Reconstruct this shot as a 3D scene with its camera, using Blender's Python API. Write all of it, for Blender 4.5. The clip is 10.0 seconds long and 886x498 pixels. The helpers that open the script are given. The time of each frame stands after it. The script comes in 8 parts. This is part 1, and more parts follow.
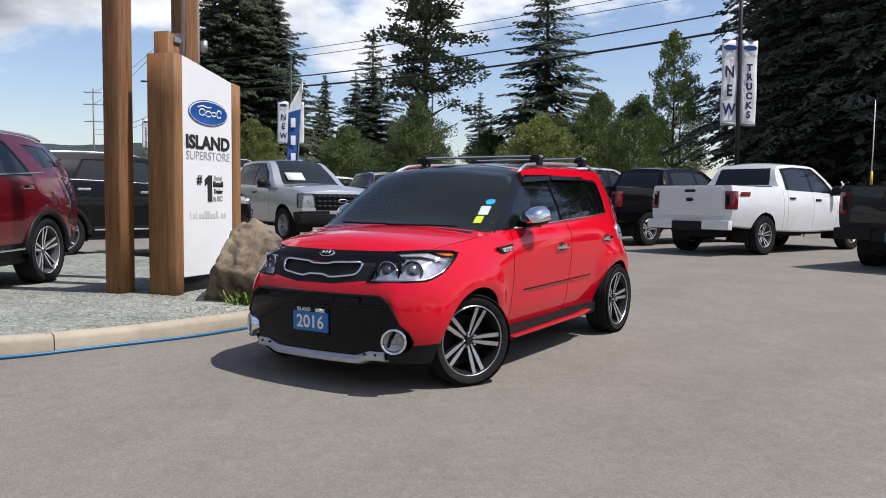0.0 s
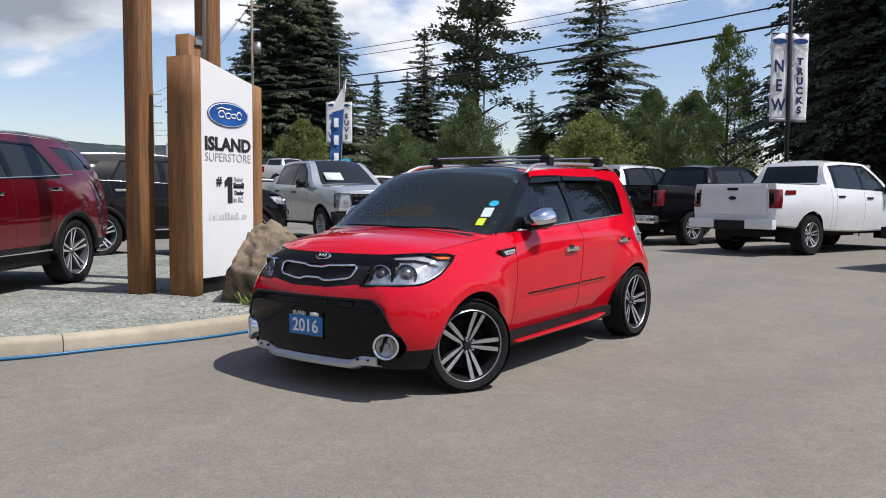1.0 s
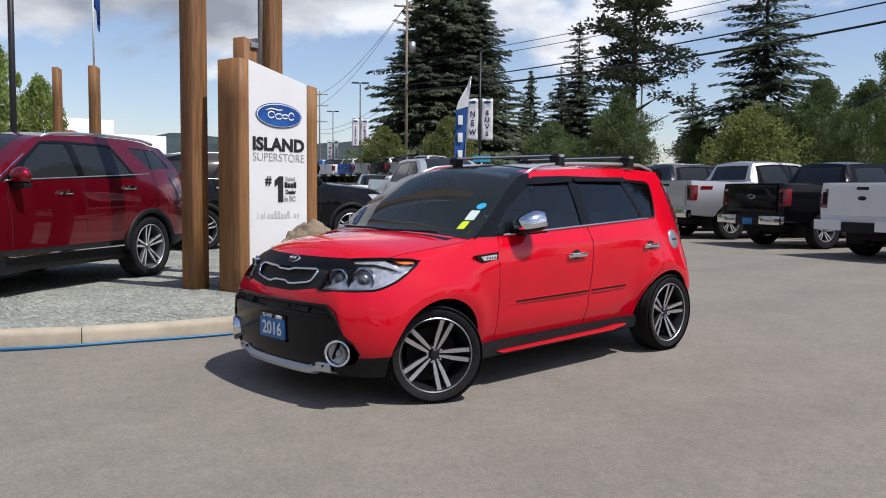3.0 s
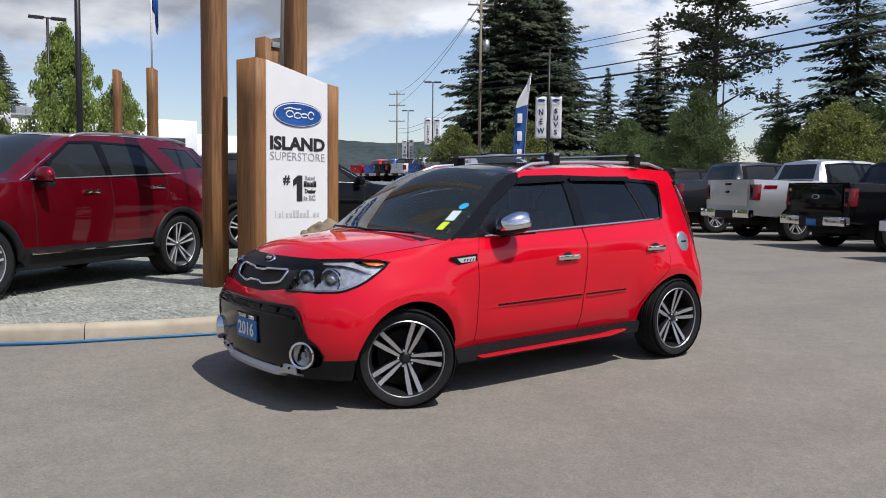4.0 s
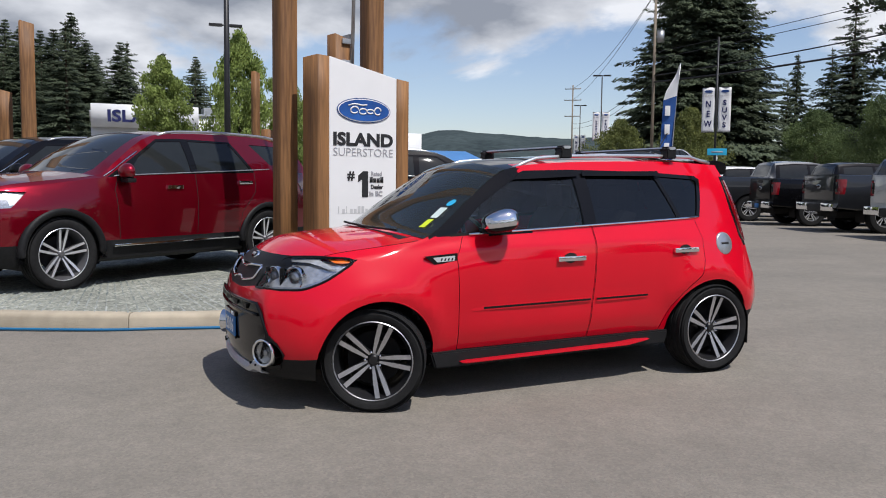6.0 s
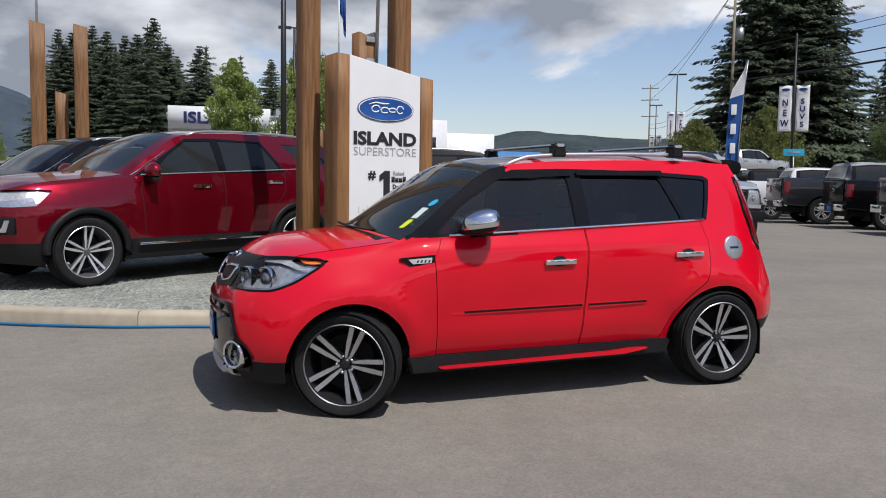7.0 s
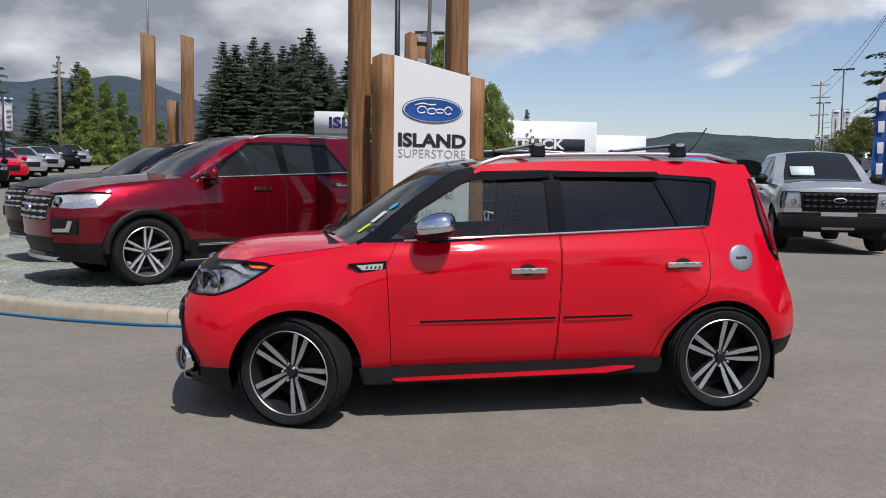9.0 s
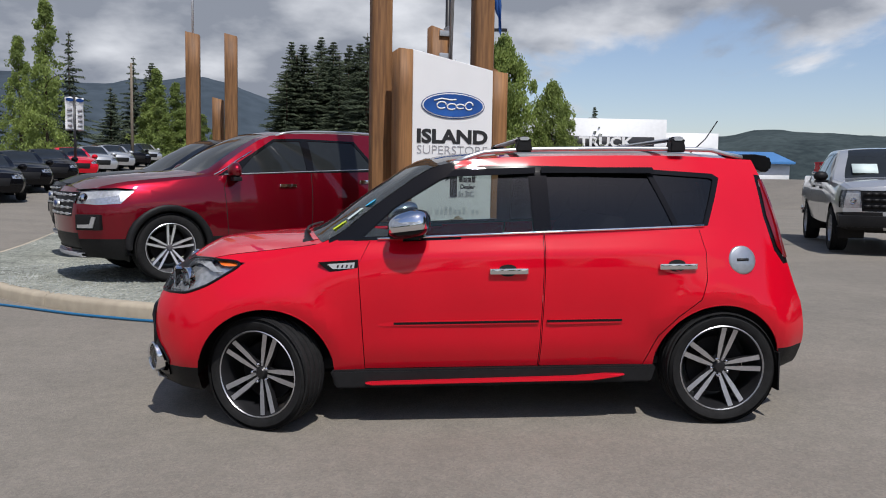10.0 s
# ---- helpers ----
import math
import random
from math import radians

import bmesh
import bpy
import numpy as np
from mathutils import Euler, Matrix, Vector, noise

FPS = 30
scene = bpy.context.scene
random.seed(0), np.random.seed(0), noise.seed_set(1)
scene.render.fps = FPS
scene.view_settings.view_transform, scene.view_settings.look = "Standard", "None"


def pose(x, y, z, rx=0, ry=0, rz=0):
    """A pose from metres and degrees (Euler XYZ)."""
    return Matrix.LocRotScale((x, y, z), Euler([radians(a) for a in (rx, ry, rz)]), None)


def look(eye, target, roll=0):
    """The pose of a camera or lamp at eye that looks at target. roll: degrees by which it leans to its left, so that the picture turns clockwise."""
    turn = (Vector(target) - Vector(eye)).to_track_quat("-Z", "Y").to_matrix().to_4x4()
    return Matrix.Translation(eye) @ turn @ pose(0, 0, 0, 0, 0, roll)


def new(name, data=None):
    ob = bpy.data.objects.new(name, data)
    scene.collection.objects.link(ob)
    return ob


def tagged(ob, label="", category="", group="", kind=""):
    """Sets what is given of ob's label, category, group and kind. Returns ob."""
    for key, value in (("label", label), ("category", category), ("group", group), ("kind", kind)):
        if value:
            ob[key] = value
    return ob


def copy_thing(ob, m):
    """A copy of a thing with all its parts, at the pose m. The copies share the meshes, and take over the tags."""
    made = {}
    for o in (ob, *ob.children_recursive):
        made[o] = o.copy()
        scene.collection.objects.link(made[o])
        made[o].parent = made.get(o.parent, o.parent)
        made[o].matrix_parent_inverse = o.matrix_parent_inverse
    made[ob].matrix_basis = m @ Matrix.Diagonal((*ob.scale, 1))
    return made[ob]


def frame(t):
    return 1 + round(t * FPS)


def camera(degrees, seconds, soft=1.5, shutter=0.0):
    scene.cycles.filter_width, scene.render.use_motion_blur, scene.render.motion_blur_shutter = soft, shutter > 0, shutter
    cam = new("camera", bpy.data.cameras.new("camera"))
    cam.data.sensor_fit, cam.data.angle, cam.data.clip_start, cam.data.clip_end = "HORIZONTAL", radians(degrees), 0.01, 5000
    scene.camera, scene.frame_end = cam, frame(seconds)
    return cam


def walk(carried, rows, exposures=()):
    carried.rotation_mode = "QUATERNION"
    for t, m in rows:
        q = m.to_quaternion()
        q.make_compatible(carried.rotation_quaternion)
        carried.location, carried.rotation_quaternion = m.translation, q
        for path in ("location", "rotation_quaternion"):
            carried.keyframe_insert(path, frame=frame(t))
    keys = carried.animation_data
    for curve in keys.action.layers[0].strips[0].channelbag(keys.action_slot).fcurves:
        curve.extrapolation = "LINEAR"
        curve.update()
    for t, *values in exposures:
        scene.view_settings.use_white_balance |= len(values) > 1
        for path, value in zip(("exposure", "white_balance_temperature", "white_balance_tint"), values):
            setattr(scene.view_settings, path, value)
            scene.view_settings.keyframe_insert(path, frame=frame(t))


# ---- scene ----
cam = camera(55.9, 10.0, soft=1.0)
PATH = [
    (0, (-6.067, -3.981, 1.319), (-4.429, -2.84, 1.196), 0.5),
    (0.5, (-5.943, -4.059, 1.334), (-4.322, -2.893, 1.208), 0.3),
    (1, (-5.745, -4.221, 1.347), (-4.185, -2.976, 1.219), 0.3),
    (1.5, (-5.492, -4.361, 1.349), (-4.008, -3.026, 1.216), 0.3),
    (2, (-5.255, -4.58, 1.364), (-3.825, -3.189, 1.23), 0.4),
    (2.5, (-4.992, -4.782, 1.384), (-3.628, -3.326, 1.247), 0.5),
    (4, (-4.065, -5.259, 1.407), (-2.924, -3.623, 1.263), 0.6),
    (4.5, (-3.759, -5.361, 1.415), (-2.699, -3.671, 1.268), 0.7),
    (5, (-3.432, -5.506, 1.423), (-2.472, -3.757, 1.275), 0.7),
    (5.5, (-3.126, -5.584, 1.416), (-2.267, -3.784, 1.264), 0.8),
    (6.8, (-2.321, -5.699, 1.423), (-1.692, -3.807, 1.263), 0.6),
    (7, (-2.195, -5.672, 1.415), (-1.6, -3.77, 1.257), 0.8),
    (7.5, (-1.903, -5.667, 1.421), (-1.399, -3.738, 1.264), 0.8),
    (8, (-1.59, -5.702, 1.432), (-1.174, -3.752, 1.276), 0.8),
    (8.5, (-1.289, -5.674, 1.419), (-0.965, -3.707, 1.263), 0.8),
    (9, (-0.986, -5.646, 1.427), (-0.753, -3.666, 1.271), 0.8),
    (9.5, (-0.692, -5.6, 1.432), (-0.54, -3.612, 1.274), 0.9),
    (10, (-0.444, -5.474, 1.42), (-0.376, -3.482, 1.258), 0.9),
]
EXPOSURES = [(0.0, 0.42), (2.5, 0.36), (5.5, 0.26), (10.0, 0.10)]
walk(cam, [(t, look(eye, target, roll)) for t, eye, target, roll in PATH], EXPOSURES)
from mathutils.bvhtree import BVHTree

# ---- world, sun ----
SUN_DIR = Vector((0.32, -0.947, 0.0)).normalized()
SUN_EL = radians(60)
sun_vec = Vector((SUN_DIR.x * math.cos(SUN_EL), SUN_DIR.y * math.cos(SUN_EL), math.sin(SUN_EL)))
sun_data = bpy.data.lights.new("sun", "SUN")
sun_data.energy, sun_data.angle, sun_data.color = 3.6, radians(0.55), (1.0, 0.968, 0.932)
sun = new("sun", sun_data)
sun.matrix_world = look(sun_vec * 60, (0, 0, 0))


def build_world():
    """Blue summer sky with broken cumulus, and the daylight that it gives."""
    w = bpy.data.worlds.new("sky")
    scene.world = w
    w.use_nodes = True
    nt = w.node_tree
    nt.nodes.clear()
    N = nt.nodes.new
    L = nt.links.new
    out, bg, sky = N("ShaderNodeOutputWorld"), N("ShaderNodeBackground"), N("ShaderNodeTexSky")
    sky.sky_type, sky.sun_disc, sky.sun_elevation = "NISHITA", False, SUN_EL
    sky.sun_rotation = math.atan2(SUN_DIR.x, SUN_DIR.y)
    sky.air_density, sky.dust_density, sky.ozone_density = 1.0, 0.6, 2.2
    tc = N("ShaderNodeTexCoord")
    sep = N("ShaderNodeSeparateXYZ")
    L(tc.outputs["Generated"], sep.inputs[0])
    up = N("ShaderNodeMath")
    up.operation, up.inputs[1].default_value = "MAXIMUM", 0.0
    L(sep.outputs["Z"], up.inputs[0])
    lift = N("ShaderNodeMath")
    lift.operation, lift.inputs[1].default_value = "ADD", 0.45
    L(up.outputs[0], lift.inputs[0])
    inv = N("ShaderNodeMath")
    inv.operation, inv.inputs[0].default_value = "DIVIDE", 1.0
    L(lift.outputs[0], inv.inputs[1])
    flat = N("ShaderNodeVectorMath")
    flat.operation = "SCALE"
    L(tc.outputs["Generated"], flat.inputs[0])
    L(inv.outputs[0], flat.inputs["Scale"])
    mp = N("ShaderNodeMapping")
    mp.inputs["Location"].default_value, mp.inputs["Scale"].default_value = CLOUD_SHIFT, (1.0, 1.0, 1.9)
    L(flat.outputs[0], mp.inputs[0])
    big = N("ShaderNodeTexNoise")
    big.inputs["Scale"].default_value, big.inputs["Detail"].default_value, big.inputs["Roughness"].default_value = 1.75, 10, 0.56
    big.inputs["Distortion"].default_value = 0.25
    L(mp.outputs[0], big.inputs["Vector"])
    # more cloud towards the north-west quarter of the view, clearer above the road
    tilt = N("ShaderNodeVectorMath")
    tilt.operation = "DOT_PRODUCT"
    tilt.inputs[1].default_value = CLOUD_LEAN
    L(tc.outputs["Generated"], tilt.inputs[0])
    # a bank of cloud low in the sky, clear at the horizon and overhead
    bank = N("ShaderNodeValToRGB")
    bank.color_ramp.elements[0].position, bank.color_ramp.elements[1].position = 0.0, 0.55
    bank.color_ramp.elements[0].color, bank.color_ramp.elements[1].color = (0.42, 0.42, 0.42, 1), (0.30, 0.30, 0.30, 1)
    for pos, v in ((0.06, 0.45), (0.13, 0.62), (0.19, 0.70), (0.26, 0.70)):
        bank.color_ramp.elements.new(pos).color = (v, v, v, 1)
    L(sep.outputs["Z"], bank.inputs[0])
    add0 = N("ShaderNodeMath")
    add0.operation = "ADD"
    L(big.outputs["Fac"], add0.inputs[0])
    L(bank.outputs[0], add0.inputs[1])
    add = N("ShaderNodeMath")
    add.operation = "ADD"
    L(add0.outputs[0], add.inputs[0])
    L(tilt.outputs["Value"], add.inputs[1])
    ramp = N("ShaderNodeValToRGB")
    ramp.color_ramp.elements[0].position, ramp.color_ramp.elements[1].position = 0.455, 0.55
    ramp.color_ramp.interpolation = "EASE"
    shift = N("ShaderNodeMath")
    shift.operation, shift.inputs[1].default_value = "SUBTRACT", 0.5
    L(add.outputs[0], shift.inputs[0])
    L(shift.outputs[0], ramp.inputs[0])
    fine = N("ShaderNodeTexNoise")
    fine.inputs["Scale"].default_value, fine.inputs["Detail"].default_value = 3.4, 10
    L(mp.outputs[0], fine.inputs["Vector"])
    tone = N("ShaderNodeValToRGB")
    tone.color_ramp.elements[0].position, tone.color_ramp.elements[1].position = 0.41, 0.655
    tone.color_ramp.elements[0].color, tone.color_ramp.elements[1].color = (2.4, 2.65, 3.2, 1), (7.0, 7.2, 7.7, 1)
    # heavier, greyer cloud towards the mountains
    heavy = N("ShaderNodeVectorMath")
    heavy.operation = "DOT_PRODUCT"
    heavy.inputs[1].default_value = (0.20, -0.02, 0.0)
    L(tc.outputs["Generated"], heavy.inputs[0])
    both = N("ShaderNodeMath")
    both.operation = "ADD"
    L(fine.outputs["Fac"], both.inputs[0])
    L(heavy.outputs["Value"], both.inputs[1])
    L(both.outputs[0], tone.inputs[0])
    mix = N("ShaderNodeMix")
    mix.data_type = "RGBA"
    L(ramp.outputs[0], mix.inputs["Factor"])
    haze = N("ShaderNodeMix")
    haze.data_type, haze.blend_type = "RGBA", "MULTIPLY"
    haze.inputs["Factor"].default_value = 1.0
    haze.inputs["B"].default_value = (1.05, 0.985, 1.03, 1)
    L(sky.outputs[0], haze.inputs["A"])
    L(haze.outputs["Result"], mix.inputs["A"])
    L(tone.outputs[0], mix.inputs["B"])
    bg.inputs["Strength"].default_value = 0.105
    L(mix.outputs["Result"], bg.inputs["Color"])
    L(bg.outputs[0], out.inputs["Surface"])


CLOUD_SHIFT = (3.1, 1.7, 0.4)
CLOUD_LEAN = (-0.28, 0.02, 0.0)
build_world()


# ---- materials ----
def material(name, color, rough=0.6, metal=0.0, vary=0.12, scale=8.0, bump=0.0, bump_scale=60.0, coat=0.0, second=None, spec=0.4, per_object=0.0, streak=None, thin=0.0):
    """A node material: base colour varied at two scales, with fine relief."""
    m = bpy.data.materials.new(name)
    m.use_nodes = True
    nt = m.node_tree
    N, L = nt.nodes.new, nt.links.new
    p = nt.nodes["Principled BSDF"]
    p.inputs["Roughness"].default_value, p.inputs["Metallic"].default_value = rough, metal
    p.inputs["Coat Weight"].default_value, p.inputs["Coat Roughness"].default_value = coat, 0.03
    p.inputs["Specular IOR Level"].default_value = spec
    tc = N("ShaderNodeTexCoord")
    src = tc.outputs["Object"]
    if streak:
        mp = N("ShaderNodeMapping")
        mp.inputs["Scale"].default_value = streak
        L(src, mp.inputs[0])
        src = mp.outputs[0]
    n1, n2 = N("ShaderNodeTexNoise"), N("ShaderNodeTexNoise")
    n1.inputs["Scale"].default_value, n1.inputs["Detail"].default_value = scale, 5
    n2.inputs["Scale"].default_value, n2.inputs["Detail"].default_value = scale * 0.13, 3
    L(src, n1.inputs["Vector"])
    L(src, n2.inputs["Vector"])
    both = N("ShaderNodeMath")
    both.operation = "ADD"
    L(n1.outputs["Fac"], both.inputs[0])
    L(n2.outputs["Fac"], both.inputs[1])
    ramp = N("ShaderNodeValToRGB")
    lo = [c * (1 - vary) for c in color] if second is None else list(second)
    hi = [min(1.0, c * (1 + vary)) for c in color]
    ramp.color_ramp.elements[0].position, ramp.color_ramp.elements[1].position = 0.36, 0.64
    ramp.color_ramp.elements[0].color, ramp.color_ramp.elements[1].color = (*lo, 1), (*hi, 1)
    half = N("ShaderNodeMath")
    half.operation, half.inputs[1].default_value = "MULTIPLY", 0.5
    L(both.outputs[0], half.inputs[0])
    L(half.outputs[0], ramp.inputs[0])
    col = ramp.outputs[0]
    if per_object:
        info, hsv, rng = N("ShaderNodeObjectInfo"), N("ShaderNodeHueSaturation"), N("ShaderNodeMapRange")
        rng.inputs["To Min"].default_value, rng.inputs["To Max"].default_value = 1 - per_object, 1 + per_object
        L(info.outputs["Random"], rng.inputs["Value"])
        L(rng.outputs[0], hsv.inputs["Value"])
        L(col, hsv.inputs["Color"])
        col = hsv.outputs[0]
    L(col, p.inputs["Base Color"])
    if bump:
        n3, b = N("ShaderNodeTexNoise"), N("ShaderNodeBump")
        n3.inputs["Scale"].default_value, n3.inputs["Detail"].default_value = bump_scale, 4
        b.inputs["Strength"].default_value, b.inputs["Distance"].default_value = bump, 0.01
        L(src, n3.inputs["Vector"])
        L(n3.outputs["Fac"], b.inputs["Height"])
        L(b.outputs[0], p.inputs["Normal"])
    if thin:
        tr, mx = N("ShaderNodeBsdfTranslucent"), N("ShaderNodeMixShader")
        mx.inputs[0].default_value = thin
        L(col, tr.inputs["Color"])
        L(p.outputs[0], mx.inputs[1])
        L(tr.outputs[0], mx.inputs[2])
        L(mx.outputs[0], nt.nodes["Material Output"].inputs["Surface"])
    return m


def glass(name, tint, rough=0.0, ior=1.6, veil=0.0):
    """Thin vehicle glazing: a mirror-like skin over a tinted see-through sheet, with a painted veil of pale sheen."""
    m = bpy.data.materials.new(name)
    m.use_nodes = True
    nt = m.node_tree
    nt.nodes.remove(nt.nodes["Principled BSDF"])
    N, L = nt.nodes.new, nt.links.new
    out, mix, tr, gl, fr = nt.nodes["Material Output"], N("ShaderNodeMixShader"), N("ShaderNodeBsdfTransparent"), N("ShaderNodeBsdfGlossy"), N("ShaderNodeFresnel")
    tr.inputs[0].default_value = (*tint, 1)
    gl.inputs["Roughness"].default_value = rough
    fr.inputs["IOR"].default_value = ior
    L(fr.outputs[0], mix.inputs[0])
    # pale diffuse mix brightens the pane in place of reflected sky light
    film, di, nz, mr = N("ShaderNodeMixShader"), N("ShaderNodeBsdfDiffuse"), N("ShaderNodeTexNoise"), N("ShaderNodeMapRange")
    di.inputs[0].default_value = (0.44, 0.53, 0.53, 1)
    nz.inputs["Scale"].default_value, nz.inputs["Detail"].default_value = 2.5, 6
    mr.inputs["To Min"].default_value, mr.inputs["To Max"].default_value = veil * 0.5, veil * 1.5
    L(nz.outputs["Fac"], mr.inputs["Value"])
    L(mr.outputs[0], film.inputs[0])
    L(tr.outputs[0], film.inputs[1])
    L(di.outputs[0], film.inputs[2])
    L(film.outputs[0], mix.inputs[1])
    L(gl.outputs[0], mix.inputs[2])
    L(mix.outputs[0], out.inputs["Surface"])
    return m


def paint(name, color, flake=0.25, rough=0.32, vary=0.05, coat=1.0):
    return material(name, color, rough=rough, metal=flake, vary=vary, scale=3.0, coat=coat, spec=0.03)


M = {}
M["red"] = paint("red_paint", (0.62, 0.0016, 0.016), flake=0.0, rough=0.38)
M["ruby"] = paint("ruby_paint", (0.215, 0.0024, 0.013), flake=0.7, rough=0.32)
M["white"] = paint("white_paint", (0.74, 0.75, 0.76), flake=0.0)
M["silver"] = paint("silver_paint", (0.50, 0.51, 0.52), flake=0.55, rough=0.36)
M["black"] = paint("black_paint", (0.004, 0.004, 0.005), flake=0.0, coat=0.5)
M["graphite"] = paint("graphite_paint", (0.03, 0.032, 0.036), flake=0.4)
M["gloss_black"] = material("gloss_black", (0.008, 0.008, 0.009), rough=0.03, vary=0.15, scale=4, spec=0.22)
M["acrylic"] = material("smoked_acrylic", (0.009, 0.009, 0.010), rough=0.10, vary=0.2, scale=10, spec=0.18)
M["guard"] = material("satin_black_acrylic", (0.006, 0.006, 0.007), rough=0.38, vary=0.25, scale=10, spec=0.07)
M["plastic"] = material("black_plastic", (0.012, 0.012, 0.013), rough=0.5, vary=0.2, scale=30, bump=0.12, bump_scale=400, spec=0.2)
M["gap"] = material("panel_gap", (0.008, 0.007, 0.007), rough=0.8, vary=0.1)
M["trim"] = material("cabin_trim", (0.032, 0.033, 0.035), rough=0.75, vary=0.2, scale=20)
M["cloth"] = material("seat_cloth", (0.10, 0.10, 0.105), rough=0.9, vary=0.25, scale=60, bump=0.3, bump_scale=300)
M["rubber"] = material("tyre_rubber", (0.017, 0.017, 0.0175), rough=0.8, vary=0.25, scale=25, bump=0.2, bump_scale=120, spec=0.15)
M["chrome"] = material("chrome", (0.82, 0.83, 0.85), rough=0.06, metal=1.0, vary=0.03)
M["alloy"] = material("machined_alloy", (0.74, 0.75, 0.77), rough=0.28, metal=0.65, vary=0.06, scale=20)
M["alloy_grey"] = material("smoked_machined_alloy", (0.52, 0.52, 0.54), rough=0.36, metal=0.85, vary=0.15, scale=30)
M["alloy_mid"] = material("shaded_alloy", (0.16, 0.16, 0.17), rough=0.35, metal=0.6, vary=0.12, scale=20)
M["alloy_dark"] = material("dark_alloy", (0.020, 0.020, 0.022), rough=0.3, metal=0.3, vary=0.15, scale=20)
M["alu"] = material("satin_aluminium", (0.66, 0.67, 0.69), rough=0.3, metal=0.8, vary=0.05, scale=12)
M["skid"] = material("silver_skid", (0.52, 0.53, 0.55), rough=0.38, metal=0.5, vary=0.08, scale=15)
M["lamp_house"] = material("lamp_housing", (0.56, 0.565, 0.575), rough=0.2, metal=0.7, vary=0.3, scale=30)
M["lamp_red"] = material("red_lens", (0.17, 0.002, 0.006), rough=0.1, vary=0.15, scale=30, coat=1.0)
M["lamp_amber"] = material("amber_lens", (0.85, 0.17, 0.02), rough=0.12, vary=0.1, coat=1.0)
M["lamp_bowl"] = material("lamp_reflector", (0.42, 0.43, 0.45), rough=0.25, metal=0.85, vary=0.2, scale=30)
M["clear"] = glass("clear_lens", (0.96, 0.97, 0.98), ior=1.3)
M["screen"] = glass("windscreen_glass", (0.72, 0.77, 0.75), ior=1.38, veil=0.045)
M["tint"] = glass("front_door_glass", (0.62, 0.68, 0.66), veil=0.012)
M["privacy"] = glass("privacy_glass", (0.07, 0.075, 0.08), veil=0.006)
M["dark_glass"] = material("dark_glazing", (0.020, 0.023, 0.024), rough=0.03, vary=0.1, spec=0.34)
M["plate_blue"] = material("blue_card", (0.03, 0.17, 0.44), rough=0.5, vary=0.08)
M["ink_white"] = material("white_ink", (0.82, 0.82, 0.82), rough=0.5, vary=0.04)
M["ink_black"] = material("black_ink", (0.02, 0.02, 0.022), rough=0.55, vary=0.1)
M["ink_grey"] = material("grey_ink", (0.34, 0.34, 0.36), rough=0.55, vary=0.06)
M["ink_blue"] = material("blue_ink", (0.012, 0.05, 0.20), rough=0.4, vary=0.08)
M["ink_lime"] = material("lime_paper", (0.62, 0.75, 0.03), rough=0.6, vary=0.06)
M["ink_cyan"] = material("cyan_paper", (0.03, 0.42, 0.68), rough=0.5, vary=0.06)
M["ink_pale"] = material("pale_paper", (0.62, 0.72, 0.70), rough=0.6, vary=0.06)
M["panel"] = material("white_sign_panel", (0.80, 0.80, 0.80), rough=0.45, vary=0.03, scale=3)
M["cedar"] = material("stained_cedar", (0.245, 0.120, 0.046), rough=0.62, vary=0.35, scale=5, second=(0.14, 0.068, 0.029), bump=0.12, bump_scale=18, streak=(9, 9, 0.55))
M["steel"] = material("galvanised_steel", (0.42, 0.43, 0.44), rough=0.42, metal=0.8, vary=0.15, scale=10)
M["pole_black"] = material("black_pole", (0.02, 0.02, 0.022), rough=0.45, vary=0.15, scale=10)
M["pole_wood"] = material("weathered_pole", (0.20, 0.165, 0.125), rough=0.85, vary=0.3, scale=6, streak=(8, 8, 0.4))
M["wire"] = material("cable_black", (0.015, 0.015, 0.016), rough=0.6, vary=0.1)
M["vinyl"] = material("white_vinyl", (0.76, 0.76, 0.77), rough=0.55, vary=0.06, scale=3)
M["flag_blue"] = material("blue_flag", (0.02, 0.085, 0.30), rough=0.7, vary=0.18, scale=3)
M["hose"] = material("blue_hose", (0.015, 0.13, 0.28), rough=0.4, vary=0.12, scale=10)
M["bark"] = material("bark", (0.085, 0.062, 0.045), rough=0.95, vary=0.4, scale=6, bump=0.6, bump_scale=14, streak=(5, 5, 0.8))
# the two conifer foliages: dark tones raised, so haze is put into the colour
M["needle"] = material("conifer_needles", (0.092, 0.112, 0.068), rough=0.85, vary=0.5, scale=0.9, second=(0.044, 0.060, 0.040), spec=0.2, per_object=0.18, thin=0.2)
M["cedar_leaf"] = material("dark_conifer_foliage", (0.105, 0.125, 0.092), rough=0.9, vary=0.4, scale=0.8, second=(0.064, 0.080, 0.060), spec=0.15, per_object=0.2, thin=0.15)
M["leaf_dark"] = material("dark_broad_leaves", (0.125, 0.165, 0.065), rough=0.75, vary=0.4, scale=1.0, second=(0.062, 0.09, 0.038), spec=0.25, per_object=0.15, thin=0.35)
M["leaf"] = material("broad_leaves", (0.27, 0.335, 0.095), rough=0.65, vary=0.3, scale=1.4, second=(0.14, 0.19, 0.055), spec=0.3, per_object=0.15, thin=0.4)
M["leaf_yellow"] = material("yellow_green_leaves", (0.20, 0.215, 0.065), rough=0.7, vary=0.4, scale=1.4, second=(0.085, 0.11, 0.036), spec=0.3, per_object=0.12, thin=0.35)
M["stone"] = material("rough_stone", (0.22, 0.17, 0.115), rough=0.95, vary=0.55, scale=9, second=(0.045, 0.036, 0.027), bump=1.0, bump_scale=22)
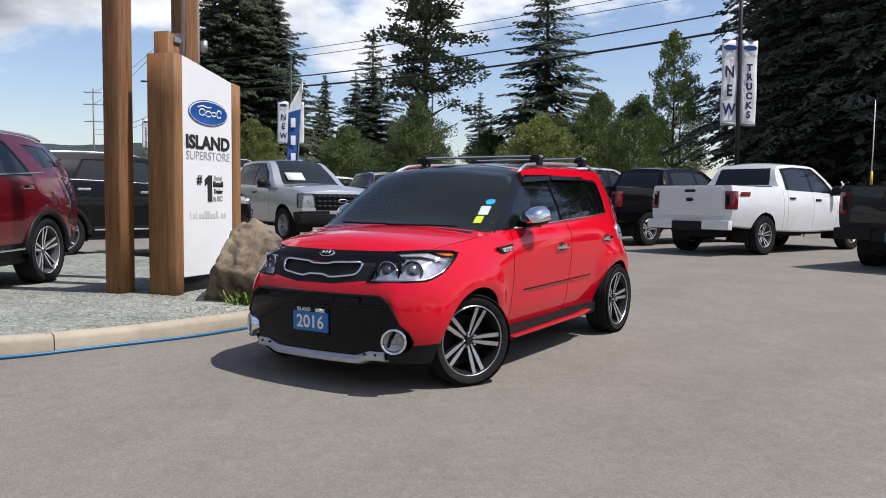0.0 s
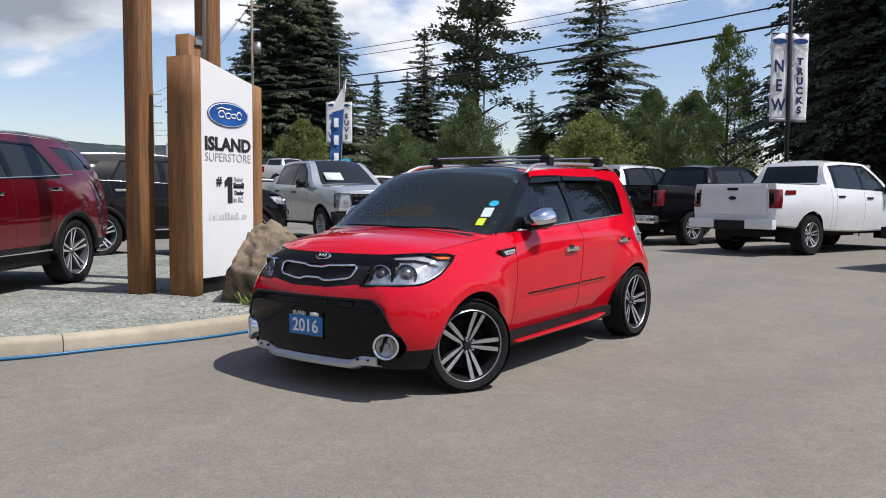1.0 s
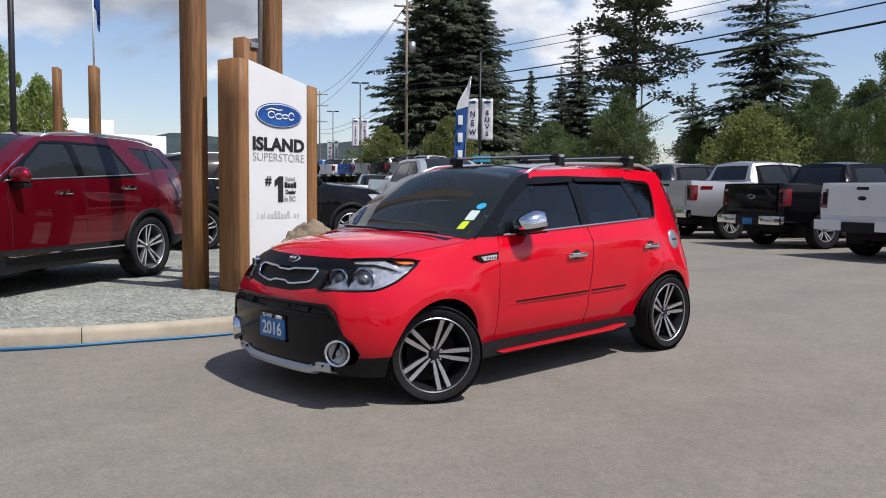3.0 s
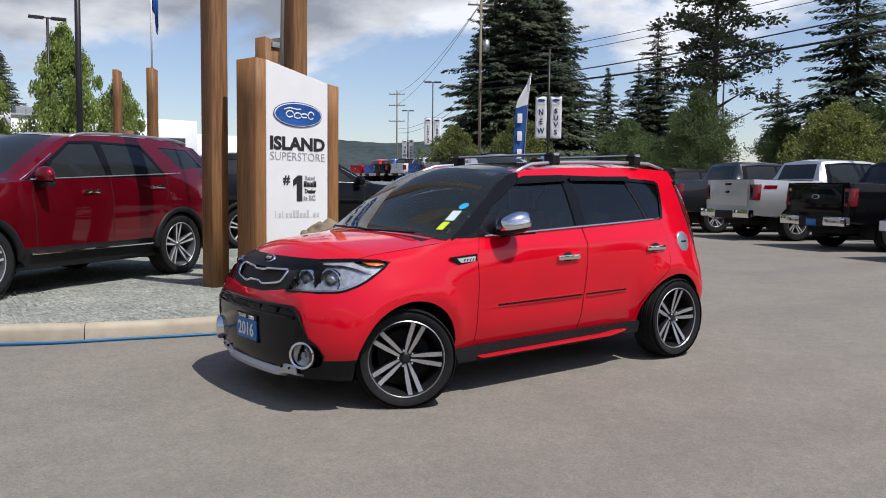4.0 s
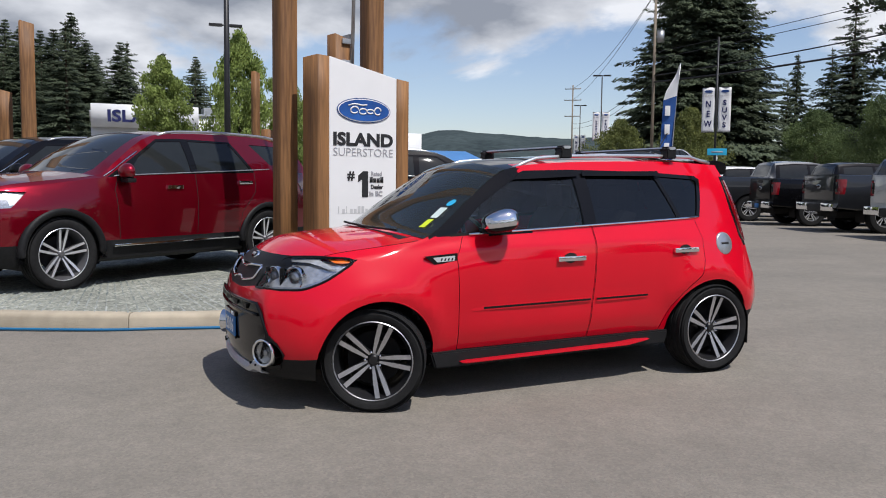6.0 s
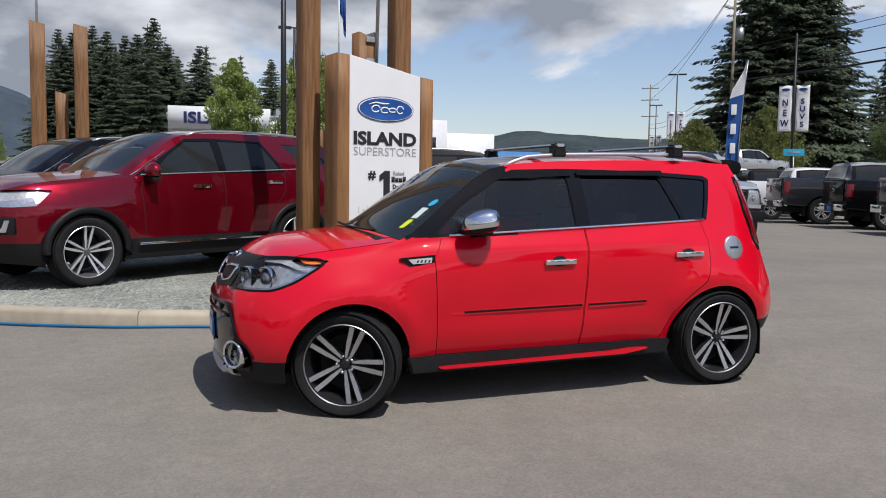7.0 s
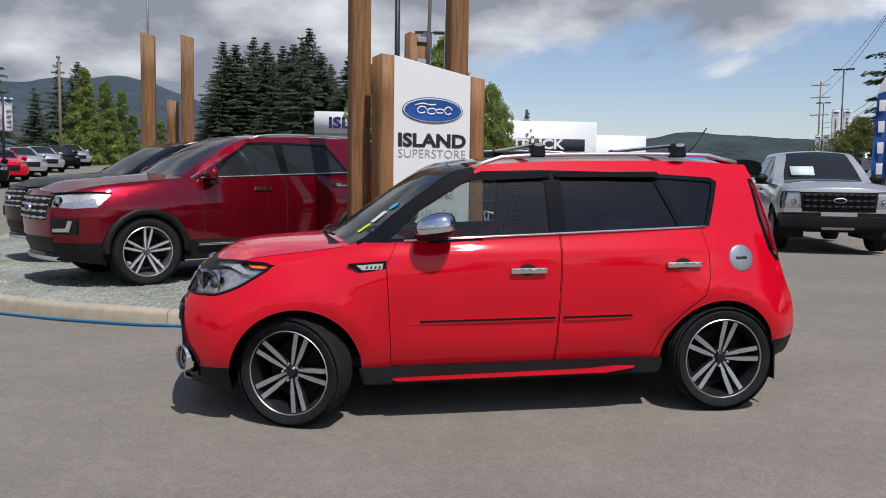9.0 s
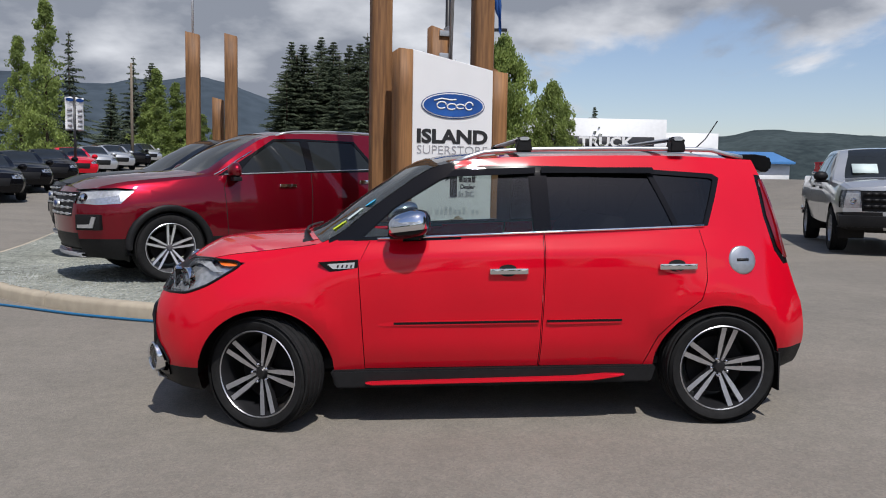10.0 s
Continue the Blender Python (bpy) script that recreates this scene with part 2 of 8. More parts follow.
M["kerb"] = material("concrete_kerb", (0.40, 0.345, 0.262), rough=0.88, vary=0.16, scale=7, bump=0.3, bump_scale=90, per_object=0.05)
M["weed"] = material("weed_leaves", (0.11, 0.16, 0.03), rough=0.8, vary=0.4, scale=9)
M["wall_white"] = material("white_cladding", (0.70, 0.71, 0.72), rough=0.6, vary=0.06, scale=2)
M["wall_dark"] = material("dark_fascia", (0.04, 0.04, 0.045), rough=0.5, vary=0.15, scale=2)
M["roof_blue"] = material("blue_steel_roof", (0.06, 0.20, 0.45), rough=0.5, vary=0.1, scale=2)
M["roof_brown"] = material("brown_roof", (0.16, 0.12, 0.10), rough=0.85, vary=0.2, scale=2)
M["paint_blue"] = paint("blue_paint", (0.03, 0.12, 0.5), flake=0.2)


def asphalt():
    m = material("worn_asphalt", (0.222, 0.202, 0.174), rough=0.9, vary=0.06, scale=9.0, second=(0.196, 0.179, 0.154), bump=0.6, bump_scale=110, spec=0.3)
    nt = m.node_tree
    N, L = nt.nodes.new, nt.links.new
    p = nt.nodes["Principled BSDF"]
    old = p.inputs["Base Color"].links[0].from_socket
    tc = N("ShaderNodeTexCoord")
    grit = N("ShaderNodeTexVoronoi")
    grit.inputs["Scale"].default_value = 75
    L(tc.outputs["Object"], grit.inputs["Vector"])
    gr = N("ShaderNodeValToRGB")
    gr.color_ramp.elements[0].color, gr.color_ramp.elements[1].color = (0.84, 0.84, 0.85, 1), (1.15, 1.14, 1.12, 1)
    L(grit.outputs["Color"], gr.inputs[0])
    mul = N("ShaderNodeMix")
    mul.data_type, mul.blend_type = "RGBA", "MULTIPLY"
    mul.inputs["Factor"].default_value = 1.0
    L(old, mul.inputs["A"])
    L(gr.outputs[0], mul.inputs["B"])
    # old tyre marks and patches
    st = N("ShaderNodeTexNoise")
    mp = N("ShaderNodeMapping")
    mp.inputs["Scale"].default_value, mp.inputs["Rotation"].default_value = (0.12, 0.6, 1), (0, 0, 0.5)
    L(tc.outputs["Object"], mp.inputs[0])
    L(mp.outputs[0], st.inputs["Vector"])
    st.inputs["Scale"].default_value, st.inputs["Detail"].default_value = 1.3, 6
    sr = N("ShaderNodeValToRGB")
    sr.color_ramp.elements[0].position, sr.color_ramp.elements[1].position = 0.33, 0.6
    sr.color_ramp.elements[0].color, sr.color_ramp.elements[1].color = (0.92, 0.92, 0.92, 1), (1.03, 1.025, 1.015, 1)
    L(st.outputs["Fac"], sr.inputs[0])
    mul2 = N("ShaderNodeMix")
    mul2.data_type, mul2.blend_type = "RGBA", "MULTIPLY"
    mul2.inputs["Factor"].default_value = 1.0
    L(mul.outputs["Result"], mul2.inputs["A"])
    L(sr.outputs[0], mul2.inputs["B"])
    L(mul2.outputs["Result"], p.inputs["Base Color"])
    return m


def gravel_mat(name, base, dark):
    m = material(name, base, rough=0.95, vary=0.25, scale=9, second=dark, bump=0.9, bump_scale=70, spec=0.25)
    nt = m.node_tree
    N, L = nt.nodes.new, nt.links.new
    p = nt.nodes["Principled BSDF"]
    old = p.inputs["Base Color"].links[0].from_socket
    tc, v = N("ShaderNodeTexCoord"), N("ShaderNodeTexVoronoi")
    v.inputs["Scale"].default_value = 38
    L(tc.outputs["Object"], v.inputs["Vector"])
    r = N("ShaderNodeValToRGB")
    r.color_ramp.elements[0].color, r.color_ramp.elements[1].color = (0.5, 0.52, 0.52, 1), (1.45, 1.42, 1.38, 1)
    L(v.outputs["Color"], r.inputs[0])
    mul = N("ShaderNodeMix")
    mul.data_type, mul.blend_type = "RGBA", "MULTIPLY"
    mul.inputs["Factor"].default_value = 1.0
    L(old, mul.inputs["A"])
    L(r.outputs[0], mul.inputs["B"])
    L(mul.outputs["Result"], p.inputs["Base Color"])
    return m


M["asphalt"] = asphalt()
M["gravel"] = gravel_mat("grey_green_gravel", (0.275, 0.285, 0.250), (0.175, 0.185, 0.163))
M["pebble"] = material("pebble", (0.30, 0.31, 0.29), rough=0.9, vary=0.35, scale=3, second=(0.14, 0.16, 0.15))


# ---- mesh helpers ----
def smooth_by_angle(bm, degrees=32):
    lim = radians(degrees)
    for f in bm.faces:
        f.smooth = True
    for e in bm.edges:
        e.smooth = len(e.link_faces) == 2 and e.calc_face_angle(0) < lim


def mesh_from(name, bm, mats, angle=32):
    if angle:
        smooth_by_angle(bm, angle)
    me = bpy.data.meshes.new(name)
    bm.to_mesh(me)
    bm.free()
    for m in mats if isinstance(mats, (list, tuple)) else [mats]:
        me.materials.append(m)
    return me


def part(name, bm, mats, parent, label="", angle=32, at=None):
    """Links a bmesh as one mesh object under a thing or under a part."""
    ob = new(name, mesh_from(name, bm, mats, angle))
    ob.parent = parent
    if at is not None:
        ob.matrix_basis = at
    if label:
        ob["label"] = label
    return ob


def thing(name, m, label, category, group="", kind=""):
    ob = new(name)
    ob.empty_display_size = 0.1
    ob.matrix_basis = m
    return tagged(ob, label, category, group, kind)


def single(name, bm, mats, label, category, at=None, group="", kind="", angle=32):
    ob = new(name, mesh_from(name, bm, mats, angle))
    if at is not None:
        ob.matrix_basis = at
    return tagged(ob, label, category, group, kind)


def add_box(bm, x0, x1, y0, y1, z0, z1, bevel=0.0, mat=0):
    vs = [bm.verts.new((x, y, z)) for x in (x0, x1) for y in (y0, y1) for z in (z0, z1)]
    idx = ((0, 1, 3, 2), (4, 6, 7, 5), (0, 4, 5, 1), (2, 3, 7, 6), (0, 2, 6, 4), (1, 5, 7, 3))
    fs = [bm.faces.new([vs[i] for i in q]) for q in idx]
    for f in fs:
        f.material_index = mat
    if bevel:
        es = list({e for f in fs for e in f.edges})
        r = bmesh.ops.bevel(bm, geom=es, offset=bevel, segments=2, profile=0.7, affect="EDGES")
        for f in r["faces"]:
            f.material_index = mat
    return fs


def add_cyl(bm, p0, p1, r0, r1=None, seg=12, caps=True, mat=0):
    p0, p1 = Vector(p0), Vector(p1)
    r1 = r0 if r1 is None else r1
    d = (p1 - p0).normalized()
    a = d.orthogonal().normalized()
    b = d.cross(a)
    ring = lambda p, r: [bm.verts.new(p + (a * math.cos(2 * math.pi * i / seg) + b * math.sin(2 * math.pi * i / seg)) * r) for i in range(seg)]
    A, B = ring(p0, r0), ring(p1, r1)
    fs = [bm.faces.new((A[i], A[(i + 1) % seg], B[(i + 1) % seg], B[i])) for i in range(seg)]
    if caps:
        fs += [bm.faces.new(A[::-1]), bm.faces.new(B)]
    for f in fs:
        f.material_index = mat


def add_lathe(bm, profile, seg=40, axis="y", mat=0):
    """Turns a profile of (radius, offset along the axis) round that axis."""
    rings = []
    for r, o in profile:
        ring = []
        for i in range(seg):
            c, s = math.cos(2 * math.pi * i / seg) * r, math.sin(2 * math.pi * i / seg) * r
            ring.append(bm.verts.new((c, o, s) if axis == "y" else (c, s, o)))
        rings.append(ring)
    for A, B in zip(rings, rings[1:]):
        for i in range(seg):
            bm.faces.new((A[i], B[i], B[(i + 1) % seg], A[(i + 1) % seg])).material_index = mat


def add_prism(bm, pts, y0, y1, mat=0, axis="y"):
    """A polygon of (a, b) drawn out along an axis: y -> (a, y, b), z -> (a, b, z), x -> (x, a, b)."""
    mk = {"y": lambda a, b, o: (a, o, b), "z": lambda a, b, o: (a, b, o), "x": lambda a, b, o: (o, a, b)}[axis]
    A, B = [bm.verts.new(mk(a, b, y0)) for a, b in pts], [bm.verts.new(mk(a, b, y1)) for a, b in pts]
    n = len(pts)
    fs = [bm.faces.new(A), bm.faces.new(B[::-1])]
    fs += [bm.faces.new((A[i], B[i], B[(i + 1) % n], A[(i + 1) % n])) for i in range(n)]
    for f in fs:
        f.material_index = mat
    return fs


def add_tube(bm, pts, r, seg=8, mat=0):
    """A tube along a line of points."""
    pts = [Vector(p) for p in pts]
    rings = []
    for i, p in enumerate(pts):
        d = (pts[min(i + 1, len(pts) - 1)] - pts[max(i - 1, 0)]).normalized()
        a = d.cross(Vector((0, 0, 1)))
        a = (a if a.length > 1e-3 else d.orthogonal()).normalized()
        b = a.cross(d)
        rr = r(i / (len(pts) - 1)) if callable(r) else r
        rings.append([bm.verts.new(p + (a * math.cos(2 * math.pi * k / seg) + b * math.sin(2 * math.pi * k / seg)) * rr) for k in range(seg)])
    for A, B in zip(rings, rings[1:]):
        for k in range(seg):
            bm.faces.new((A[k], A[(k + 1) % seg], B[(k + 1) % seg], B[k])).material_index = mat
    bm.faces.new(rings[0][::-1]).material_index = mat
    bm.faces.new(rings[-1]).material_index = mat


def fix_normals(bm):
    bmesh.ops.recalc_face_normals(bm, faces=bm.faces)
    return bm


def curve(keys):
    """A smooth monotone curve through (x, value) keys."""
    xs, ys = [k[0] for k in keys], [k[1] for k in keys]
    n = len(xs)
    d = [(ys[i + 1] - ys[i]) / (xs[i + 1] - xs[i]) for i in range(n - 1)]
    m = [d[0]] + [0.0 if d[i - 1] * d[i] <= 0 else 2 * d[i - 1] * d[i] / (d[i - 1] + d[i]) for i in range(1, n - 1)] + [d[-1]]

    def f(x):
        if x <= xs[0]:
            return ys[0]
        if x >= xs[-1]:
            return ys[-1]
        i = next(j for j in range(n - 1) if x <= xs[j + 1])
        h = xs[i + 1] - xs[i]
        t = (x - xs[i]) / h
        return ((2 * t**3 - 3 * t**2 + 1) * ys[i] + (t**3 - 2 * t**2 + t) * h * m[i] + (-2 * t**3 + 3 * t**2) * ys[i + 1] + (t**3 - t**2) * h * m[i + 1])

    return f


def inside(poly, a, b):
    hit = False
    n = len(poly)
    for i in range(n):
        (x0, y0), (x1, y1) = poly[i], poly[(i + 1) % n]
        if (y0 > b) != (y1 > b) and a < (x1 - x0) * (b - y0) / (y1 - y0) + x0:
            hit = not hit
    return hit


def cut(bm, poly, test, plane="xz"):
    """Scores the faces that pass the test along a polygon, and returns those that then lie inside it."""
    ia, ib = {"xz": (0, 2), "yz": (1, 2), "xy": (0, 1)}[plane]
    lo = [min(p[k] for p in poly) - 0.01 for k in (0, 1)]
    hi = [max(p[k] for p in poly) + 0.01 for k in (0, 1)]

    def near(f):
        return (test(f.calc_center_median()) and max(v.co[ia] for v in f.verts) > lo[0] and min(v.co[ia] for v in f.verts) < hi[0]
                and max(v.co[ib] for v in f.verts) > lo[1] and min(v.co[ib] for v in f.verts) < hi[1])

    n = len(poly)
    for i in range(n):
        (a0, b0), (a1, b1) = poly[i], poly[(i + 1) % n]
        co, no = Vector((0, 0, 0)), Vector((0, 0, 0))
        co[ia], co[ib] = a0, b0
        no[ia], no[ib] = b1 - b0, -(a1 - a0)
        fs = [f for f in bm.faces if near(f)]
        geom = fs + list({e for f in fs for e in f.edges}) + list({v for f in fs for v in f.verts})
        bmesh.ops.bisect_plane(bm, geom=geom, dist=1e-5, plane_co=co, plane_no=no)
    found = []
    for f in bm.faces:
        c = f.calc_center_median()
        if test(c) and inside(poly, c[ia], c[ib]):
            found.append(f)
    return found


def take(bm, faces, keep=False, push=0.0):
    """Moves faces into a bmesh of their own, pushed along their normals."""
    out = bmesh.new()
    vm = {}
    for f in faces:
        for v in f.verts:
            if v not in vm:
                vm[v] = out.verts.new(v.co + v.normal * push)
    for f in faces:
        out.faces.new([vm[v] for v in f.verts])
    if not keep:
        bmesh.ops.delete(bm, geom=faces, context="FACES")
    return out


def thicken(bm, d, rim=0):
    """Gives a sheet thickness inwards, with closed rims."""
    fix = list(bm.faces)
    bm.normal_update()
    old = {v: v.normal.copy() for v in bm.verts}
    edges = [e for e in bm.edges if len(e.link_faces) == 1]
    low = {v: bm.verts.new(v.co - n * d) for v, n in old.items()}
    rims = []
    for e in edges:
        f = e.link_faces[0]
        for l in f.loops:
            if l.edge == e:
                rims.append((l.vert, l.link_loop_next.vert))
    for f in fix:
        bm.faces.new([low[v] for v in reversed(f.verts)]).material_index = f.material_index
    for a, b in rims:
        bm.faces.new((b, a, low[a], low[b])).material_index = rim
    return bm


def outline(bm, push):
    """The rim of an open sheet, in order, lifted along its normals."""
    bm.normal_update()
    nxt = {}
    for e in bm.edges:
        if len(e.link_faces) == 1:
            a, b = e.verts
            nxt.setdefault(a, []).append(b)
            nxt.setdefault(b, []).append(a)
    here = min(nxt, key=lambda v: v.co.x)
    path, seen = [here], {here}
    while True:
        step = [v for v in nxt[path[-1]] if v not in seen]
        if not step:
            break
        path.append(step[0])
        seen.add(step[0])
    pts = [v.co + v.normal * push for v in path]
    n = len(pts)
    for _ in range(3):
        pts = [(pts[i - 1] + 2 * pts[i] + pts[(i + 1) % n]) / 4 for i in range(n)]
    return pts


class Skin:
    """Finds places on a vehicle's skin."""

    def __init__(self, bm):
        self.tree = BVHTree.FromBMesh(bm)

    def y(self, x, z, s):
        hit = self.tree.ray_cast(Vector((x, s * 3, z)), Vector((0, -s, 0)))[0]
        return hit.y if hit else s * 0.8

    def x(self, y, z, s=-1):
        hit = self.tree.ray_cast(Vector((s * 6, y, z)), Vector((-s, 0, 0)))[0]
        return hit.x if hit else s * 2

    def normal_x(self, y, z, s=-1):
        return self.tree.ray_cast(Vector((s * 6, y, z)), Vector((-s, 0, 0)))[1]

    def z(self, x, y):
        hit = self.tree.ray_cast(Vector((x, y, 5)), Vector((0, 0, -1)))[0]
        return hit.z if hit else 1.0


def smoothstep(a, b, x):
    t = min(1.0, max(0.0, (x - a) / (b - a)))
    return t * t * (3 - 2 * t)


def far_rise(x, y):
    """The far left of the yard climbs towards the row of low cars."""
    t = max(0.0, min(1.0, (y - 8.0) / 60.0))
    return 3.0 * t * (1 - smoothstep(-13.0, -2.0, x)) * (1 - smoothstep(90, 250, y))


def ground_z(x, y):
    """The yard's fall: it rises gently to the rear and along the row of trucks."""
    along = 0.079 + 0.013 * max(-8.0, min(9.0, x))
    return far_rise(x, y) + along + 0.034 * max(-1.5, min(2.2, y)) * (1 - smoothstep(4.0, 10.0, x)) + 0.04 * smoothstep(4, 9, y) * smoothstep(4, 8, x)


def letters(text, size, depth=0.002, bold=0.0, wide=1.0, spacing=1.0):
    """Text as a mesh in the xz plane, facing -y, centred, size = height of a capital."""
    cu = bpy.data.curves.new("text", "FONT")
    cu.body, cu.size, cu.extrude, cu.offset, cu.space_character = text, size / 0.73, depth, bold, spacing
    cu.align_x, cu.align_y, cu.resolution_u = "CENTER", "CENTER", 3
    ob = bpy.data.objects.new("text", cu)
    scene.collection.objects.link(ob)
    dg = bpy.context.evaluated_depsgraph_get()
    bm = bmesh.new()
    me = bpy.data.meshes.new_from_object(ob.evaluated_get(dg))
    bm.from_mesh(me)
    bpy.data.objects.remove(ob)
    bpy.data.meshes.remove(me)
    for v in bm.verts:
        v.co = Vector((v.co.x * wide, -v.co.z, v.co.y))
    bmesh.ops.remove_doubles(bm, verts=bm.verts, dist=1e-5)
    return bm


# ---- vehicles ----
def shell(S, xs, side=(4, 5, 5, 7), cols=14):
    """A closed vehicle skin, lofted from cross-sections along x (nose at -x)."""
    c = {k: curve(v) for k, v in S["lines"].items()}
    bow, lean_f, lean_r = curve(S["bow"]), curve(S["lean_front"]), curve(S["lean_rear"])
    x_front, x_rear, w_max = xs[0], xs[-1], max(v for _, v in S["lines"]["wm"])
    na, nb, ng, nr = side

    def warp(x, y, z):
        ff = 1 - smoothstep(x_front, x_front + S["fade_front"], x)
        fr = smoothstep(x_rear - S["fade_rear"], x_rear, x)
        return Vector((x + lean_f(z) * ff + lean_r(z) * fr - bow(x) * (1 - min(1, abs(y) / w_max) ** 2), y, z))

    def section(x):
        g = {k: f(x) for k, f in c.items()}
        p = [(0, g["zb"]), (g["ws"] * 0.55, g["zb"]), (g["ws"] - 0.03, g["zb"])]
        for i in range(na):
            t = i / na
            p.append((g["ws"] + (g["wm"] - g["ws"]) * math.sin(t * math.pi / 2), g["zb"] + 0.03 + (g["zm"] - g["zb"] - 0.03) * t))
        for i in range(nb):
            t = i / nb
            p.append((g["wm"] + (g["wb"] - g["wm"]) * (1 - math.cos(t * math.pi / 2)) ** 1.15, g["zm"] + (g["zl"] - g["zm"]) * t))
        for i in range(ng):
            t = i / ng
            p.append((g["wb"] + (g["wr"] - g["wb"]) * t + 0.018 * math.sin(math.pi * t) * (g["zr"] - g["zl"]) / 0.4, g["zl"] + (g["zr"] - g["zl"]) * t))
        for i in range(nr + 1):
            t = i / nr
            p.append((g["wr"] * (1 - t), g["zr"] + (g["zc"] - g["zr"]) * (1 - (1 - t) ** 2)))
        return p

    bm = bmesh.new()
    row = bm.faces.layers.int.new("row")
    secs = [section(x) for x in xs]
    n = len(secs[0])
    grid = []
    for x, sec in zip(xs, secs):
        left, right = [], []
        for j, (y, z) in enumerate(sec):
            v = bm.verts.new(warp(x, -y, z))
            left.append(v)
            right.append(v if y < 1e-6 else bm.verts.new(warp(x, y, z)))
        grid.append((left, right))
    for a, b in zip(grid, grid[1:]):
        for k in (0, 1):
            for j in range(n - 1):
                q = list(dict.fromkeys((a[k][j], b[k][j], b[k][j + 1], a[k][j + 1])))
                if len(q) > 2:
                    bm.faces.new(q if k == 0 else q[::-1])[row] = j
    for end, x in ((0, xs[0]), (-1, xs[-1])):
        sec, (left, right) = secs[end], grid[end]
        rows = []
        for j in range(n):
            y, z = sec[j]
            if y < 1e-6:
                rows.append([left[j]] * (cols + 1))
                continue
            rows.append([left[j]] + [bm.verts.new(warp(x, -y + 2 * y * i / cols, z)) for i in range(1, cols)] + [right[j]])
        for j in range(n - 1):
            for i in range(cols):
                q = list(dict.fromkeys((rows[j][i], rows[j][i + 1], rows[j + 1][i + 1], rows[j + 1][i])))
                if len(q) > 2:
                    bm.faces.new(q if end == 0 else q[::-1])[row] = 100 + j
    fix_normals(bm)
    bm.normal_update()
    return bm, row, n


def circle(cx, cz, r, n=22, squash=1.0):
    return [(cx + r * math.cos(2 * math.pi * i / n), cz + r * squash * math.sin(2 * math.pi * i / n)) for i in range(n)]


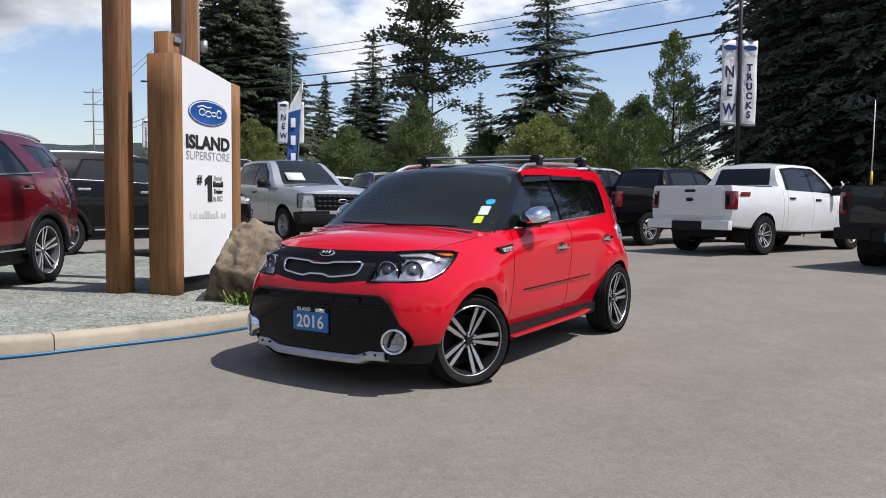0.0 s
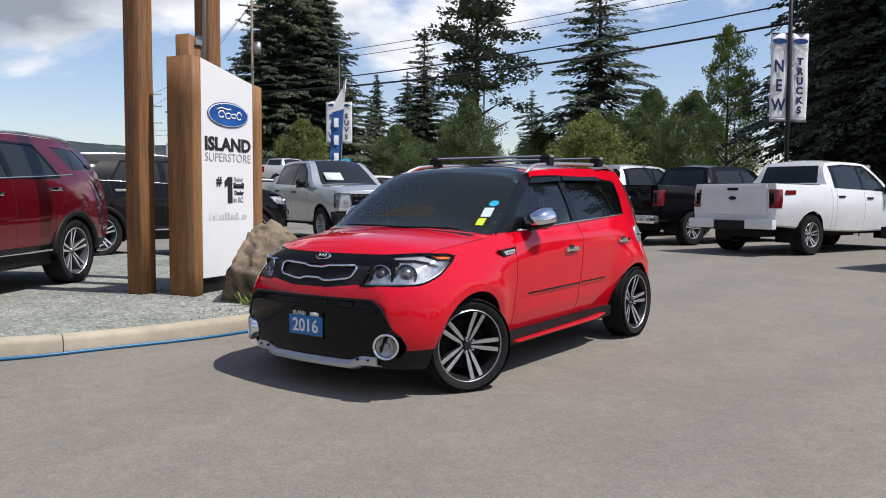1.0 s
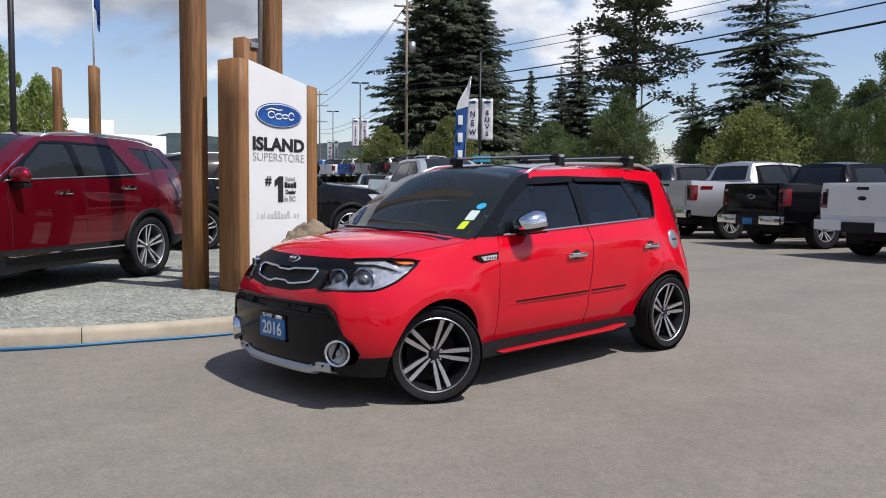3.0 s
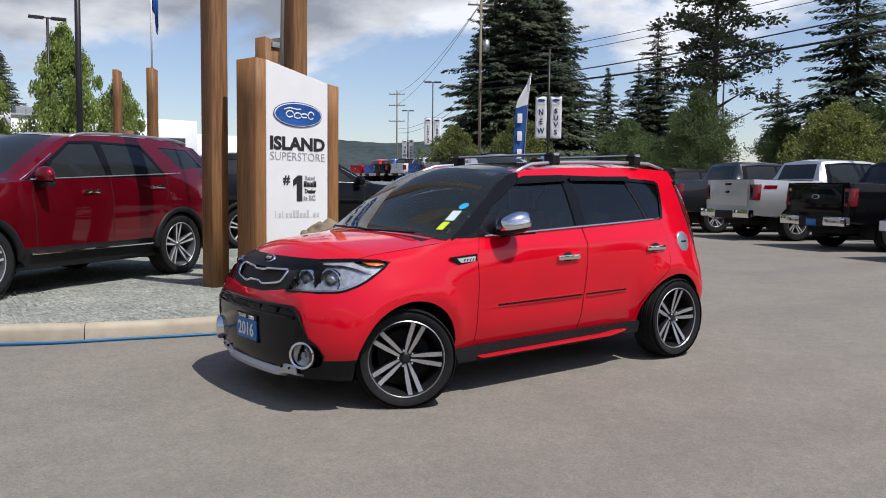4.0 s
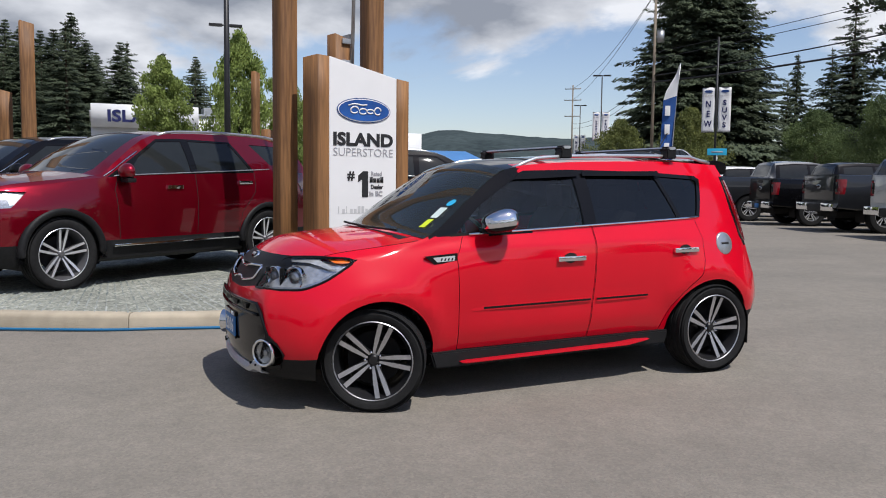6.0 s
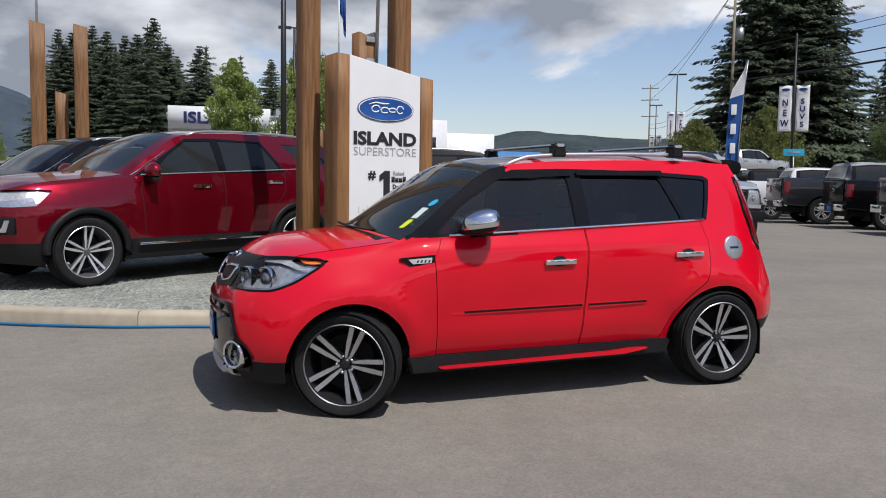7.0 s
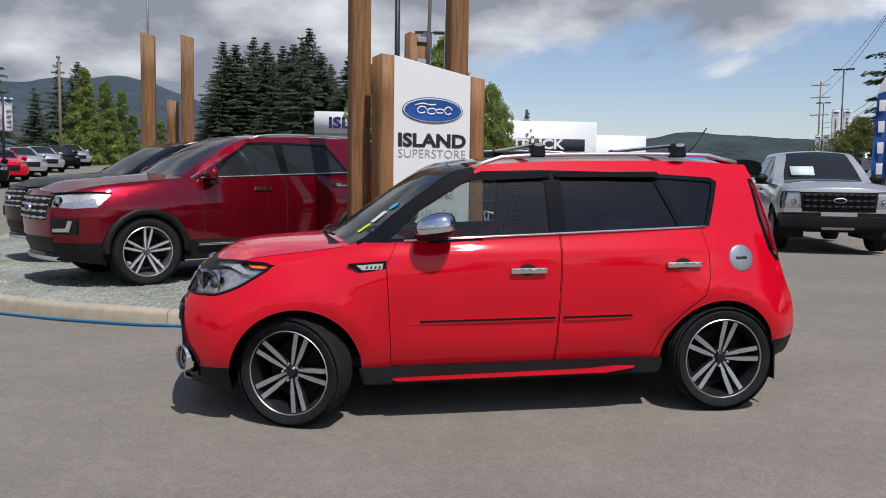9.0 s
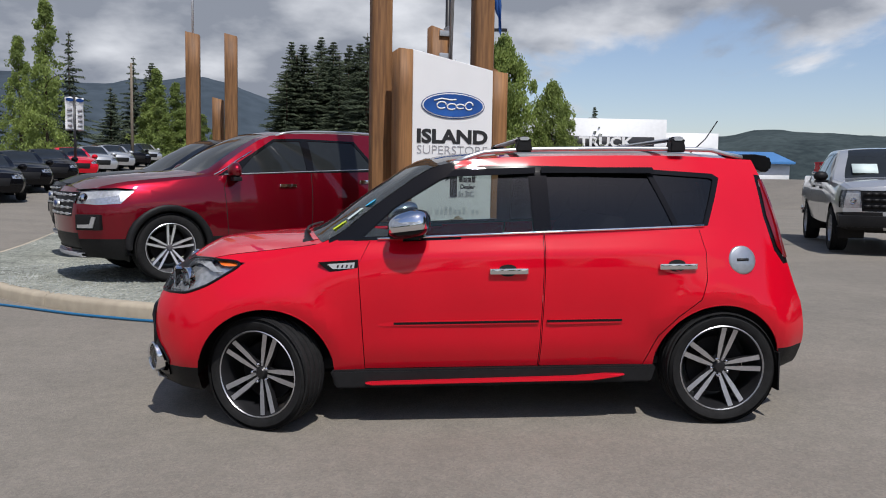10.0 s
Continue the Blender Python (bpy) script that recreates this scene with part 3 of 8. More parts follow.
def wheel(parent, at, R=0.319, rim=0.243, w=0.235, style="twin5", label=""):
    """A tyre on an alloy rim, outer face towards -y; the rim is the part, the tyre and bolts lie on it."""
    h = w / 2
    key = (R, rim, w, style)
    if key not in WHEELS:
        tyre = bmesh.new()
        tread = []
        for k in range(4):
            o = h * 0.62 - k * h * 0.41
            tread += [(R, o), (R, o - h * 0.26), (R - 0.008, o - h * 0.28), (R - 0.008, o - h * 0.39)]
        add_lathe(tyre, [(rim * 0.92, h * 0.75), (rim, h * 0.9), (rim + (R - rim) * 0.35, h), (R - 0.03, h * 0.98), (R - 0.008, h * 0.82)] + tread
                  + [(R - 0.008, -h * 0.82), (R - 0.03, -h * 0.97), (rim + (R - rim) * 0.62, -h), (rim + (R - rim) * 0.35, -h * 0.985), (rim + 0.004, -h * 0.9), (rim * 0.96, -h * 0.8)], 48)
        fix_normals(tyre)
        rm = bmesh.new()
        # barrel (dark), lip (bright), disc behind the spokes
        add_lathe(rm, [(rim + 0.002, -h * 0.90), (rim - 0.003, -h * 0.93), (rim - 0.007, -h * 0.88)], 48, mat=0)
        add_lathe(rm, [(rim - 0.007, -h * 0.88), (rim - 0.03, -h * 0.5), (rim - 0.04, h * 0.8)], 40, mat=1)
        add_lathe(rm, [(0.001, h * 0.15), (rim * 0.68, h * 0.12), (rim * 0.68, h * 0.3)], 32, mat=2)
        add_lathe(rm, [(0.001, -h * 0.60), (0.024, -h * 0.60), (0.028, -h * 0.56), (0.036, -h * 0.50), (0.044, -h * 0.36), (0.05, h * 0.1)], 28, mat=1)
        add_lathe(rm, [(0.001, -h * 0.615), (0.024, -h * 0.61), (0.027, -h * 0.58)], 20, mat=1)
        r1 = rim - 0.008
        sp = bmesh.new()
        arms = ((-0.0145, 0.0064, -0.035, 0.0145), (0.0145, 0.0064, 0.035, 0.0145)) if style == "twin5" else ((-0.017, 0.0065, -0.042, 0.0125), (0.017, 0.0065, 0.042, 0.0125))
        for o0, w0, o1, w1 in arms:
            prof = [(0.033, o0 * 0.8 - w0, -h * 0.46), (0.033, o0 * 0.8 + w0, -h * 0.46), (rim * 0.5, o0 * 1.6 - w0 * 2.1, -h * 0.60), (rim * 0.5, o0 * 1.6 + w0 * 2.1, -h * 0.60),
                    (r1, o1 - w1, -h * 0.80), (r1, o1 + w1, -h * 0.80)]
            top = [sp.verts.new((u, y, v)) for u, v, y in prof]
            low = [sp.verts.new((u, y + 0.04, v + 0.35 * (o1 - v) * (u < 0.2))) for u, v, y in prof]
            for i in (0, 2):
                sp.faces.new((top[i], top[i + 2], top[i + 3], top[i + 1])).material_index = 0
                sp.faces.new((top[i], low[i], low[i + 2], top[i + 2])).material_index = 1
                sp.faces.new((top[i + 1], top[i + 3], low[i + 3], low[i + 1])).material_index = 1
        web = [(0.035, -0.036), (rim * 0.5, -0.022), (rim * 0.5, 0.022), (0.035, 0.036)]
        add_prism(sp, web, -h * 0.40, -h * 0.30, mat=1)
        fix_normals(sp)
        fix_normals(rm)
        nuts = bmesh.new()
        add_cyl(nuts, Vector((0, -h * 0.50, -0.050)), Vector((0, -h * 0.50 - 0.022, -0.050)), 0.010, 0.008, 6)
        face = M["alloy_grey"] if style == "twin5" else M["alloy"] if style != "steel" else M["steel"]
        # six style: inner faces get a darker copy of the alloy, shade painted for depth
        inner = M["alloy_dark"] if style == "twin5" else M["alloy_mid"] if style == "six" else M["steel"]
        WHEELS[key] = (mesh_from("spoke", sp, [face, inner]), mesh_from("rim", rm, [face, inner, M["gap"]]), mesh_from("tyre", tyre, M["rubber"]), mesh_from("lug_nut", nuts, M["chrome"]))
    spoke, a, b, c = WHEELS[key]
    w_ob = new("wheel", a)
    w_ob.parent, w_ob.matrix_basis = parent, at
    if label:
        w_ob["label"] = label
    t_ob = new("tyre", b)
    t_ob.parent = w_ob
    t_ob["label"] = "black rubber tyre"
    for k in range(5):
        s_ob = new("spoke", spoke)
        s_ob.parent, s_ob.matrix_basis = w_ob, pose(0, 0, 0, 0, 90 + 72 * k, 0)
        if style == "twin5":
            n_ob = new("lug_nut", c)
            n_ob.parent, n_ob.matrix_basis = w_ob, pose(0, 0, 0, 0, 36 + 72 * k, 0)
    return w_ob


M["lamp_pale"] = material("pale_lamp_face", (0.52, 0.53, 0.55), rough=0.2, metal=0.3, vary=0.3, scale=25, coat=1.0)
M["brushed"] = material("brushed_metal", (0.42, 0.44, 0.47), rough=0.32, metal=0.7, vary=0.12, scale=30)
M["badge"] = material("pale_silver_plate", (0.62, 0.63, 0.65), rough=0.3, metal=0.25, vary=0.06, scale=20)
WHEELS = {}
SIDES = (-1, 1)


def mirror_bm(bm):
    for v in bm.verts:
        v.co.y = -v.co.y
    bmesh.ops.reverse_faces(bm, faces=bm.faces)
    return bm


def red_hatchback():
    root = thing("hatchback", pose(0, -0.015, 0.022, 0, -0.97, 2.0), "bright red boxy hatchback with black roof and roof bars on asphalt", "car")
    S = {
        "lines": {
            "zb": [(-1.89, 0.25), (-1.6, 0.23), (-0.8, 0.255), (0.9, 0.265), (1.6, 0.28), (1.88, 0.33)],
            "ws": [(-1.89, 0.55), (-1.75, 0.715), (-1.3, 0.82), (-0.7, 0.755), (0.8, 0.755), (1.3, 0.82), (1.62, 0.78), (1.84, 0.66)],
            "wm": [(-1.89, 0.640), (-1.82, 0.742), (-1.62, 0.848), (-1.3, 0.895), (-0.8, 0.875), (0.0, 0.868), (0.8, 0.872), (1.3, 0.895), (1.60, 0.855), (1.76, 0.79), (1.84, 0.72)],
            "zm": [(-1.89, 0.50), (-1.3, 0.64), (-0.7, 0.86), (0, 0.90), (0.8, 0.90), (1.3, 0.70), (1.88, 0.56)],
            "wb": [(-1.89, 0.555), (-1.78, 0.675), (-1.5, 0.765), (-1.0, 0.80), (-0.5, 0.81), (0.5, 0.805), (1.2, 0.785), (1.6, 0.745), (1.88, 0.68)],
            "zl": [(-1.89, 0.83), (-1.75, 0.90), (-1.5, 0.945), (-1.1, 0.995), (-0.75, 1.055), (0, 1.085), (0.6, 1.105), (1.2, 1.135), (1.6, 1.145), (1.88, 1.12)],
            "wr": [(-1.89, 0.54), (-1.78, 0.63), (-1.5, 0.70), (-1.1, 0.760), (-0.95, 0.785), (-0.26, 0.640), (0, 0.605), (0.6, 0.590), (1.2, 0.57), (1.6, 0.55), (1.88, 0.535)],
            "zr": [(-1.89, 0.86), (-1.75, 0.935), (-1.5, 0.985), (-1.1, 1.035), (-0.95, 1.06), (-0.60, 1.29), (-0.26, 1.495), (-0.1, 1.525), (0.3, 1.547), (0.8, 1.552), (1.2, 1.548), (1.6, 1.538), (1.88, 1.525)],
            "zc": [(-1.89, 0.90), (-1.75, 1.0), (-1.5, 1.055), (-1.2, 1.085), (-0.97, 1.10), (-0.60, 1.335), (-0.27, 1.545), (-0.1, 1.575), (0.3, 1.60), (0.8, 1.605), (1.2, 1.60), (1.6, 1.58), (1.88, 1.56)],
        },
        "bow": [(-1.89, 0.115), (-1.5, 0.125), (-1.0, 0.14), (-0.27, 0.09), (0.3, 0.0), (1.4, 0.0), (1.84, -0.10)],
        "lean_front": [(0.2, 0.05), (0.40, 0.0), (0.62, -0.005), (0.72, 0.010), (0.85, 0.075), (0.93, 0.118), (1.05, 0.165)],
        "lean_rear": [(0.3, -0.02), (0.50, 0.015), (0.66, 0.0), (0.80, -0.05), (1.0, -0.115), (1.25, -0.185), (1.45, -0.25), (1.55, -0.29)],
        "fade_front": 0.45, "fade_rear": 0.75,
    }
    xs = [-1.89, -1.86, -1.81, -1.74, -1.64, -1.52, -1.40, -1.28, -1.16, -1.06, -0.97, -0.90, -0.80, -0.70, -0.60, -0.50, -0.40, -0.32, -0.265, -0.18, -0.08, 0.06, 0.22, 0.40, 0.58, 0.76, 0.94,
          1.10, 1.24, 1.36, 1.48, 1.58, 1.68, 1.76, 1.81, 1.84]
    # drawn-in nose and tail
    ends = lambda x: -1.3 + (x + 1.3) * 0.925 if x < -1.3 else 1.3 + (x - 1.3) * 0.91 if x > 1.3 else x
    S["lines"] = {k: [(ends(x), v) for x, v in keys] for k, keys in S["lines"].items()}
    S["bow"] = [(ends(x), v + (0.03 if x < -1.4 else 0)) for x, v in S["bow"]]
    fine = []
    for a, b in zip(xs, xs[1:]):
        fine += [a, (a + b) / 2] if b - a > 0.055 and (b < -0.75 or a > 0.7) else [a]
    bm, row, n = shell(S, [ends(x) for x in fine + xs[-1:]], side=(12, 9, 5, 7))
    roof0 = n - 8
    # pressed shapes of the flanks: arch swells, shoulder crease, hollow above the sill
    for v in bm.verts:
        x, y, z = v.co
        if abs(y) > 0.6 and z < 1.05:
            d = 0.0
            for cx in (-1.285, 1.285):
                r = math.hypot(x - cx, z - 0.335)
                d += 0.020 * math.exp(-(((r - 0.44) / 0.07) ** 2)) * smoothstep(0.25, 0.45, z)
            mid = smoothstep(-0.95, -0.6, x) * (1 - smoothstep(0.75, 1.05, x))
            d -= 0.017 * mid * math.exp(-(((z - 0.47) / 0.10) ** 2))
            d += 0.008 * smoothstep(-1.0, -0.7, x) * (1 - smoothstep(1.3, 1.7, x)) * math.exp(-(((z - 1.0) / 0.035) ** 2))
            v.co.y += math.copysign(d, y)
    bm.normal_update()
    skin = Skin(bm)
    # wheel arches
    for cx, r in ((-1.285, 0.378), (1.285, 0.372)):
        bmesh.ops.delete(bm, geom=cut(bm, circle(cx, 0.335, r, 26), lambda c: abs(c.y) > 0.55 and c.z < 0.8), context="FACES")
    # windscreen and rear glass
    ws = [f for f in bm.faces if f[row] >= roof0 and f[row] < 100 and -1.14 < f.calc_center_median().x < -0.20 and f.normal.x < -0.25]
    part("windscreen", thicken(take(bm, ws, push=0.004), 0.006), M["screen"], root, "clear laminated windscreen with price stickers").visible_shadow = False
    rg = cut(bm, [(-0.50, 1.10), (0.50, 1.10), (0.46, 1.40), (-0.46, 1.40)], lambda c: c.x > 1.3, "yz")
    part("rear_window", take(bm, rg, push=0.0), M["privacy"], root)
    black = [f for f in bm.faces if f[row] < 100 and f[row] >= roof0 and -1.0 < f.calc_center_median().x < -0.19 and f.calc_center_median().z > 1.07]
    for f in black:
        f.material_index = 1
    for f in bm.faces:
        if f[row] < 100 and f[row] >= roof0 + 1 and f.calc_center_median().x > -0.24 and f.calc_center_median().z > 1.4:
            f.material_index = 1
    # side glazing: black surround, then panes
    surround = [(-0.84, 1.075), (-0.2, 1.092), (0.6, 1.118), (1.225, 1.147), (1.34, 1.42), (1.30, 1.445), (0.8, 1.478), (0.2, 1.493), (-0.17, 1.487), (-0.28, 1.45), (-0.56, 1.275)]
    for f in cut(bm, surround, lambda c: abs(c.y) > 0.5 and c.z > 1.0):
        f.material_index = 1
    for f in bm.faces:
        c = f.calc_center_median()
        if roof0 - 5 <= f[row] < roof0 and c.x < -0.21 and c.z > 1.075 and abs(c.y) > 0.4:
            f.material_index = 1
    panes = {"front_window": ([(-0.74, 1.096), (0.215, 1.118), (0.205, 1.462), (-0.17, 1.462), (-0.30, 1.415), (-0.56, 1.26)], "tint"),
             "rear_door_window": ([(0.315, 1.122), (1.02, 1.152), (0.90, 1.447), (0.31, 1.462)], "privacy"),
             "quarter_window": ([(1.05, 1.155), (1.20, 1.162), (1.30, 1.41), (1.27, 1.42), (0.935, 1.444)], "privacy")}
    for nm, (poly, mt) in panes.items():
        for s in SIDES:
            fs = cut(bm, poly, lambda c: c.y * s > 0.5 and c.z > 1.0)
            ob = part(nm, take(bm, fs, push=-0.008), M[mt], root, "smoked side glass" if mt == "privacy" else "lightly tinted side glass")
            ob.visible_shadow = False
    # lower cladding
    for poly, lim in (([(-2.2, 0.1), (-1.2, 0.1), (-1.2, 0.375), (-2.2, 0.375)], 0.55), ([(-1.1, 0.1), (1.0, 0.1), (1.0, 0.346), (-1.1, 0.346)], 0.3), ([(1.2, 0.1), (2.2, 0.1), (2.2, 0.46), (1.2, 0.42)], 0.3), ([(-2.2, 0.1), (-1.5, 0.1), (-1.5, 0.350), (-2.2, 0.350)], -1)):
        for f in cut(bm, poly, lambda c: abs(c.y) > lim):
            f.material_index = 2
    for f in bm.faces:
        if f.normal.z < -0.8 and f.calc_center_median().z < 0.45:
            f.material_index = 2
    # front apertures
    for s in SIDES:
        bmesh.ops.delete(bm, geom=cut(bm, circle(s * 0.632, 0.41, 0.080, 20), lambda c: c.x < -1.5, "yz"), context="FACES")
    low = cut(bm, [(-0.53, 0.690), (0.53, 0.690), (0.60, 0.645), (0.655, 0.52), (0.70, 0.47), (0.72, 0.40), (0.66, 0.31), (-0.66, 0.31), (-0.72, 0.40), (-0.70, 0.47), (-0.655, 0.52), (-0.60, 0.645)], lambda c: c.x < -1.6, "yz")
    part("lower_grille", thicken(take(bm, low, push=0.010), 0.016), M["acrylic"], root, "black lower bumper grille")
    gf = bmesh.new()
    edge = [(-0.53, 0.690), (0.53, 0.690), (0.60, 0.645), (0.655, 0.52), (0.60, 0.40), (0.56, 0.315)]
    edge = edge[:1] + [(y, 0.690) for y in (-0.4, -0.25, -0.1, 0.1, 0.25, 0.4)] + edge[1:]
    rim = [(-0.56, 0.315), (-0.60, 0.40), (-0.655, 0.52), (-0.60, 0.645)] + edge
    add_tube(gf, [(skin.x(y, z) - 0.012, y, z) for y, z in rim], 0.012, 6)
    part("grille_frame", gf, M["gloss_black"], root, "glossy black frame round the lower grille")
    gb = bmesh.new()
    add_tube(gb, [(skin.x(y, 0.628) - 0.014, y, 0.628) for y in [-0.56 + 1.12 * i / 16 for i in range(17)]], 0.010, 6)
    part("grille_bar", gb, M["gloss_black"], root)
    up = cut(bm, [(-0.33, 0.825), (-0.16, 0.80), (0, 0.81), (0.16, 0.80), (0.33, 0.825), (0.345, 0.885), (0.30, 0.90), (-0.30, 0.90), (-0.345, 0.885)], lambda c: c.x < -1.7, "yz")
    part("upper_grille", take(bm, up, push=-0.015), M["plastic"], root, "black mesh upper grille with chrome surround")
    for f in cut(bm, [(-0.44, 0.790), (-0.16, 0.755), (0.16, 0.755), (0.44, 0.790), (0.50, 0.965), (-0.50, 0.965)], lambda c: c.x < -1.70, "yz"):
        f.material_index = 2
    # headlights
    head = [(-1.39, 0.955), (-1.60, 0.972), (-1.80, 0.955), (-2.05, 0.925), (-2.05, 0.775), (-1.72, 0.785), (-1.60, 0.83)]
    for s in SIDES:
        inner = [(s * 0.39, 0.70), (s * 1.05, 0.70), (s * 1.05, 1.02), (s * 0.47, 1.02)]
        cut(bm, inner, lambda c: c.x < -1.3 and 0.6 < c.z < 1.05, "yz")
        fs = cut(bm, head, lambda c: c.y * s > 0.30 and c.x < -1.3 and c.z < 1.0)
        fs = [f for f in fs if inside(inner, f.calc_center_median().y, f.calc_center_median().z)]
        bowl = take(bm, fs, keep=True, push=-0.035)
        lens = part("headlight", take(bm, fs, push=0.002), M["clear"], root, "clear wraparound headlight with chrome projector")
        lens.visible_shadow = False
        rim = outline(bowl, 0.036)
        ht = bmesh.new()
        add_tube(ht, rim + rim[:2], 0.008, 6)
        part("headlight_trim", ht, M["gloss_black"], lens)
        amber = take(bowl, cut(bowl, [(-1.40, 0.962), (-1.52, 0.966), (-1.545, 0.940), (-1.52, 0.922), (-1.44, 0.926)], lambda c: True), keep=True, push=0.022)
        part("indicator", thicken(amber, 0.006), M["lamp_amber"], lens, "amber turn indicator")
        strip = take(bowl, cut(bowl, [(-1.54, 0.985), (-1.84, 0.975), (-1.84, 0.914), (-1.64, 0.920), (-1.56, 0.893), (-1.51, 0.895), (-1.54, 0.902), (-1.585, 0.935)], lambda c: True), keep=True, push=0.020)
        part("daylight_strip", thicken(strip, 0.006), M["lamp_pale"], lens)
        for f in bowl.faces:
            f.material_index = 1
        for f in cut(bowl, [(-1.42, 0.952), (-1.60, 0.962), (-2.04, 0.93), (-2.04, 0.786), (-1.722, 0.796), (-1.61, 0.836)], lambda c: True):
            f.material_index = 0
        part("reflector", bowl, [M["lamp_house"], M["lamp_bowl"]], lens)
        for nm, yy, r, turn, mats in (("side_reflector", 0.510, 0.062, 22, ("chrome", "alloy_mid")), ("projector", 0.650, 0.068, 34, ("chrome", "lamp_bowl"))):
            xx = skin.x(s * yy, 0.845)
            bz = bmesh.new()
            add_lathe(bz, [(r + 0.004, 0.030), (r + 0.004, 0.0), (r, -0.003), (r * 0.92, 0.004), (r * 0.72, 0.022), (r * 0.62, 0.024)], 28, mat=0)
            add_lathe(bz, [(r * 0.62, 0.024), (r * 0.58, 0.006), (r * 0.40, -0.006), (0.001, -0.011)], 28, mat=1)
            part(nm, fix_normals(bz), [M[k] for k in mats], lens, "round lamp bowl behind the clear lens", at=pose(xx + 0.034, s * yy, 0.846, 0, 0, -90 - turn * s))
            fin = bmesh.new()
            xf = skin.x(s * (yy - 0.066), 0.85)
            add_box(fin, xf + 0.012, xf + 0.045, s * (yy - 0.066) - 0.004, s * (yy - 0.066) + 0.004, 0.795, 0.905, 0.003)
            part("lamp_divider", fin, M["gloss_black"], lens)
    # hood, doors, tailgate as panels
    hood = [f for f in bm.faces if f[row] >= roof0 and f[row] < 100 and f.calc_center_median().x < -1.0 and f.material_index == 0]
    for s in SIDES:
        for nm, poly in (("front_door", [(-0.70, 1.073), (-0.765, 0.95), (-0.735, 0.352), (0.243, 0.352), (0.256, 0.70), (0.266, 1.103)]),
                         ("rear_door", [(0.278, 1.104), (0.268, 0.70), (0.255, 0.352), (0.855, 0.352), (0.93, 0.53), (1.03, 0.64), (1.15, 0.74), (1.185, 0.85), (1.19, 1.0), (1.165, 1.140)])):
            fs = cut(bm, poly, lambda c: c.y * s > 0.5 and 0.3 < c.z < 1.16)
            fs = [f for f in fs if f.material_index == 0]
            d = take(bm, fs, push=0.001)
            cx = sum(p[0] for p in poly) / len(poly)
            wide = [(p[0] + 0.004 * (1 if p[0] > cx else -1), p[1] + 0.004 * (0 if p[1] > 1.0 else -1)) for p in poly]
            gone = [f for f in cut(bm, wide, lambda c: c.y * s > 0.5 and 0.3 < c.z < 1.13) if f.material_index != 1]
            bmesh.ops.delete(bm, geom=gone, context="FACES")
            dob = part(nm, thicken(d, 0.03, 1), [M["red"], M["gap"]], root)
            hx, hz = (0.065, 0.905) if nm == "front_door" else (1.02, 0.925)
            yy = skin.y(hx, hz, s) + s * 0.012
            hb = bmesh.new()
            add_box(hb, hx - 0.108, hx + 0.108, yy - 0.012, yy + 0.012, hz - 0.017, hz + 0.017, 0.010)
            part("handle", hb, M["chrome"], dob, "chrome pull handle")
            # dark ellipse on the flat door, painted as the shade in the handle hollow
            cup = bmesh.new()
            add_lathe(cup, [(0.001, 0.0), (0.032, 0.001), (0.040, 0.003)], 20)
            for v in cup.verts:
                v.co = Vector((v.co.x * 1.35 + hx - 0.005, skin.y(hx, hz, s) + s * (0.004 + 0.5 * v.co.y), v.co.z * 0.85 + hz + 0.004))
            part("handle_recess", cup, M["gap"], dob)
            x0, x1 = (-0.665, 0.238) if nm == "front_door" else (0.285, 0.715)
            mo = bmesh.new()
            for xa, xb in ((x0, x1),):
                add_prism(mo, [(xa, 0.606), (xa + 0.03, 0.600), (xb, 0.606), (xb, 0.630), (xa + 0.02, 0.626)], skin.y(0, 0.62, s) - s * 0.01, skin.y(0, 0.62, s) + s * 0.008)
            mob = part("side_moulding", fix_normals(mo), M["red"], dob)
            st = bmesh.new()
            add_box(st, x0 + 0.09 if nm == "front_door" else x0, x1, skin.y(0, 0.62, s) + s * 0.007, skin.y(0, 0.62, s) + s * 0.010, 0.609, 0.622)
            for v in st.verts:
                v.co.z += (v.co.x + 0.6) * 0.004
            part("moulding_insert", fix_normals(st), M["gloss_black"], mob)
    part("hood", thicken(take(bm, hood, push=0.003), 0.02, 1), [M["red"], M["gap"]], root, "red bonnet")
    # cabin lining
    lining = [f for f in bm.faces if f.calc_center_median().z > 1.06 and -1.0 < f.calc_center_median().x < 1.7]
    part("headliner", take(bm, lining, keep=True, push=-0.022), M["trim"], root)
    tl = [(1.570, 1.44), (1.90, 1.40), (1.90, 0.940), (1.70, 0.920), (1.640, 1.0), (1.588, 1.2)]
    for s in SIDES:
        for f in cut(bm, tl, lambda c: c.y * s > 0.50 and c.x > 1.3):
            f.material_index = 1
        fs = cut(bm, [(1.590, 1.41), (1.85, 1.38), (1.85, 0.965), (1.708, 0.955), (1.660, 1.02), (1.608, 1.2)], lambda c: c.y * s > 0.50 and c.x > 1.3)
        part("tail_light", take(bm, fs, push=0.006), M["lamp_red"], root, "tall red tail light in a black surround")
    part("body", bm, [M["red"], M["gloss_black"], M["plastic"]], root, "bright red body shell with black roof", angle=28)
    # black hood guard, emblem, grille trim
    hg = bmesh.new()
    N = 32
    rings = []
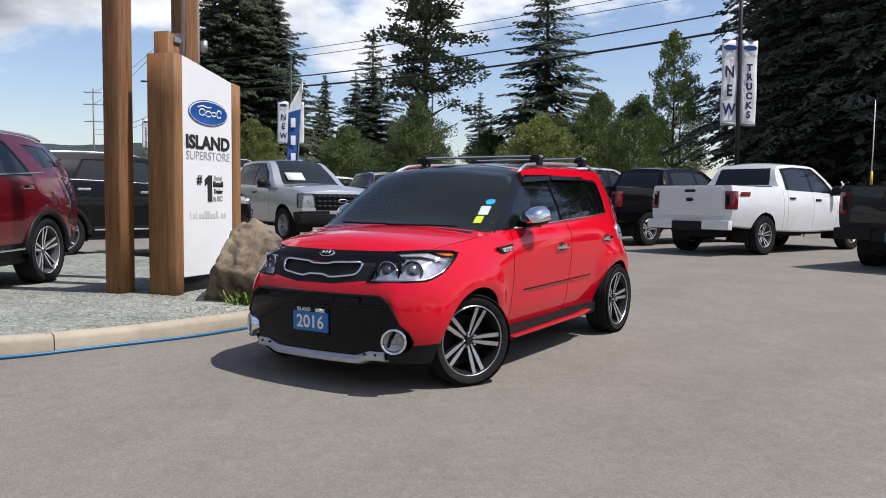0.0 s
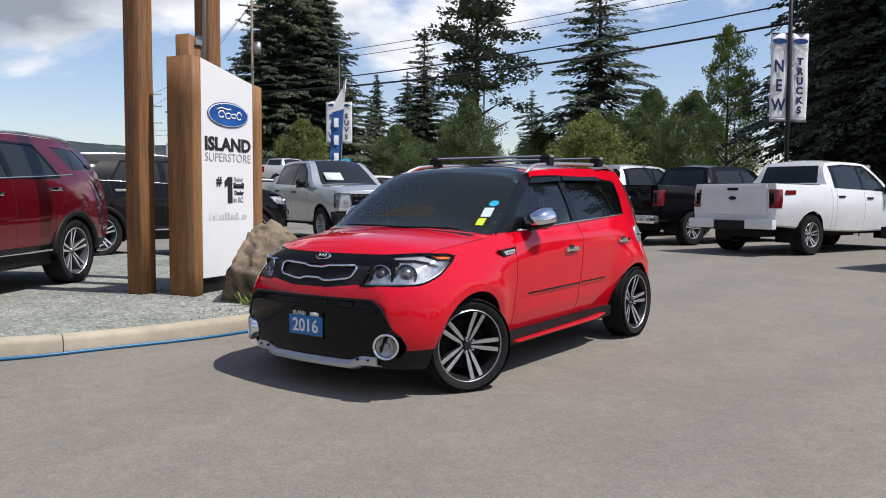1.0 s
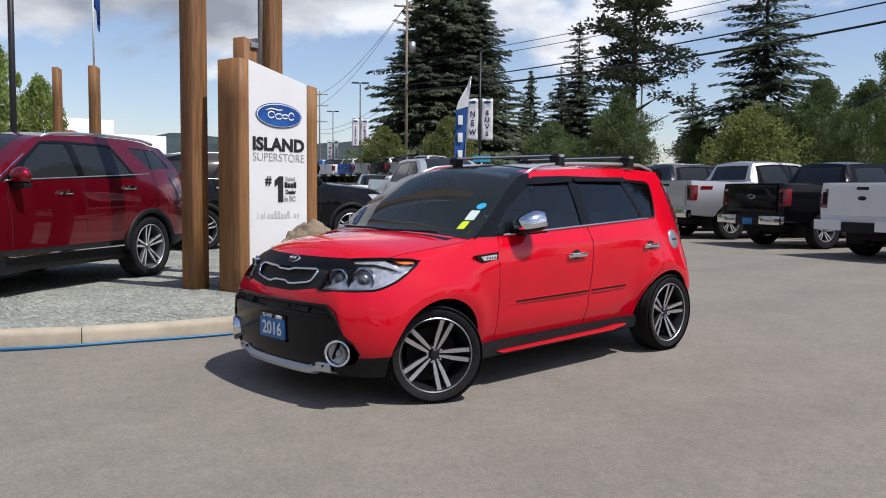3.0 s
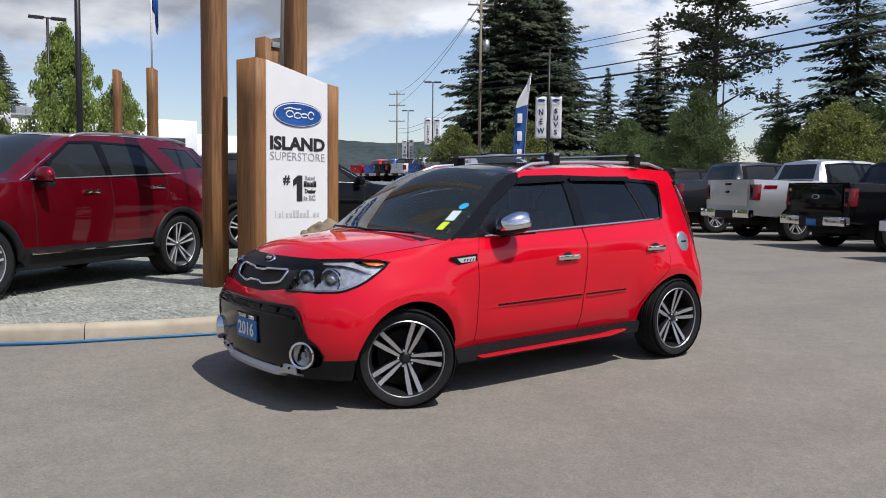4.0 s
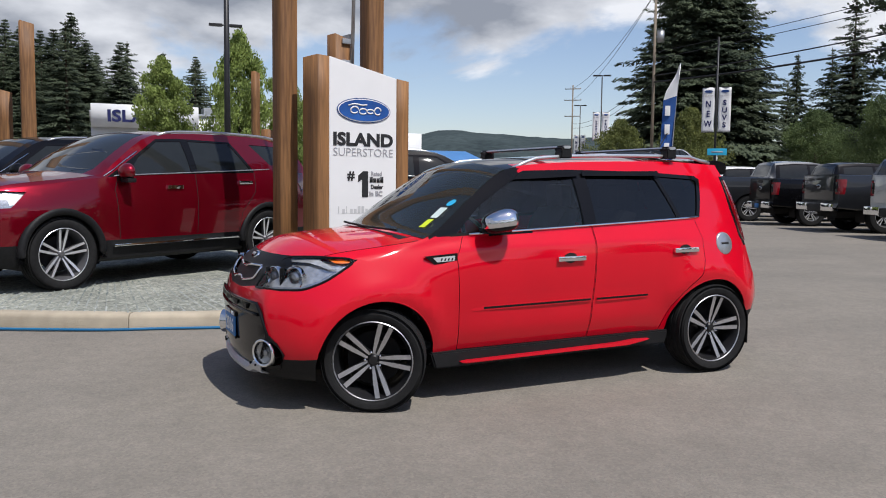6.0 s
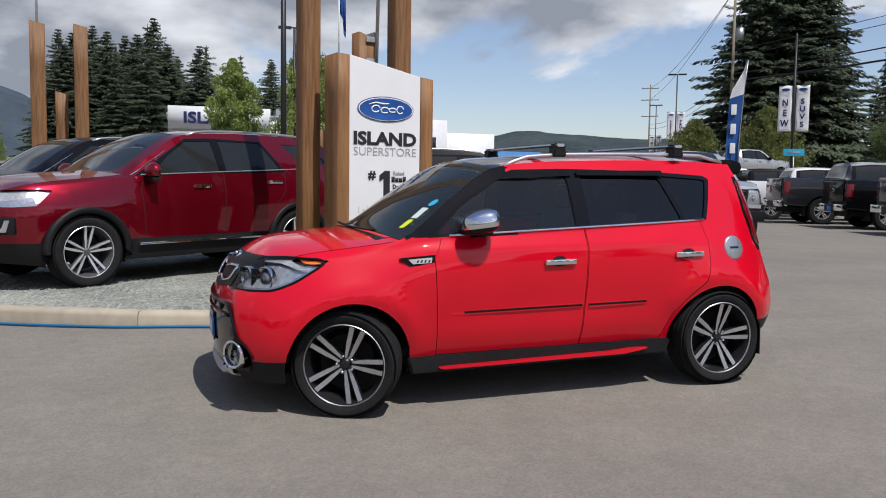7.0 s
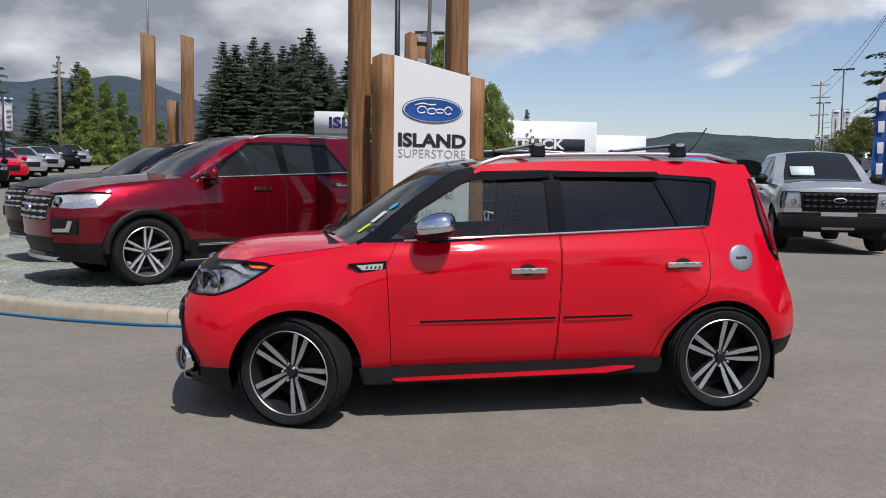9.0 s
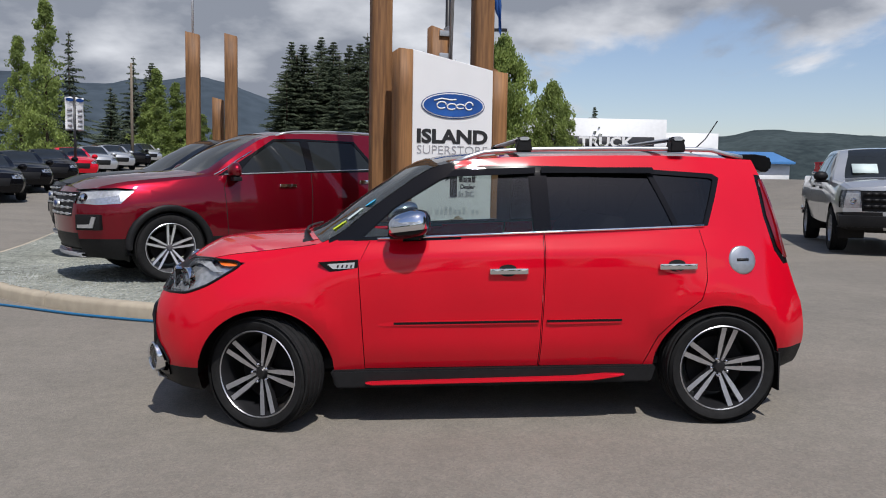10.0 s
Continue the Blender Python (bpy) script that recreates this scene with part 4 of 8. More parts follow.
    for i in range(N + 1):
        y = -0.60 + 1.2 * i / N
        e = max(0.0, 1 - (abs(y) / 0.60) ** 9)
        zl = 0.899
        xl = skin.x(y, zl)
        ring = [hg.verts.new((xl - 0.003, y, zl)), hg.verts.new((skin.x(y, zl + 0.014) - 0.005, y, zl + 0.014))]
        for dx, dz in ((0.024, 0.007), (0.055, 0.007), (0.060 + 0.035 * e, 0.003)):
            ring.append(hg.verts.new((xl + dx * (0.35 + 0.65 * e), y, skin.z(xl + dx * (0.35 + 0.65 * e), y) + dz * (0.4 + 0.6 * e))))
        rings.append(ring)
    for a, b in zip(rings, rings[1:]):
        for k in range(4):
            hg.faces.new((a[k], a[k + 1], b[k + 1], b[k]))
    part("hood_guard", thicken(fix_normals(hg), 0.006), M["guard"], root, "glossy black plastic hood guard")
    em = bmesh.new()
    add_lathe(em, [(0.001, -0.006), (0.058, -0.004), (0.064, 0.0), (0.066, 0.01)], 28)
    for v in em.verts:
        v.co.z *= 0.5
    emo = part("emblem", em, M["chrome"], root, "dark oval emblem in a chrome ring", at=pose(skin.x(0, 0.945) - 0.016, 0, 0.945, -38, 0, -90))
    ef = bmesh.new()
    add_lathe(ef, [(0.001, -0.010), (0.053, -0.008), (0.056, -0.002)], 24)
    for v in ef.verts:
        v.co.z *= 0.46
    part("emblem_face", ef, M["gloss_black"], emo)
    ek = bmesh.new()
    for a in (-0.032, -0.004, 0.022):
        add_box(ek, a, a + 0.014, -0.012, -0.008, -0.010, 0.010)
    part("emblem_mark", ek, M["alu"], emo)
    gr = bmesh.new()
    loop = [(-0.315, 0.898), (-0.336, 0.890), (-0.342, 0.876), (-0.332, 0.845), (-0.318, 0.826), (-0.29, 0.817), (-0.16, 0.800), (-0.11, 0.798), (-0.06, 0.812), (0.06, 0.812), (0.11, 0.798), (0.16, 0.800), (0.29, 0.817),
            (0.318, 0.826), (0.332, 0.845), (0.342, 0.876), (0.336, 0.890), (0.315, 0.898), (0.16, 0.894), (0.11, 0.892), (0.06, 0.880), (-0.06, 0.880), (-0.11, 0.892), (-0.16, 0.894), (-0.315, 0.898)]
    add_tube(gr, [(skin.x(y, z) - 0.006, y, z) for y, z in loop], 0.009, 6)
    part("grille_trim", gr, M["chrome"], root, "chrome grille surround")
    for k in range(4):
        sl = bmesh.new()
        y0 = -0.40 + k * 0.205
        add_prism(sl, [(y0, 0.675), (y0 + 0.175, 0.675), (y0 + 0.165, 0.645), (y0 + 0.01, 0.645)], skin.x(y0 + 0.09, 0.66) - 0.012, skin.x(y0 + 0.09, 0.66) + 0.03, axis="x")
        part("air_slot", fix_normals(sl), M["plastic"], root)
    sk = bmesh.new()
    ends = []
    for i in range(49):
        y = -0.56 + 1.12 * i / 48
        e = smoothstep(0.34, 0.46, abs(y))
        x = skin.x(y, 0.31) - 0.022
        zt, zb = 0.296 + 0.050 * e, 0.246 + 0.030 * e
        ends.append([sk.verts.new(p) for p in ((x + 0.05, y, zb - 0.015), (x, y, zb), (x - 0.008, y, (zt + zb) / 2), (x + 0.014, y, zt), (x + 0.06, y, zt + 0.004))])
    for a, b in zip(ends, ends[1:]):
        for k in range(4):
            sk.faces.new((a[k], a[k + 1], b[k + 1], b[k]))
    sko = part("skid_plate", thicken(fix_normals(sk), 0.012), M["skid"], root, "silver front skid plate")
    for y in (-0.50, -0.42, 0.42, 0.50):
        bt = bmesh.new()
        add_cyl(bt, (skin.x(y, 0.31) - 0.035, y, 0.312), (skin.x(y, 0.31) - 0.005, y, 0.312), 0.008, seg=10)
        part("bolt", bt, M["gap"], sko)
    for s in SIDES:
        fg = bmesh.new()
        add_lathe(fg, [(0.080, 0.07), (0.086, 0.0), (0.083, -0.012), (0.077, -0.016), (0.069, -0.010), (0.066, 0.012)], 32, mat=0)
        add_lathe(fg, [(0.066, 0.012), (0.05, 0.018), (0.022, 0.022), (0.018, 0.008), (0.001, 0.004)], 32, mat=1)
        fo = part("fog_lamp", fix_normals(fg), [M["chrome"], M["lamp_bowl"]], root, "round fog lamp in a chrome ring", at=pose(skin.x(s * 0.632, 0.41) - 0.022, s * 0.632, 0.41, 0, 0, -90 - 33 * s))
        gl = bmesh.new()
        add_lathe(gl, [(0.070, -0.004), (0.05, -0.009), (0.001, -0.012)], 28)
        part("fog_lens", fix_normals(gl), M["clear"], fo).visible_shadow = False
    # year card
    PX = skin.x(0, 0.46) - 0.012
    pl = bmesh.new()
    add_box(pl, PX - 0.010, PX, -0.1525, 0.1525, 0.432, 0.562, 0.003)
    plo = part("plate_card", pl, M["plate_blue"], root, "blue dealer year card reading 2016")
    tx = letters("2016", 0.088, 0.001, 0.0018)
    part("plate_number", tx, M["ink_white"], plo, at=pose(PX - 0.0125, -0.0, 0.492, 0, 0, -90))
    t2 = letters("ISLAND", 0.026, 0.001, 0.0004)
    part("plate_heading", t2, M["ink_white"], plo, at=pose(PX - 0.0105, 0.055, 0.576, 0, 0, -90))
    fr = bmesh.new()
    add_box(fr, PX - 0.008, PX + 0.004, -0.158, 0.158, 0.560, 0.593, 0.003)
    add_box(fr, PX - 0.008, PX + 0.004, -0.158, 0.158, 0.418, 0.434, 0.003)
    part("plate_frame", fr, M["gloss_black"], plo)
    bar = bmesh.new()
    add_box(bar, PX - 0.0105, PX - 0.0085, -0.125, -0.045, 0.564, 0.588)
    part("plate_heading_bar", bar, M["ink_white"], plo)
    # wheels, liners
    for s in SIDES:
        for cx, turn in ((-1.285, -25.0), (1.285, 0.0)):
            base = 0 if s < 0 else 180
            wheel(root, pose(cx, s * (0.785 if cx > 0 else 0.760), 0.343, 0, 0, base + turn) @ pose(0, 0, 0, 0, -24 if cx > 0 else -15, 0), label="dark alloy wheel with twin machined spokes")
            li = bmesh.new()
            ring = [(0.40 * math.cos(a), 0.40 * math.sin(a)) for a in [math.pi * (i / 14 * 1.04 - 0.02) for i in range(15)]]
            A = [[li.verts.new((cx + u, y or skin.y(cx + u, 0.345 + v, s) - s * 0.014, 0.335 + v)) for u, v in ring] for y in (s * 0.45, None)]
            for i in range(14):
                li.faces.new((A[0][i], A[0][i + 1], A[1][i + 1], A[1][i]))
            li.faces.new(A[0])
            part("wheel_liner", fix_normals(li), M["gap"], root)
            ar = bmesh.new()
            rr = 0.378 if cx < 0 else 0.372
            add_tube(ar, [(cx + rr * math.cos(a), skin.y(cx + (rr + 0.008) * math.cos(a), 0.335 + (rr + 0.008) * math.sin(a), s) - s * 0.006, 0.335 + rr * math.sin(a)) for a in [math.radians(14 + 152 * i / 26) for i in range(27)]], 0.006, 6)
            part("arch_lip", ar, M["red"], root)
        sl = bmesh.new()
        add_prism(sl, [(-0.90, 0.245), (0.90, 0.255), (0.93, 0.350), (-0.93, 0.348)], s * 0.66, s * 0.818)
        bmesh.ops.bevel(sl, geom=list(sl.edges), offset=0.01, segments=2, affect="EDGES")
        part("sill_trim", fix_normals(sl), M["plastic"], root, "black plastic sill trim")
        # sill blade
        sb = bmesh.new()
        add_prism(sb, [(-0.74, 0.280), (-0.70, 0.268), (0.55, 0.278), (0.70, 0.294), (0.74, 0.308), (0.62, 0.312), (0.45, 0.300), (-0.70, 0.286)], s * 0.80, s * 0.856)
        bmesh.ops.bevel(sb, geom=list(sb.edges), offset=0.006, segments=2, affect="EDGES")
        part("side_step", fix_normals(sb), M["red"], root, "red side sill blade")
        # mirror: chrome cap on a black base
        mi = bmesh.new()
        bmesh.ops.create_uvsphere(mi, u_segments=32, v_segments=20, radius=1)
        for v in mi.verts:
            c = Vector([math.copysign(abs(k) ** 0.72, k) for k in v.co])
            long = 0.105 if c.x > 0 else 0.125
            c.x, c.y, c.z = c.x * long, c.y * 0.105 * (1 - 0.12 * max(0, c.z)), c.z * (0.072 if c.z < 0 else 0.080 * (1 - 0.22 * max(0, -c.x)))
            c.z += 0.12 * c.x
            v.co = c
        for f in mi.faces:
            f.material_index = 1 if f.calc_center_median().z < -0.030 + 0.14 * f.calc_center_median().x else 0
        mo = part("wing_mirror", mi, [M["chrome"], M["gloss_black"]], root, "chrome-capped wing mirror", at=pose(-0.478, s * 0.905, 1.168, 0, 0, 14 * s))
        mb = bmesh.new()
        add_prism(mb, [(-0.13, -0.078), (0.06, -0.082), (0.07, -0.05), (-0.05, -0.02), (-0.125, -0.03)], -0.02, 0.10)
        bmesh.ops.bevel(mb, geom=list(mb.edges), offset=0.012, segments=2, affect="EDGES")
        if s > 0:
            mirror_bm(mb)
        part("mirror_base", fix_normals(mb), M["gloss_black"], mo)
        # fender badge, belt strip, visors, rails
        bd = bmesh.new()
        add_prism(bd, [(-0.985, 0.962), (-0.765, 0.975), (-0.772, 0.915), (-0.925, 0.910)], skin.y(-0.86, 0.94, s) - s * 0.012, skin.y(-0.86, 0.94, s) + s * 0.008)
        bo = part("fender_badge", fix_normals(bd), M["gloss_black"], root, "black fender vent with silver badge")
        b2 = bmesh.new()
        add_prism(b2, [(-0.935, 0.952), (-0.785, 0.960), (-0.79, 0.928), (-0.905, 0.924)], skin.y(-0.86, 0.94, s), skin.y(-0.86, 0.94, s) + s * 0.012)
        part("badge_plate", fix_normals(b2), M["badge"], bo)
        yb = skin.y(-0.86, 0.94, s) + s * 0.0125
        for k in range(4):
            b3 = bmesh.new()
            xa = -0.885 + 0.024 * k
            add_prism(b3, [(xa, 0.931), (xa + 0.010, 0.931), (xa + 0.016, 0.947), (xa + 0.006, 0.947)], yb - 0.001, yb + 0.001)
            part("badge_mark", fix_normals(b3), M["ink_black"], bo)
        st = bmesh.new()
        wbf = curve(S["lines"]["wb"])
        add_tube(st, [(x, s * (wbf(x) + 0.001), 1.083 + (x + 0.64) * 0.0335 + 0.003) for x in [-0.66 + 1.86 * i / 16 for i in range(17)]], 0.008, 6)
        part("belt_strip", st, M["chrome"], root, "bright belt-line strip")
        for xa, xb in ((-0.22, 0.245), (0.28, 0.93)):
            vz = bmesh.new()
            add_prism(vz, [(xa, 1.482 if xa > 0 else 1.470), (xb, 1.482), (xb + (0.02 if xb > 0.5 else 0), 1.448), (xa - (0.05 if xa < 0 else 0.0), 1.450 if xa > 0 else 1.428)], s * 0.640, s * 0.646)
            for v in vz.verts:
                v.co.y += s * (1.487 - v.co.z) * 0.40 + s * 0.012
            part("rain_visor", fix_normals(vz), M["acrylic"], root, "dark acrylic window visor")
        rl = bmesh.new()
        zrf, wrf = curve(S["lines"]["zr"]), curve(S["lines"]["wr"])
        pts = []
        for i in range(19):
            x = -0.24 + 1.76 * i / 18
            up = 0.040 * smoothstep(0, 0.12, i / 18) * smoothstep(0, 0.12, 1 - i / 18) - 0.005
            pts.append((x, s * (wrf(x) - 0.02), zrf(x) + up + 0.006))
        add_tube(rl, pts, 0.013, 8)
        part("roof_rail", rl, M["alu"], root, "silver roof rail")
        fd = bmesh.new()
        add_lathe(fd, [(0.001, -0.006), (0.074, -0.004), (0.082, 0.0), (0.084, 0.02)], 32)
        if s < 0:
            fo = part("fuel_door", fd, M["brushed"], root, "round brushed-metal fuel door", at=pose(1.405, skin.y(1.405, 0.955, -1) - 0.008, 0.955, -13, 0, 7))
            fb = bmesh.new()
            add_box(fb, -0.036, 0.036, -0.009, -0.007, -0.007, 0.008)
            part("fuel_mark", fb, M["ink_black"], fo)
        mf = bmesh.new()
        add_box(mf, 1.628, 1.638, s * 0.80 - 0.06, s * 0.80 + 0.05, 0.20, 0.42, 0.003)
        part("mud_flap", mf, M["plastic"], root)
    # roof bars
    for x in (0.19, 1.10):
        rb = bmesh.new()
        add_prism(rb, [(x - 0.03, 1.648), (x - 0.02, 1.658), (x + 0.02, 1.658), (x + 0.03, 1.648), (x + 0.02, 1.638), (x - 0.02, 1.638)], -0.62, 0.62)
        bo = part("roof_bar", fix_normals(rb), M["alu"], root, "aluminium cross bar on black feet")
        for s in SIDES:
            ft = bmesh.new()
            add_prism(ft, [(x - 0.048, 1.572), (x + 0.048, 1.572), (x + 0.042, 1.62), (x + 0.032, 1.640), (x + 0.036, 1.655), (x + 0.02, 1.662), (x - 0.02, 1.662), (x - 0.036, 1.655), (x - 0.032, 1.640), (x - 0.042, 1.62)], s * 0.525, s * 0.615)
            bmesh.ops.bevel(ft, geom=list(ft.edges), offset=0.008, segments=2, affect="EDGES")
            part("bar_foot", fix_normals(ft), M["plastic"], bo)
    sp = bmesh.new()
    add_prism(sp, [(1.46, 1.560), (1.60, 1.562), (1.685, 1.550), (1.712, 1.525), (1.705, 1.465), (1.66, 1.450), (1.56, 1.50)], -0.53, 0.53)
    bmesh.ops.bevel(sp, geom=list(sp.edges), offset=0.012, segments=2, affect="EDGES")
    part("spoiler", fix_normals(sp), M["gloss_black"], root, "black tailgate spoiler")
    ant = bmesh.new()
    add_tube(ant, [(1.40, 0.05, 1.57), (1.52, 0.05, 1.68), (1.60, 0.05, 1.80)], 0.004, 6)
    part("aerial", ant, M["plastic"], root)
    rb = bmesh.new()
    add_box(rb, 1.80, 1.90, -0.55, 0.55, 0.36, 0.50, 0.03)
    part("rear_bumper_pad", rb, M["plastic"], root)
    # wiper, cowl
    cw = bmesh.new()
    add_tube(cw, [(-1.045 - 0.06 * (1 - (y / 0.6) ** 2), y, 1.112) for y in [-0.56 + 0.6 * i / 8 for i in range(9)]], 0.008, 6)
    add_tube(cw, [(-1.04 - 0.06 * (1 - (y / 0.6) ** 2), y, 1.115) for y in [0.0 + 0.5 * i / 8 for i in range(9)]], 0.008, 6)
    part("wiper", cw, M["plastic"], root)
    co = bmesh.new()
    ends = []
    for i in range(17):
        y = -0.68 + 1.36 * i / 16
        x = -0.985 - 0.14 * (1 - (y / 0.88) ** 2)
        ends.append([co.verts.new(p) for p in ((x - 0.075, y, 1.052 + 0.035 * (1 - (y / 0.7) ** 2)), (x + 0.02, y, 1.070 + 0.035 * (1 - (y / 0.7) ** 2)))])
    for a, b in zip(ends, ends[1:]):
        co.faces.new((a[0], a[1], b[1], b[0]))
    part("cowl", thicken(fix_normals(co), 0.01), M["plastic"], root)
    # windscreen stickers
    for (x, z, w, h, mt, nm) in ((-0.685, 1.150, 0.062, 0.088, "ink_lime", "lime_sticker"), (-0.60, 1.215, 0.078, 0.105, "ink_pale", "pale_sticker"), (-0.50, 1.277, 0.085, 0.055, "ink_cyan", "blue_sticker")):
        k = bmesh.new()
        if nm == "blue_sticker":
            k.faces.new([k.verts.new((0.038 * math.cos(a), 0.036 * math.sin(a), 0)) for a in [2 * math.pi * i / 20 for i in range(20)]])
        else:
            k.faces.new([k.verts.new(p) for p in ((-w / 2, -h / 2, 0), (w / 2, -h / 2, 0), (w / 2, h / 2, 0), (-w / 2, h / 2, 0))])
        nx = skin.normal_x(-0.635, z)
        tilt = math.degrees(math.atan2(-nx.x, nx.z))
        part(nm, thicken(k, 0.001), M[mt], root, at=pose(skin.x(-0.635, z) - 0.008, -0.635, z + 0.004, 0, 0, 10) @ pose(0, 0, 0, 0, -tilt, 0) @ pose(0, 0, 0, 0, 0, -90))
    # cabin
    fl = bmesh.new()
    add_box(fl, -1.0, 1.75, -0.72, 0.72, 0.34, 0.40)
    add_box(fl, 1.0, 1.7, -0.72, 0.72, 0.40, 0.95)
    part("cabin_floor", fl, M["trim"], root)
    da = bmesh.new()
    add_prism(da, [(-1.0, 0.55), (-1.02, 1.04), (-0.80, 1.075), (-0.55, 1.04), (-0.42, 0.95), (-0.45, 0.80), (-0.6, 0.5)], -0.72, 0.72)
    bmesh.ops.bevel(da, geom=list(da.edges), offset=0.03, segments=2, affect="EDGES")
    part("dashboard", fix_normals(da), M["trim"], root)
    sw = bmesh.new()
    add_tube(sw, [(-0.36 + 0.09 * math.cos(a), -0.36 + 0.185 * math.sin(a), 1.0 - 0.165 * math.cos(a)) for a in [2 * math.pi * i / 24 for i in range(25)]], 0.014, 6)
    add_box(sw, -0.40, -0.34, -0.42, -0.30, 0.95, 1.04, 0.02)
    part("steering_wheel", sw, M["trim"], root)
    for y in (-0.37, 0.37):
        se = bmesh.new()
        add_box(se, 0.02, 0.54, y - 0.25, y + 0.25, 0.52, 0.68, 0.06)
        add_prism(se, [(0.44, 0.62), (0.60, 0.60), (0.80, 1.18), (0.70, 1.20), (0.62, 1.10)], y - 0.23, y + 0.23)
        add_box(se, 0.70, 0.79, y - 0.13, y + 0.13, 1.20, 1.38, 0.035)
        part("front_seat", fix_normals(se), M["cloth"], root)
    se = bmesh.new()
    add_box(se, 0.95, 1.35, -0.62, 0.62, 0.55, 0.70, 0.05)
    add_prism(se, [(1.25, 0.65), (1.38, 0.65), (1.55, 1.15), (1.46, 1.17)], -0.62, 0.62)
    for y in (-0.38, 0.38):
        add_box(se, 1.45, 1.54, y - 0.12, y + 0.12, 1.16, 1.32, 0.03)
    part("rear_seat", fix_normals(se), M["cloth"], root)
    rm = bmesh.new()
    add_box(rm, -0.46, -0.43, -0.12, 0.12, 1.36, 1.43, 0.012)
    add_cyl(rm, (-0.44, 0, 1.42), (-0.47, 0, 1.47), 0.008)
    part("rear_view_mirror", rm, M["plastic"], root)
    return root


def generic(spec, at, label, category, group=""):
    """A parked vehicle from a specification of its lines, glazing and trim."""
    root = thing(spec["name"], at, label, category, group)
    bm, row, n = shell(spec, spec["xs"], side=(3, 4, 4, 5), cols=12)
    skin = spec["skin"] = Skin(bm)
    roof0 = n - 6
    R, ra = spec["tyre"], spec["arch"]
    for cx in spec["axles"]:
        bmesh.ops.delete(bm, geom=cut(bm, circle(cx, R, ra, 20), lambda c: abs(c.y) > 0.6 and c.z < R + ra + 0.05), context="FACES")
    mats = [spec["paint"], M["plastic"], M["gloss_black"], M["chrome"], M["gap"], M["lamp_bowl"], M["lamp_red"]]
    x0, x1 = spec["screen"]
    ws = [f for f in bm.faces if f[row] >= roof0 + 1 and f[row] < 100 and x0 - 0.2 < f.calc_center_median().x < x1 and f.normal.x < -0.2 and f.calc_center_median().z > spec["screen_z"]]
    part("windscreen", take(bm, ws, push=-0.004), M["dark_glass"], root, "dark reflective windscreen")
    if "back_glass" in spec:
        poly, lim = spec["back_glass"]
        part("rear_window", take(bm, cut(bm, poly, lambda c: c.x > lim and c.z > poly[0][1] - 0.02, "yz"), push=-0.004), M["dark_glass"], root)
    wtest = spec.get("side_y", 0.5)
    for f in cut(bm, spec["surround"], lambda c: abs(c.y) > wtest and c.z > spec["belt"] - 0.05):
        f.material_index = 2
    for poly in spec["panes"]:
        for s in SIDES:
            part("side_window", take(bm, cut(bm, poly, lambda c: c.y * s > wtest and c.z > spec["belt"] - 0.05), push=-0.006), M["dark_glass"], root)
    for poly in spec.get("cladding", ()):
        for f in cut(bm, poly, lambda c: abs(c.y) > 0.3):
            f.material_index = 1
    for f in bm.faces:
        if f.normal.z < -0.8 and f.calc_center_median().z < 0.6:
            f.material_index = 1
    for poly in spec.get("seams", ()):
        for (a0, b0), (a1, b1) in zip(poly, poly[1:]):
            d = Vector((b1 - b0, -(a1 - a0))).normalized() * 0.004
            q = [(a0 + d.x, b0 + d.y), (a1 + d.x, b1 + d.y), (a1 - d.x, b1 - d.y), (a0 - d.x, b0 - d.y)]
            for f in cut(bm, q, lambda c: abs(c.y) > 0.6):
                f.material_index = 4
    for nm, poly, xmax, mt, push, lab in spec.get("front", ()):
        fs = cut(bm, poly, lambda c: c.x < xmax, "yz")
        part(nm, take(bm, fs, push=push), mt, root, lab)
    for s in SIDES:
        fs = cut(bm, spec["head"], lambda c: c.y * s > spec["head_y"] and c.x < 0)
        bowl = take(bm, fs, keep=True, push=-0.03)
        le = part("headlight", take(bm, fs, push=0.003), M["clear"], root, "clear headlight")
        le.visible_shadow = False
        zs = [v.co.z for v in bowl.verts]
        zt, zh = max(zs), max(zs) - min(zs)
        strip = [f for f in bowl.faces if f.calc_center_median().z > zt - spec.get("lamp_share", 0.34) * zh]
        part("daylight_strip", take(bowl, strip, push=0.012), M["lamp_pale"], le)
        part("reflector", bowl, M["lamp_house"], le)
        xx = skin.x(s * spec["head_y"] + s * 0.08, zt - 0.55 * zh)
        pj = bmesh.new()
        add_lathe(pj, [(0.001, -0.02), (0.03, -0.016), (0.045, 0.0), (0.055, -0.004), (0.06, 0.04)], 16)
        part("projector", fix_normals(pj), M["chrome"], le, at=pose(xx + 0.03, s * (spec["head_y"] + 0.10), zt - 0.6 * zh, 0, 0, -90 - 20 * s))
        if "tail" in spec:
            fs = cut(bm, spec["tail"], lambda c: c.y * s > spec["tail_y"] and c.x > 0)
            part("tail_light", take(bm, fs, push=0.006), M["lamp_red"], root, "red tail light")
    if "hood" in spec:
        hx = spec["hood"]
        hd = [f for f in bm.faces if f[row] >= roof0 and f[row] < 100 and f.calc_center_median().x < hx and f.material_index == 0]
        part("hood", take(bm, hd, push=0.002), spec["paint"], root)
    part("body", bm, mats, root, angle=30)
    wy = spec["track"]
